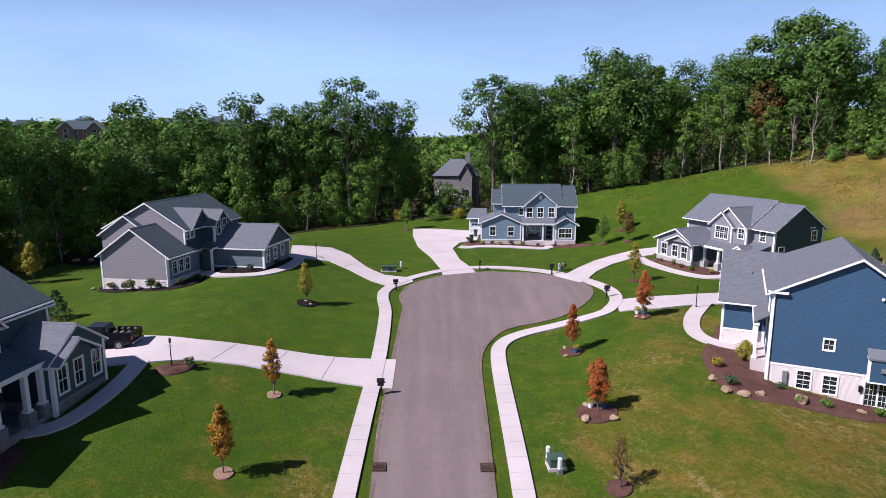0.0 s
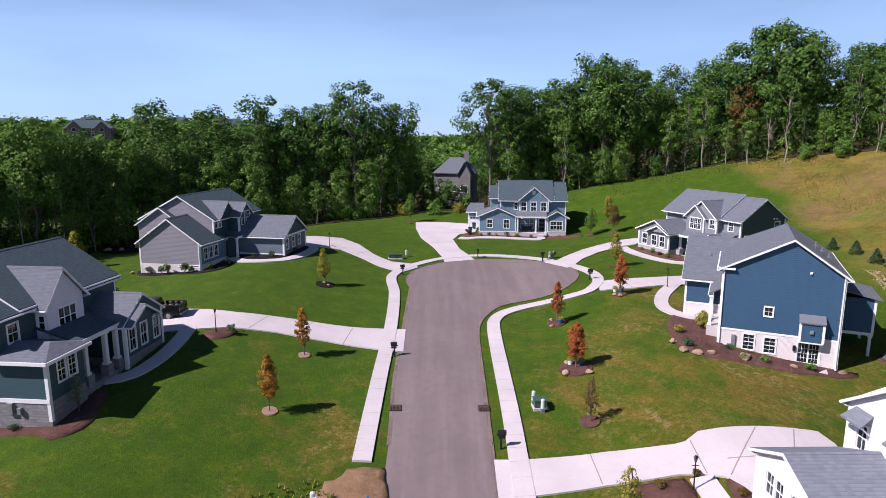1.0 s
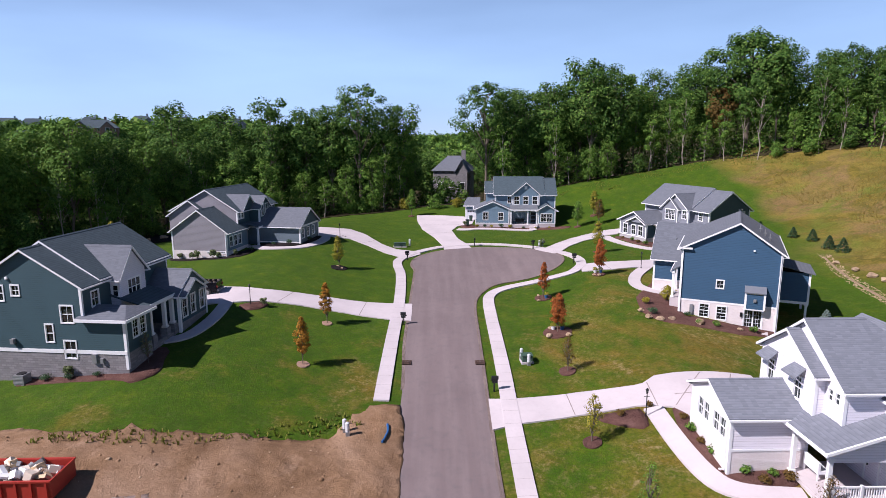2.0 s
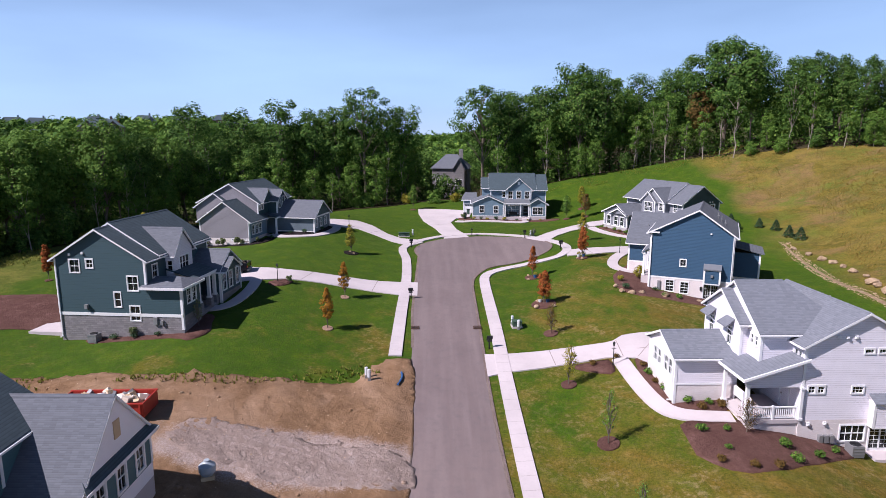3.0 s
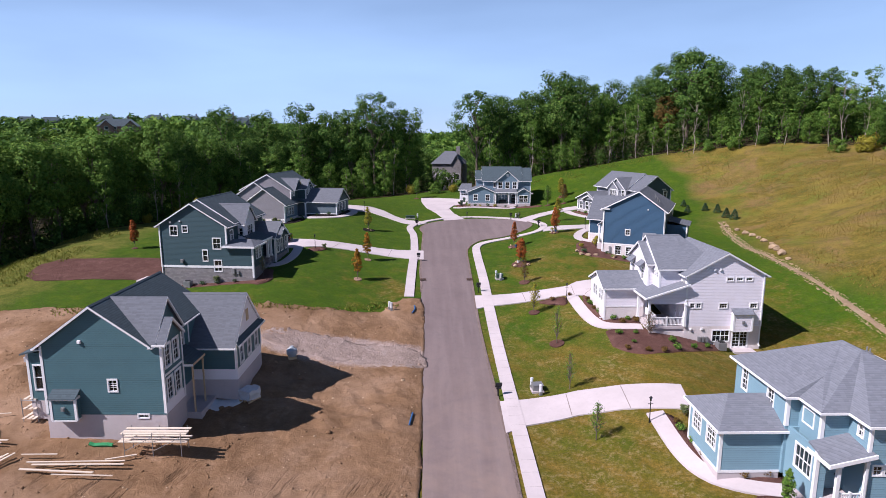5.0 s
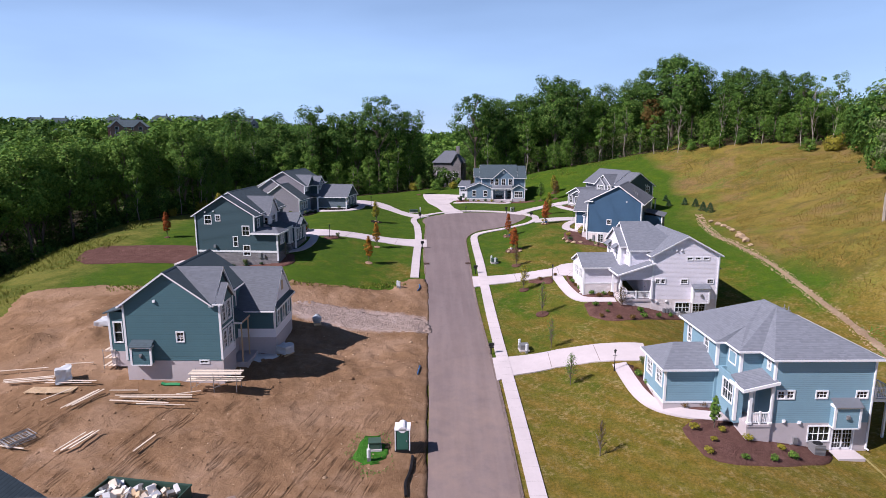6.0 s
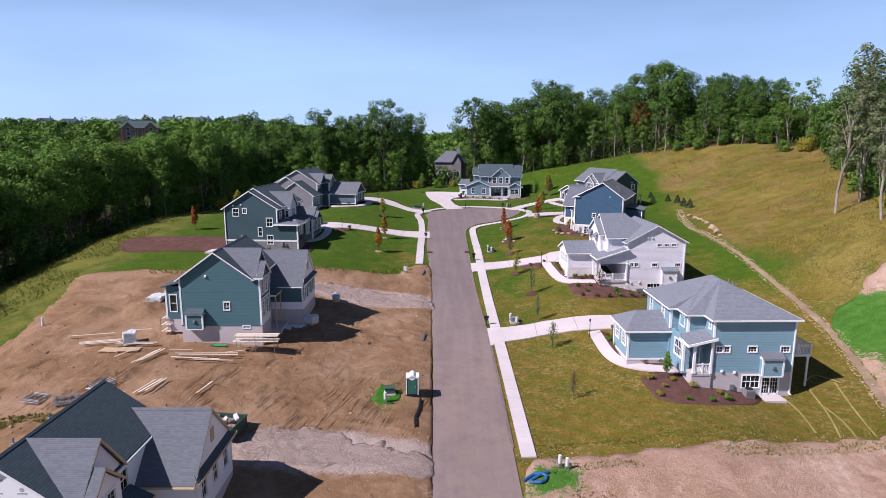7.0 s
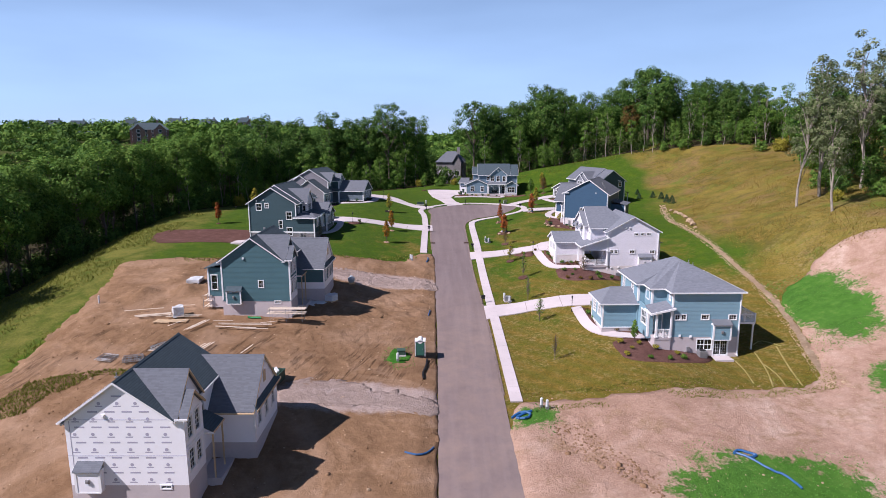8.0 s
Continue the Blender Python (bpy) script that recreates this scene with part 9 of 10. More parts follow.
# ---- building site ----
def portable_toilet(x, y):
    root = thing("portable_toilet", x, y, stand(x, y) + 0.02, 0, "dark green portable toilet with a white roof at the road edge", "portable toilet")
    root.scale = (1.0, 1.0, 0.87)
    bm = bmesh.new()
    box(bm, -0.56, 0.56, -0.56, 0.56, 0.08, 2.05)
    bmesh.ops.bevel(bm, geom=bm.edges[:], offset=0.03, segments=2, affect="EDGES")
    part("cabin", bm, DUMPSTER_GREEN, root)
    bm = bmesh.new()
    tube(bm, (0, -0.62, 2.1), (0, 0.62, 2.1), 0.3, 0.3, 14)
    box(bm, -0.62, 0.62, -0.62, 0.62, 2.03, 2.15)
    part("roof", bm, WHITE, root)
    bm = bmesh.new()
    box(bm, -0.42, 0.42, -0.60, -0.565, 0.2, 1.95)
    part("door", bm, plain("toilet_door_green", (0.03, 0.12, 0.09), 0.5), root)
    bm = bmesh.new()
    box(bm, 0.28, 0.36, -0.64, -0.60, 0.95, 1.1)
    part("latch", bm, GREY_METAL, root)
    for s in (-1, 1):
        bm = bmesh.new()
        box(bm, s * 0.56 - 0.04, s * 0.56 + 0.04, -0.60, -0.52, 0.08, 2.05)
        part("corner_strip", bm, WHITE, root)
    bm = bmesh.new()
    box(bm, -0.62, 0.62, -0.62, 0.62, -0.15, 0.08)
    part("skid", bm, BLACK, root)


portable_toilet(-4.7, -17.4)


def dumpster(x, y, yaw, paint, label, H=1.35):
    root = thing("dumpster", x, y, stand(x, y) + 0.0, yaw, label, "dumpster", "dumpsters")
    L, W, t = 3.1, 1.2, 0.08
    for name, s in (("side_wall", (-L, L, -W, -W + t)), ("side_wall", (-L, L, W - t, W)), ("end_wall", (-L, -L + t, -W + t, W - t)), ("end_wall", (L - t, L, -W + t, W - t))):
        bm = bmesh.new()
        box(bm, *s, 0.05, H)
        part(name, bm, paint, root)
    bm = bmesh.new()
    box(bm, -L + 0.01, L - 0.01, -W + 0.01, W - 0.01, 0.0, 0.12)
    part("floor", bm, RUST, root)
    for s in (-1, 1):
        for k in range(8):
            bm = bmesh.new()
            a = -L + 0.25 + k * (2 * L - 0.5) / 7
            box(bm, a - 0.06, a + 0.06, *sorted((s * W, s * (W + 0.09))), 0.05, H - 0.05)
            part("rib", bm, paint, root)
        bm = bmesh.new()
        box(bm, -L - 0.03, L + 0.03, *sorted((s * (W - 0.05), s * (W + 0.1))), H - 0.06, H + 0.04)
        part("top_rail", bm, paint, root)
    r = random.Random(int(x * 3))
    heap = [(TIMBER_PALE, 16), (WHITE, 14), (GREY_METAL, 8), (TIMBER, 12)]
    for material, n in heap:
        bm = bmesh.new()
        for k in range(n):
            a, b = r.uniform(-L + 0.5, L - 0.5), r.uniform(-W + 0.3, W - 0.3)
            w1, w2, w3 = r.uniform(0.12, 0.4), r.uniform(0.08, 0.3), r.uniform(0.05, 0.25)
            q = bmesh.new()
            box(q, -w1, w1, -w2, w2, -w3, w3)
            q.transform(pose(a, b, H * r.uniform(0.72, 1.06), r.uniform(-40, 40), r.uniform(-40, 40), r.uniform(0, 360)))
            me = bpy.data.meshes.new("scrap_piece")
            q.to_mesh(me)
            q.free()
            bm.from_mesh(me)
            bpy.data.meshes.remove(me)
        ob = part("scrap", bm, material, root, "loose building scrap")
        ob["kind"] = "stuff"
    bm = bmesh.new()
    blob(bm, (0, 0, H * 0.4), (L - 0.3, W - 0.15, H * 0.32), 4, 0.3, 3)
    part("rubble", bm, DIRT_PALE, root)


dumpster(-21.9, -25.0, -10, DUMPSTER_GREEN, "dark green roll-off dumpster full of building scrap", 1.05)
dumpster(-24.9, 11.3, 2, RED_PAINT, "red roll-off dumpster full of building scrap", 1.1)


def plank(x, y, length, yaw, w=0.14, t=0.05, lift=0.04, material=None, name="plank", label="long pale timber plank lying on the soil"):
    """A board lying on the soil, tilted with the slope."""
    c, s = math.cos(radians(yaw)), math.sin(radians(yaw))
    a, b = land(x - c * length / 2, y - s * length / 2), land(x + c * length / 2, y + s * length / 2)
    bm = bmesh.new()
    box(bm, -length / 2, length / 2, -w / 2, w / 2, 0, t)
    ob = part(name, bm, material or TIMBER_PALE)
    ob.matrix_world = Matrix.Translation((x, y, max((a + b) / 2, stand(x, y)) + lift)) @ Matrix.Rotation(radians(yaw), 4, "Z") @ Matrix.Rotation(-math.atan2(b - a, length), 4, "Y")
    tagged(ob, label, "plank", "planks on the site")
    return ob


for x, y, length, yaw in ((-41.0, -7.5, 5.2, 1), (-39.0, -9.3, 4.6, 3), (-38.8, -9.7, 4.4, 4), (-38.6, -10.0, 4.2, 1), (-32.4, -13.3, 3.0, 62), (-32.0, -13.2, 3.0, 64), (-31.6, -13.1, 2.9, 62), (-26.3, -12.6, 6.4, 4), (-26.0, -12.9, 6.0, 3), (-27.2, -13.4, 5.0, -2), (-25.2, -13.9, 4.0, 1), (-34.6, -10.2, 4.4, -3), (-34.8, -10.5, 4.2, -2), (-29.2, -11.9, 2.4, 2),
                          (-29.8, -19.0, 2.6, 66), (-29.3, -18.9, 2.6, 64), (-28.8, -18.8, 2.5, 66), (-34.0, -19.5, 2.4, -12), (-23.6, -11.9, 2.0, 20), (-36.0, -6.6, 2.6, 4), (-31.4, -7.0, 2.2, 3), (-24.2, -19.0, 2.2, 70), (-34.6, -12.6, 2.4, 50)):
    plank(x, y, length, yaw, rng.uniform(0.08, 0.17), 0.045, rng.uniform(0.28, 0.4))


def pallet(x, y, yaw):
    root = thing("pallet", x, y, stand(x, y) + 0.04, yaw, "weathered timber pallet lying on the soil", "pallet", "pallets")
    for k in range(7):
        bm = bmesh.new()
        a = -0.55 + k * 0.183
        box(bm, a - 0.05, a + 0.05, -1.1, 1.1, 0.1, 0.13)
        part("slat", bm, TIMBER, root)
    for k in (-1, 0, 1):
        bm = bmesh.new()
        box(bm, -0.6, 0.6, k * 1.0 - 0.05, k * 1.0 + 0.05, 0.0, 0.1)
        part("runner", bm, TIMBER, root)


pallet(-36.9, -11.2, 84)
pallet(-34.9, -11.4, 92)


def scaffold(x, y, yaw, length, decks, base):
    root = thing("scaffold", x, y, base, yaw, "steel trestle scaffold with timber planks against a basement wall", "scaffold", "scaffolds")
    n = 3
    for k in range(n):
        a = -length / 2 + length * k / (n - 1)
        for b in (-0.6, 0.6):
            bm = bmesh.new()
            tube(bm, (a, b, -0.3), (a, b, decks[-1] + 0.1), 0.03, 0.03, 6)
            part("upright", bm, GREY_METAL, root)
        for z in decks:
            bm = bmesh.new()
            tube(bm, (a, -0.6, z - 0.06), (a, 0.6, z - 0.06), 0.025, 0.025, 6)
            part("ledger", bm, GREY_METAL, root)
    for k in range(n - 1):
        a, b = -length / 2 + length * k / (n - 1), -length / 2 + length * (k + 1) / (n - 1)
        bm = bmesh.new()
        tube(bm, (a, -0.6, 0.1), (b, -0.6, decks[-1] - 0.2), 0.02, 0.02, 5)
        part("brace", bm, GREY_METAL, root)
    for i, z in enumerate(decks):
        for b in (-0.5, -0.15, 0.3):
            bm = bmesh.new()
            box(bm, -length / 2 - 0.4 + 0.2 * i, length / 2 + 0.4, b - 0.12, b + 0.12, z, z + 0.05)
            part("plank", bm, TIMBER_PALE, root)


scaffold(-21.5, -11.0, -1, 4.0, (0.75, 1.35), 1.75)
scaffold(-32.6, -6.0, 86, 2.6, (0.9, 1.6, 2.3), 1.5)


def wrapped_load(x, y, sx, sy, sz, material, label, seed):
    root = thing("wrapped_pallet", x, y, stand(x, y) + 0.0, seed * 31, label, "pallet load", "wrapped pallets")
    bm = bmesh.new()
    for k in (-1, 0, 1):
        box(bm, -sx * 1.05, sx * 1.05, k * sy * 0.8 - 0.06, k * sy * 0.8 + 0.06, 0, 0.14)
    part("pallet_base", bm, TIMBER, root)
    bm = bmesh.new()
    box(bm, -sx, sx, -sy, sy, 0.14, sz)
    bmesh.ops.subdivide_edges(bm, edges=bm.edges[:], cuts=4, use_grid_fill=True)
    for v in bm.verts:
        v.co += Vector((noise.noise(v.co * 2 + Vector((seed, 0, 0))), noise.noise(v.co * 2 + Vector((0, seed, 0))), noise.noise(v.co * 2 + Vector((0, 0, seed))))) * 0.16
    part("wrapping", bm, material, root)


wrapped_load(-35.6, -9.8, 0.6, 0.6, 1.35, PALE_PLASTIC, "tall pallet load wrapped in white plastic sheet", 1)
wrapped_load(-17.3, -3.0, 0.65, 0.6, 1.0, PALE_PLASTIC, "pallet of material under crumpled clear plastic", 2)
wrapped_load(-38.4, 3.4, 1.3, 0.9, 0.6, PALE_PLASTIC, "low heap of material under white plastic sheet", 3)
wrapped_load(-35.6, 2.6, 0.6, 0.5, 0.8, PALE_PLASTIC, "low heap of material under white plastic sheet", 4)


def mixer(x, y):
    root = thing("water_tank", x, y, stand(x, y) + 0.0, 20, "pale grey plastic water tank on a low stand", "water tank")
    bm = bmesh.new()
    tube(bm, (0, 0, 0.2), (0, 0, 0.45), 0.36, 0.52, 20)
    tube(bm, (0, 0, 0.45), (0, 0, 0.85), 0.52, 0.52, 20)
    tube(bm, (0, 0, 0.85), (0, 0, 1.12), 0.52, 0.20, 20)
    tube(bm, (0, 0, 1.12), (0, 0, 1.2), 0.20, 0.18, 16)
    part("tank", bm, plain("tank_plastic", (0.36, 0.40, 0.44), 0.4), root)
    bm = bmesh.new()
    box(bm, -0.4, 0.4, -0.4, 0.4, -0.05, 0.2)
    part("stand", bm, TIMBER, root)


mixer(-15.7, 5.5)
sheet = lay("plastic_sheet", [(-20.9, -4.3), (-20.4, -3.4), (-19.4, -3.3), (-18.4, -2.6), (-17.6, -3.2), (-18.2, -4.0), (-19.2, -4.0), (-19.4, -4.8), (-20.2, -4.7)], PALE_PLASTIC, "crumpled clear plastic sheet lying on the soil", 0.10, 0.3, 0.3, 21, ruts, "plastic sheet")
sheet["kind"] = ""


def frame_stack(x, y, yaw, n):
    root = thing("steel_heap", x, y, stand(x, y) + 0.08, yaw, "heap of grey steel scaffold frames on the soil", "scaffold frames", "heaps of frames")
    for k in range(n):
        bm = bmesh.new()
        o = Vector((0.12 * math.sin(k * 2.3), 0.14 * math.cos(k * 1.7), 0.07 * k))
        pts = [Vector((-0.9, -0.6, 0)), Vector((0.9, -0.6, 0)), Vector((0.9, 0.6, 0.1)), Vector((-0.9, 0.6, 0.1))]
        for a, b in zip(pts, pts[1:] + pts[:1]):
            tube(bm, a + o, b + o, 0.028, 0.028, 6)
        for s in (-0.3, 0.3):
            tube(bm, Vector((s, -0.6, 0)) + o, Vector((s, 0.6, 0.1)) + o, 0.022, 0.022, 6)
        part("steel_frame", bm, GREY_METAL, root)


frame_stack(-36.0, -21.0, 20, 6)
frame_stack(-34.0, -18.6, 60, 7)
frame_stack(-39.2, -20.4, -15, 5)


def loose_tube(name, pts, r, material, label, category):
    bm = bmesh.new()
    line = spline(pts, 0.4)
    for a, b in zip(line, line[1:]):
        tube(bm, (a.x, a.y, stand(a.x, a.y) + r), (b.x, b.y, stand(b.x, b.y) + r), r, r, 6)
    tagged(part(name, bm, material), label, category)


loose_tube("silt_sock", [(-3.9, -18.4), (-4.0, -20.2), (-4.3, -21.8), (-4.2, -23.2)], 0.12, BLACK, "black filter sock lying on the soil by the road", "filter sock")
loose_tube("blue_pipe", [(-4.3, 20.9), (-4.2, 20.0), (-4.5, 18.8)], 0.09, BLUE_PLASTIC, "blue plastic pipe lying on the soil", "pipe")
loose_tube("blue_pipe", [(-3.1, -34.9), (-3.7, -35.9), (-4.6, -36.4), (-5.6, -36.1)], 0.08, BLUE_PLASTIC, "blue plastic pipe lying on the soil", "pipe")
loose_tube("blue_hose", [(22.6, -37.2), (23.6, -38.2), (24.4, -39.4), (25.4, -40.2), (25.8, -41.6)], 0.10, BLUE_PLASTIC, "blue plastic hose strewn over new grass", "hose")
loose_tube("blue_hose", [(22.4, -37.4), (22.9, -36.9), (23.6, -37.2), (24.2, -37.6), (23.4, -38.0)], 0.12, BLUE_PLASTIC, "blue plastic hose heaped on new grass", "hose")
loose_tube("blue_hose", [(4.4, -30.2), (5.2, -29.7), (6.2, -30.1), (5.6, -30.8), (4.8, -30.4), (5.6, -30.0), (6.4, -29.6)], 0.12, BLUE_PLASTIC, "blue plastic hose heaped on new grass", "hose")
loose_tube("green_pipe", [(-26.6, -10.4), (-25.0, -10.3)], 0.14, GREEN_PLASTIC, "bright green plastic pipe by a basement wall", "pipe")
loose_tube("drain_pipe", [(-3.7, -2.6), (-3.9, -4.4)], 0.08, BLUE_PLASTIC, "thin plastic pipe standing by the road", "pipe")
bm = bmesh.new()
tube(bm, (0, 0, -0.3), (0.1, -0.1, 1.5), 0.12, 0.12, 10)
ob = part("white_pipe", bm, WHITE)
ob.matrix_world = pose(-49.4, -2.8, land(-49.4, -2.8))
tagged(ob, "white plastic pipe standing upright in the soil", "pipe")


# ---- houses in the distance ----
def distant_house(x, y, z, yaw, w, d, hgt, rise, wall_m, roof_m, label, wings=1, floors=2):
    root = thing("house", x, y, z, yaw, label, "house", "distant houses")
    def body(u0, u1, v0, v1, h1, r1):
        bm = bmesh.new()
        box(bm, u0, u1, v0, v1, -3, h1)
        part("wall", bm, wall_m, root)
        bm = bmesh.new()
        m, o = (v0 + v1) / 2, 0.5
        i = (v1 - v0) * 0.35
        pts = [(u0 - o, v0 - o, h1), (u1 + o, v0 - o, h1), (u1 + o, v1 + o, h1), (u0 - o, v1 + o, h1), (u0 + i, m, h1 + r1), (u1 - i, m, h1 + r1)]
        vs = [bm.verts.new(p) for p in pts]
        for f in ((0, 1, 5, 4), (1, 2, 5), (2, 3, 4, 5), (3, 0, 4), (3, 2, 1, 0)):
            bm.faces.new([vs[k] for k in f])
        part("roof", bm, roof_m, root)
        n = max(2, int((u1 - u0) / 3.2))
        for k in range(n):
            for f in range(floors):
                a = u0 + (u1 - u0) * (k + 0.5) / n
                b0 = h1 * (f + 0.32) / floors
                bm = bmesh.new()
                for s in ((a - 0.65, a - 0.5, b0, b0 + 1.7), (a + 0.5, a + 0.65, b0, b0 + 1.7), (a - 0.5, a + 0.5, b0 + 1.55, b0 + 1.7), (a - 0.5, a + 0.5, b0, b0 + 0.12)):
                    box(bm, s[0], s[1], v0 - 0.08, v0 + 0.02, s[2], s[3])
                fr = part("window", bm, WHITE, root)
                bm = bmesh.new()
                box(bm, a - 0.5, a + 0.5, v0 - 0.04, v0 - 0.01, b0 + 0.12, b0 + 1.55)
                part("pane", bm, BLACK, fr)
    body(-w / 2, w / 2, 0, d, hgt, rise)
    for k in range(wings):
        s = -1 if k % 2 else 1
        u0, u1, v0, top = s * w * 0.28 - w * 0.15, s * w * 0.28 + w * 0.15, -2.4, hgt * 0.98
        bm = bmesh.new()
        m = (u0 + u1) / 2
        ring = [bm.verts.new((u, v0, z)) for u, z in ((u0, -3), (u1, -3), (u1, top), (m, top + rise * 0.75), (u0, top))]
        back = [bm.verts.new((q.co.x, d * 0.6, q.co.z)) for q in ring]
        bm.faces.new(ring)
        bm.faces.new(back[::-1])
        for k in range(5):
            bm.faces.new((ring[k], back[k], back[(k + 1) % 5], ring[(k + 1) % 5]))
        bmesh.ops.recalc_face_normals(bm, faces=bm.faces)
        part("front_bay", bm, wall_m, root)
        for side in (u0 - 0.4, u1 + 0.4):
            bm = bmesh.new()
            House.slab(None, bm, [(side, v0 - 0.4, top - 0.2), (side, d * 0.6, top - 0.2), (m, d * 0.6, top + rise * 0.75 + 0.15), (m, v0 - 0.4, top + rise * 0.75 + 0.15)], 0.15)
            part("roof_slope", bm, roof_m, root)
        for f in range(floors):
            bm = bmesh.new()
            b0 = hgt * (f + 0.3) / floors
            box(bm, m - 1.0, m + 1.0, v0 - 0.06, v0 + 0.02, b0, b0 + 1.9)
            fr = part("window", bm, WHITE, root)
            bm = bmesh.new()
            box(bm, m - 0.85, m + 0.85, v0 - 0.09, v0 - 0.05, b0 + 0.15, b0 + 1.75)
            part("pane", bm, BLACK, fr)
    bm = bmesh.new()
    box(bm, w * 0.2, w * 0.2 + 1.2, d * 0.5, d * 0.5 + 0.9, hgt, hgt + rise + 1.5)
    part("chimney", bm, wall_m, root)


distant_house(2.6, 150, 7.2, -8, 10.5, 10, 7.0, 4.0, STONE, ROOF, "grey house with steep dark roof among the trees", 1, 1)
distant_house(-181, 304, 20.5, 24, 22, 13, 7.6, 4.4, RED_BRICK, ROOF_DARK, "large red brick house on the far hillside", 2, 3)
for x, y, z, yaw, w, wm, lb in ((-248, 420, 27, 30, 14, WHITE_SIDING, "distant white house on the far hill"), (-214, 425, 28, 25, 16, MAUVE, "distant grey house on the far hill"), (-190, 432, 27.5, 20, 18, MAUVE, "distant grey house on the far hill"), (-163, 440, 29, 20, 13, RED_BRICK, "distant brick house on the far hill"), (-146, 420, 26, 18, 15, MAUVE, "distant grey house on the far hill"),
                               (-307, 450, 27, 34, 18, MAUVE, "distant grey house on the far hill"), (-340, 470, 28, 34, 18, GREY_BLUE, "distant grey house on the far hill"), (-235, 330, 17, 28, 16, MAUVE, "distant grey house on the far hill")):
    distant_house(x, y, z, yaw, w, 11, 6.2, 4.2, wm, ROOF_DARK, lb, 1)
t = make_tree(400, 9, 4.2, 0.2, LEAF_RED, BARK, 30, 34, 0.5, 0.15, 2.0, "tree", "dark red ornamental tree on the far hill", 0.0)
t.matrix_world = pose(-196, 345, land(-196, 345))


# ---- ground cover ----
def scatter(name, count, region, tall, wide, material, label, category, seed, blades=3, lift=0.0):
    """Loose tufts or stones over a stretch of ground, as one mass."""
    r = np.random.default_rng(seed)
    v, f, made = [], [], 0
    xs, ys = [p[0] for p in region], [p[1] for p in region]
    while made < count:
        x, y = r.uniform(min(xs), max(xs)), r.uniform(min(ys), max(ys))
        if not inside(region, x, y):
            continue
        if noise.noise((x * 0.12, y * 0.12, seed)) < -0.15:
            made += 0.2
            continue
        made += 1
        z = stand(x, y) + lift
        for b in range(blades):
            a = r.uniform(0, math.tau)
            s, h = wide * r.uniform(0.6, 1.4), tall * r.uniform(0.5, 1.4)
            lean = (math.cos(a + 1.5) * h * 0.6, math.sin(a + 1.5) * h * 0.6)
            n = len(v)
            v += [(x - math.cos(a) * s, y - math.sin(a) * s, z - 0.05), (x + math.cos(a) * s, y + math.sin(a) * s, z - 0.05), (x + math.cos(a) * s * 0.5 + lean[0], y + math.sin(a) * s * 0.5 + lean[1], z + h), (x - math.cos(a) * s * 0.6 + lean[0], y - math.sin(a) * s * 0.6 + lean[1], z + h * 0.8)]
            f.append((n, n + 1, n + 2, n + 3))
    return tagged(new(name, fast_mesh(name, np.array(v), np.array(f), material)), label, category, kind="stuff")


DRY = leaf_material("dry_grass", (0.18, 0.130, 0.028), (0.28, 0.195, 0.050), (0.40, 0.29, 0.10))
WEED = leaf_material("weeds", (0.13, 0.155, 0.020), (0.20, 0.205, 0.036), (0.31, 0.275, 0.075))
scatter("meadow_grass", 16000, [(47.5, 8), (49, 34), (54, 50), (62, 66), (60, 90), (66, 104), (88, 90), (100, 70), (96, 10), (62, -6), (50, 2)], 0.15, 0.035, DRY, "dry golden meadow grass on the hillside", "meadow grass", 3)
scatter("meadow_weeds", 600, [(47.5, 8), (49, 34), (54, 50), (62, 66), (60, 90), (66, 104), (88, 90), (100, 70), (96, 10), (62, -6), (50, 2)], 0.18, 0.04, WEED, "green weeds among the meadow grass", "weeds", 4)
scatter("edge_weeds", 7500, [(-76, -48), (-73, -2), (-73, 16), (-70, 47), (-60, 60), (-55, 52), (-55, 30), (-56, 17), (-53, 7), (-51, -8), (-50, -24), (-52, -48)], 0.30, 0.03, WEED, "rough weeds between soil and woodland", "weeds", 5)
scatter("site_weeds", 420, [(-46, 17.5), (-30, 17), (-16, 18), (-8, 22.8), (-6, 21), (-18, 16), (-44, 14)], 0.22, 0.05, WEED, "weeds at the edge of the bare soil", "weeds", 6, lift=0.0)
scatter("site_weeds", 2200, [(-46, -23.5), (-37, -22.4), (-33.5, -24), (-34, -26.5), (-40, -29), (-48, -31)], 0.16, 0.04, WEED, "weeds on the bare soil", "weeds", 7, lift=0.0)
scatter("hill_edge_weeds", 800, [(30, 108), (46, 112), (60, 110), (70, 104), (66, 99), (58, 105), (46, 107), (32, 103), (22, 104), (22, 108)], 0.22, 0.035, WEED, "tawny weeds along the wood's edge", "weeds", 8)


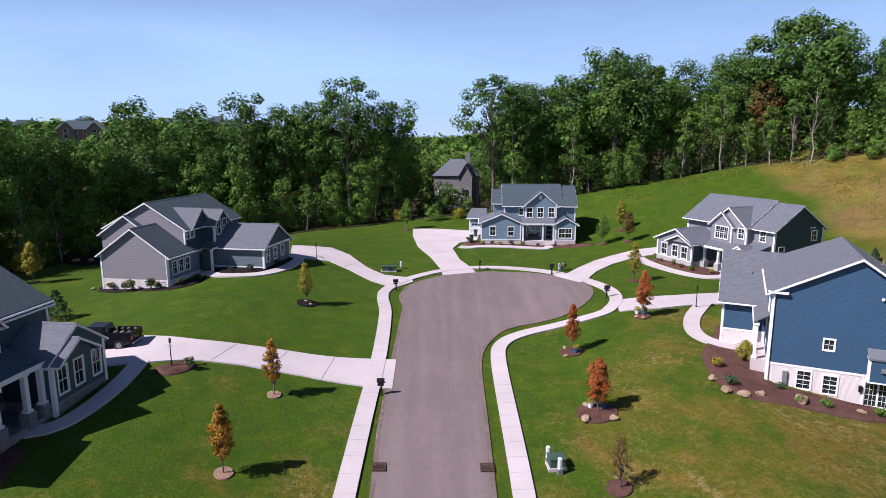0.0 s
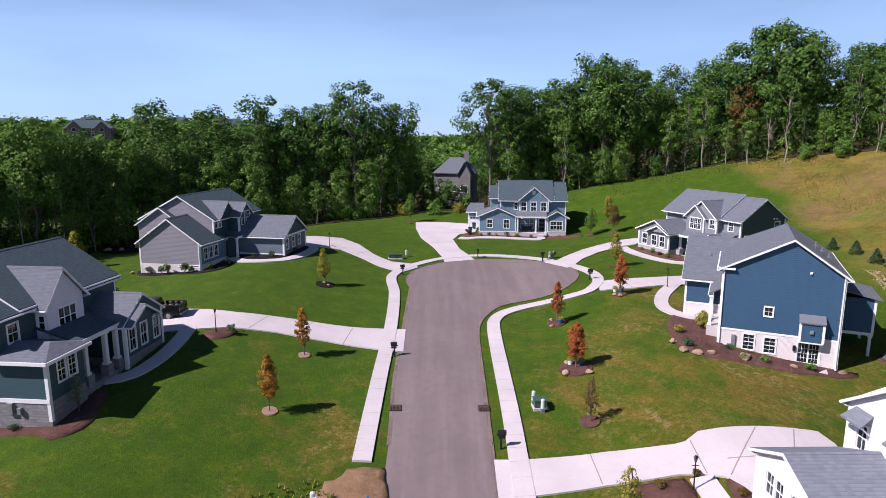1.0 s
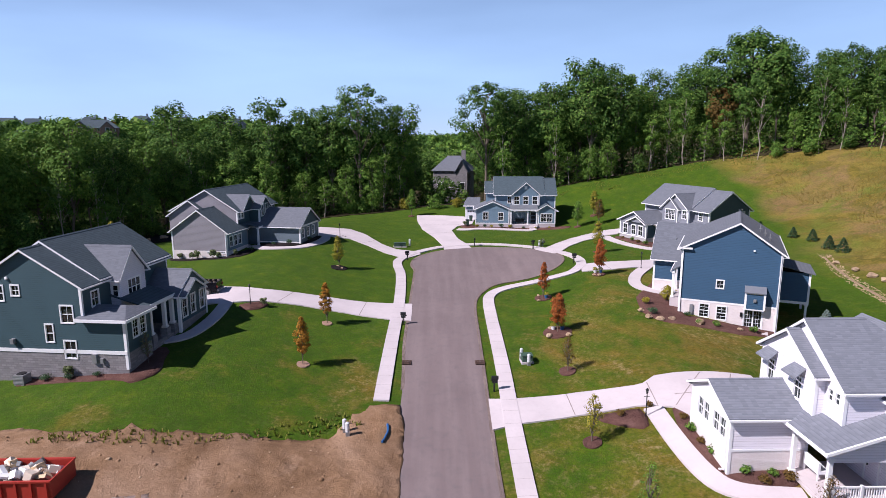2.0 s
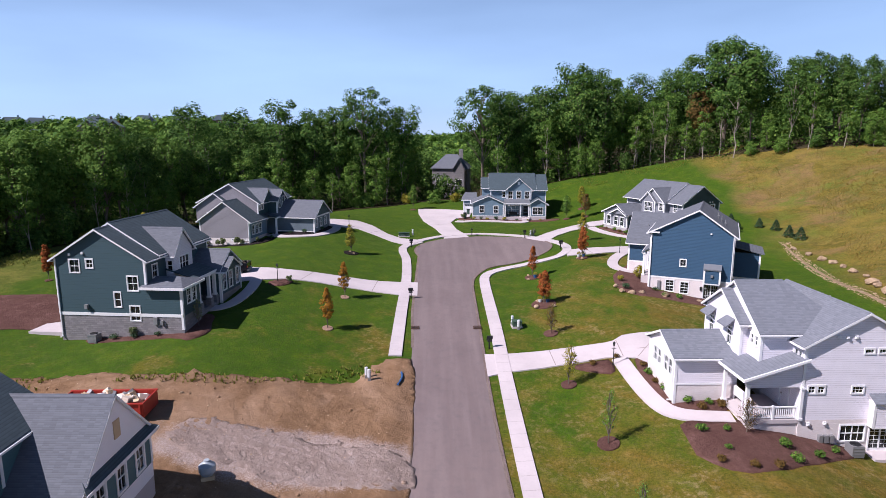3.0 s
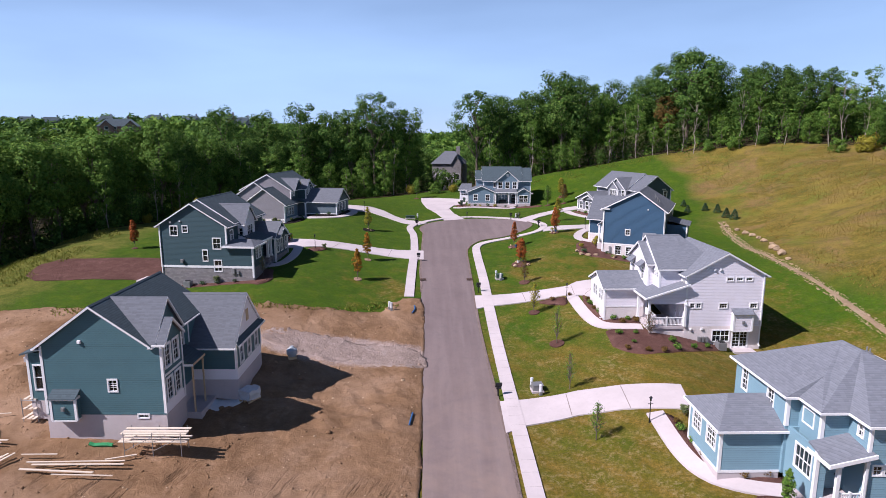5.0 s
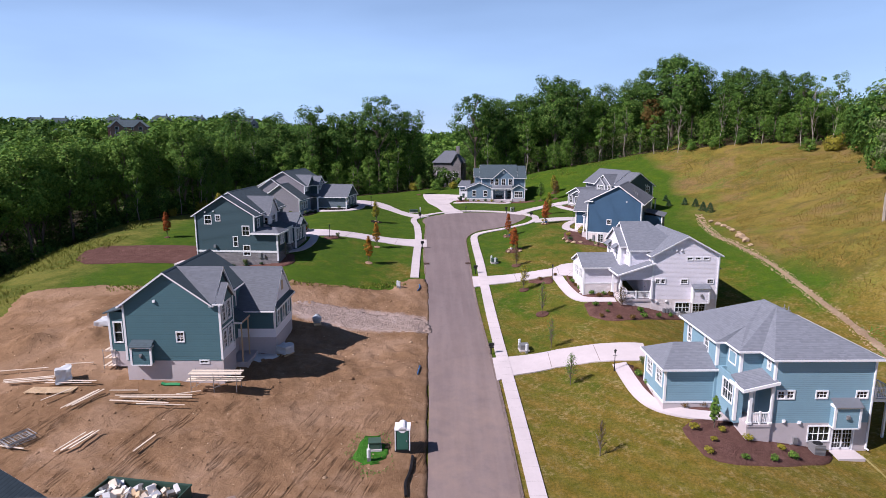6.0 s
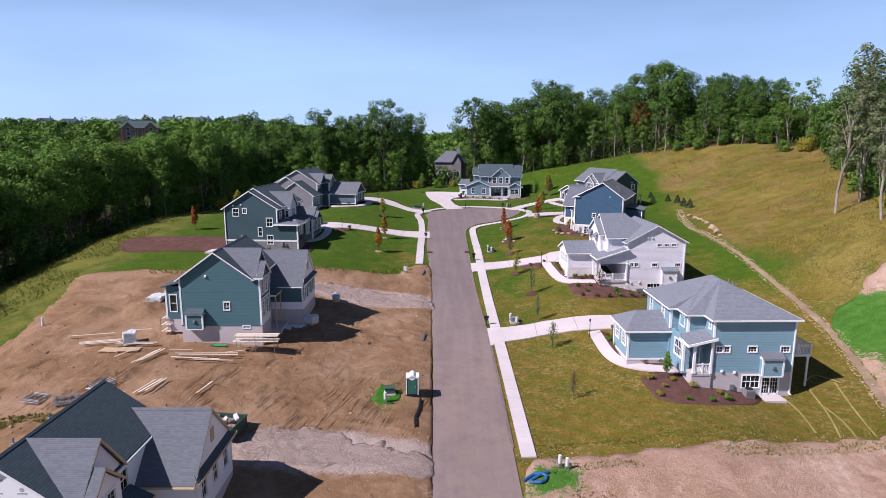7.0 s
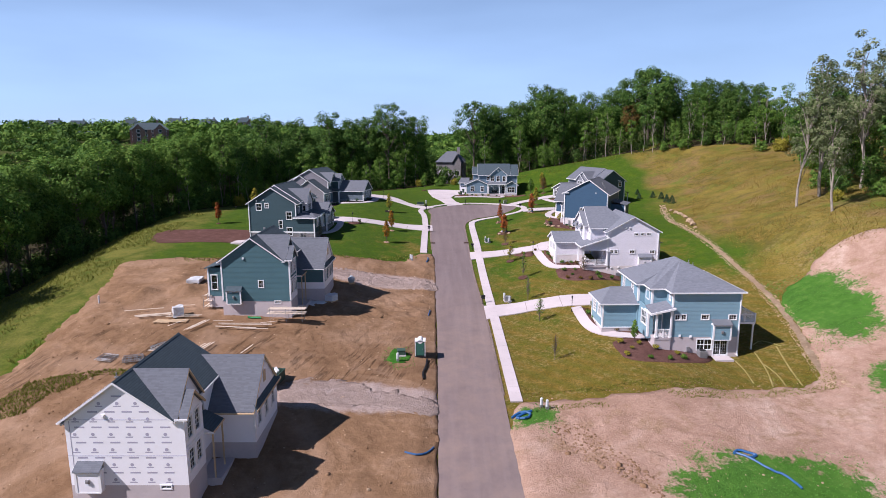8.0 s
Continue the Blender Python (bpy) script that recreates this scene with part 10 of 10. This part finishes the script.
def stones(name, count, region, size, material, label, seed, lift):
    r = random.Random(seed)
    base = bmesh.new()
    bmesh.ops.create_icosphere(base, subdivisions=1, radius=1.0)
    bv = [v.co.copy() for v in base.verts]
    bf = [[v.index for v in f.verts] for f in base.faces]
    base.free()
    v, f = [], []
    xs, ys = [p[0] for p in region], [p[1] for p in region]
    while len(f) < count * len(bf):
        x, y = r.uniform(min(xs), max(xs)), r.uniform(min(ys), max(ys))
        if not inside(region, x, y):
            continue
        s = size * r.uniform(0.4, 1.0) ** 2 * (2.2 if r.random() < 0.04 else 1.0)
        z, n = stand(x, y) + lift, len(v)
        for c in bv:
            k = 1 + 0.35 * noise.noise(c * 1.5 + Vector((x, y, 0)))
            v.append((x + c.x * s * k, y + c.y * s * k, z + c.z * s * k * 0.65))
        f += [[n + i for i in t3] for t3 in bf]
    return tagged(new(name, fast_mesh(name, np.array(v), np.array(f), material)), label, "stones", kind="stuff")


stones("soil_clods", 2300, [(-50, 16), (-24, 17), (-8, 20), (-3.2, 8), (-3.0, -46), (-48, -46), (-50, -10)], 0.13, DIRT, "loose clods of brown earth on the building site", 11, 0.0)
stones("soil_stones", 900, [(-50, 16), (-24, 17), (-8, 20), (-3.2, 8), (-3.0, -46), (-48, -46), (-50, -10)], 0.10, ROCK, "scattered stones on the building site", 12, 0.0)
stones("clod_heap", 520, [(8.0, -31.6), (10.6, -31.8), (13.0, -36.4), (15.6, -41.0), (14.6, -42.6), (11.2, -38.6), (8.2, -36.4)], 0.15, DIRT, "ridge of broken brown clods on the subsoil", 15, 0.0)
stones("subsoil_stones", 1300, [(5, -28), (36, -27), (44, -20), (60, -8), (62, -44), (6, -46)], 0.065, ROCK, "loose stones and clods on the stripped subsoil", 13, 0.0)
stones("track_stones", 3200, [(51.4, 62), (52.4, 61), (50.2, 53), (47.4, 41), (46.9, 34), (46.5, 20), (45.4, 4), (44, -7), (42, -15), (40, -22), (39, -28), (36.5, -27), (38.6, -20), (40.4, -14), (42.4, -6), (44, 4), (45, 20), (45.3, 34), (46.1, 42), (48.8, 54)], 0.115, ROCK, "stones lying in the drainage track", 14, -0.02)

# thin new grass round the sown patches, and worn wheel marks in the lawn
NEW_TUFT = leaf_material("new_grass_tufts", (0.07, 0.22, 0.03), (0.11, 0.28, 0.045), (0.18, 0.32, 0.07))
for k, (n, region) in enumerate(((2600, [(44.6, 2.0), (50.0, -1.0), (52.6, -6.0), (52.0, -13), (47.6, -21), (40.4, -20), (41.6, -12.4), (43, -4)]), (1300, [(16.0, -39.0), (19, -35.6), (25, -35.2), (33, -38), (32, -46), (15.5, -46)]), (300, [(4.2, -28.6), (6.5, -27.2), (9.2, -29), (8.6, -32.6), (5.6, -35.6), (4.6, -34)]), (700, [(40, -25.6), (47, -24), (48, -32), (39, -33)]), (260, [(-8.8, -15.6), (-5.8, -15.4), (-5.2, -20.2), (-7.4, -21.4), (-9.2, -18.4)]))):
    scatter("new_grass_tufts", n, region, 0.07, 0.035, NEW_TUFT, "thin tufts of bright new grass on bare ground", "grass", 30 + k)
scatter("lawn_edge_tufts", 2600, [(4.2, -25.0), (16, -25.2), (30, -23.6), (36.6, -24.0), (39.6, -19), (40.4, -22), (37.6, -27.6), (29.9, -28.2), (16, -29.6), (4.2, -29.2)], 0.07, 0.045, WEED, "thin grass straying onto the stripped ground", "grass", 41)
stones("lawn_edge_clods", 450, [(4.2, -25.8), (16, -26.0), (30, -24.4), (36.6, -24.8), (37.6, -27.6), (29.9, -28.2), (16, -29.6), (4.2, -29.2)], 0.08, DIRT_PALE, "loose clods along the edge of the lawn", 42, 0.0)
STRAW = earth("worn_grass", (0.36, 0.30, 0.12), (0.24, 0.20, 0.06), (0.46, 0.40, 0.20), 2.0)
for pts in (((31.2, -18.6), (31.2, -21.3), (30.7, -24.4)), ((34.4, -17.2), (33.5, -21.6), (32.3, -25.3)), ((33.9, -20.4), (34.0, -23.0), (33.5, -25.9)), ((37.4, -16.4), (36.0, -21.7), (35.2, -25.6)), ((35.2, -15.4), (36.6, -14.6), (37.9, -16.6))):
    tagged(ribbon("wheel_mark", pts, 0.15, 0.03, STRAW, 0.06), "pale worn wheel mark in the grass", "wheel mark", kind="structure")
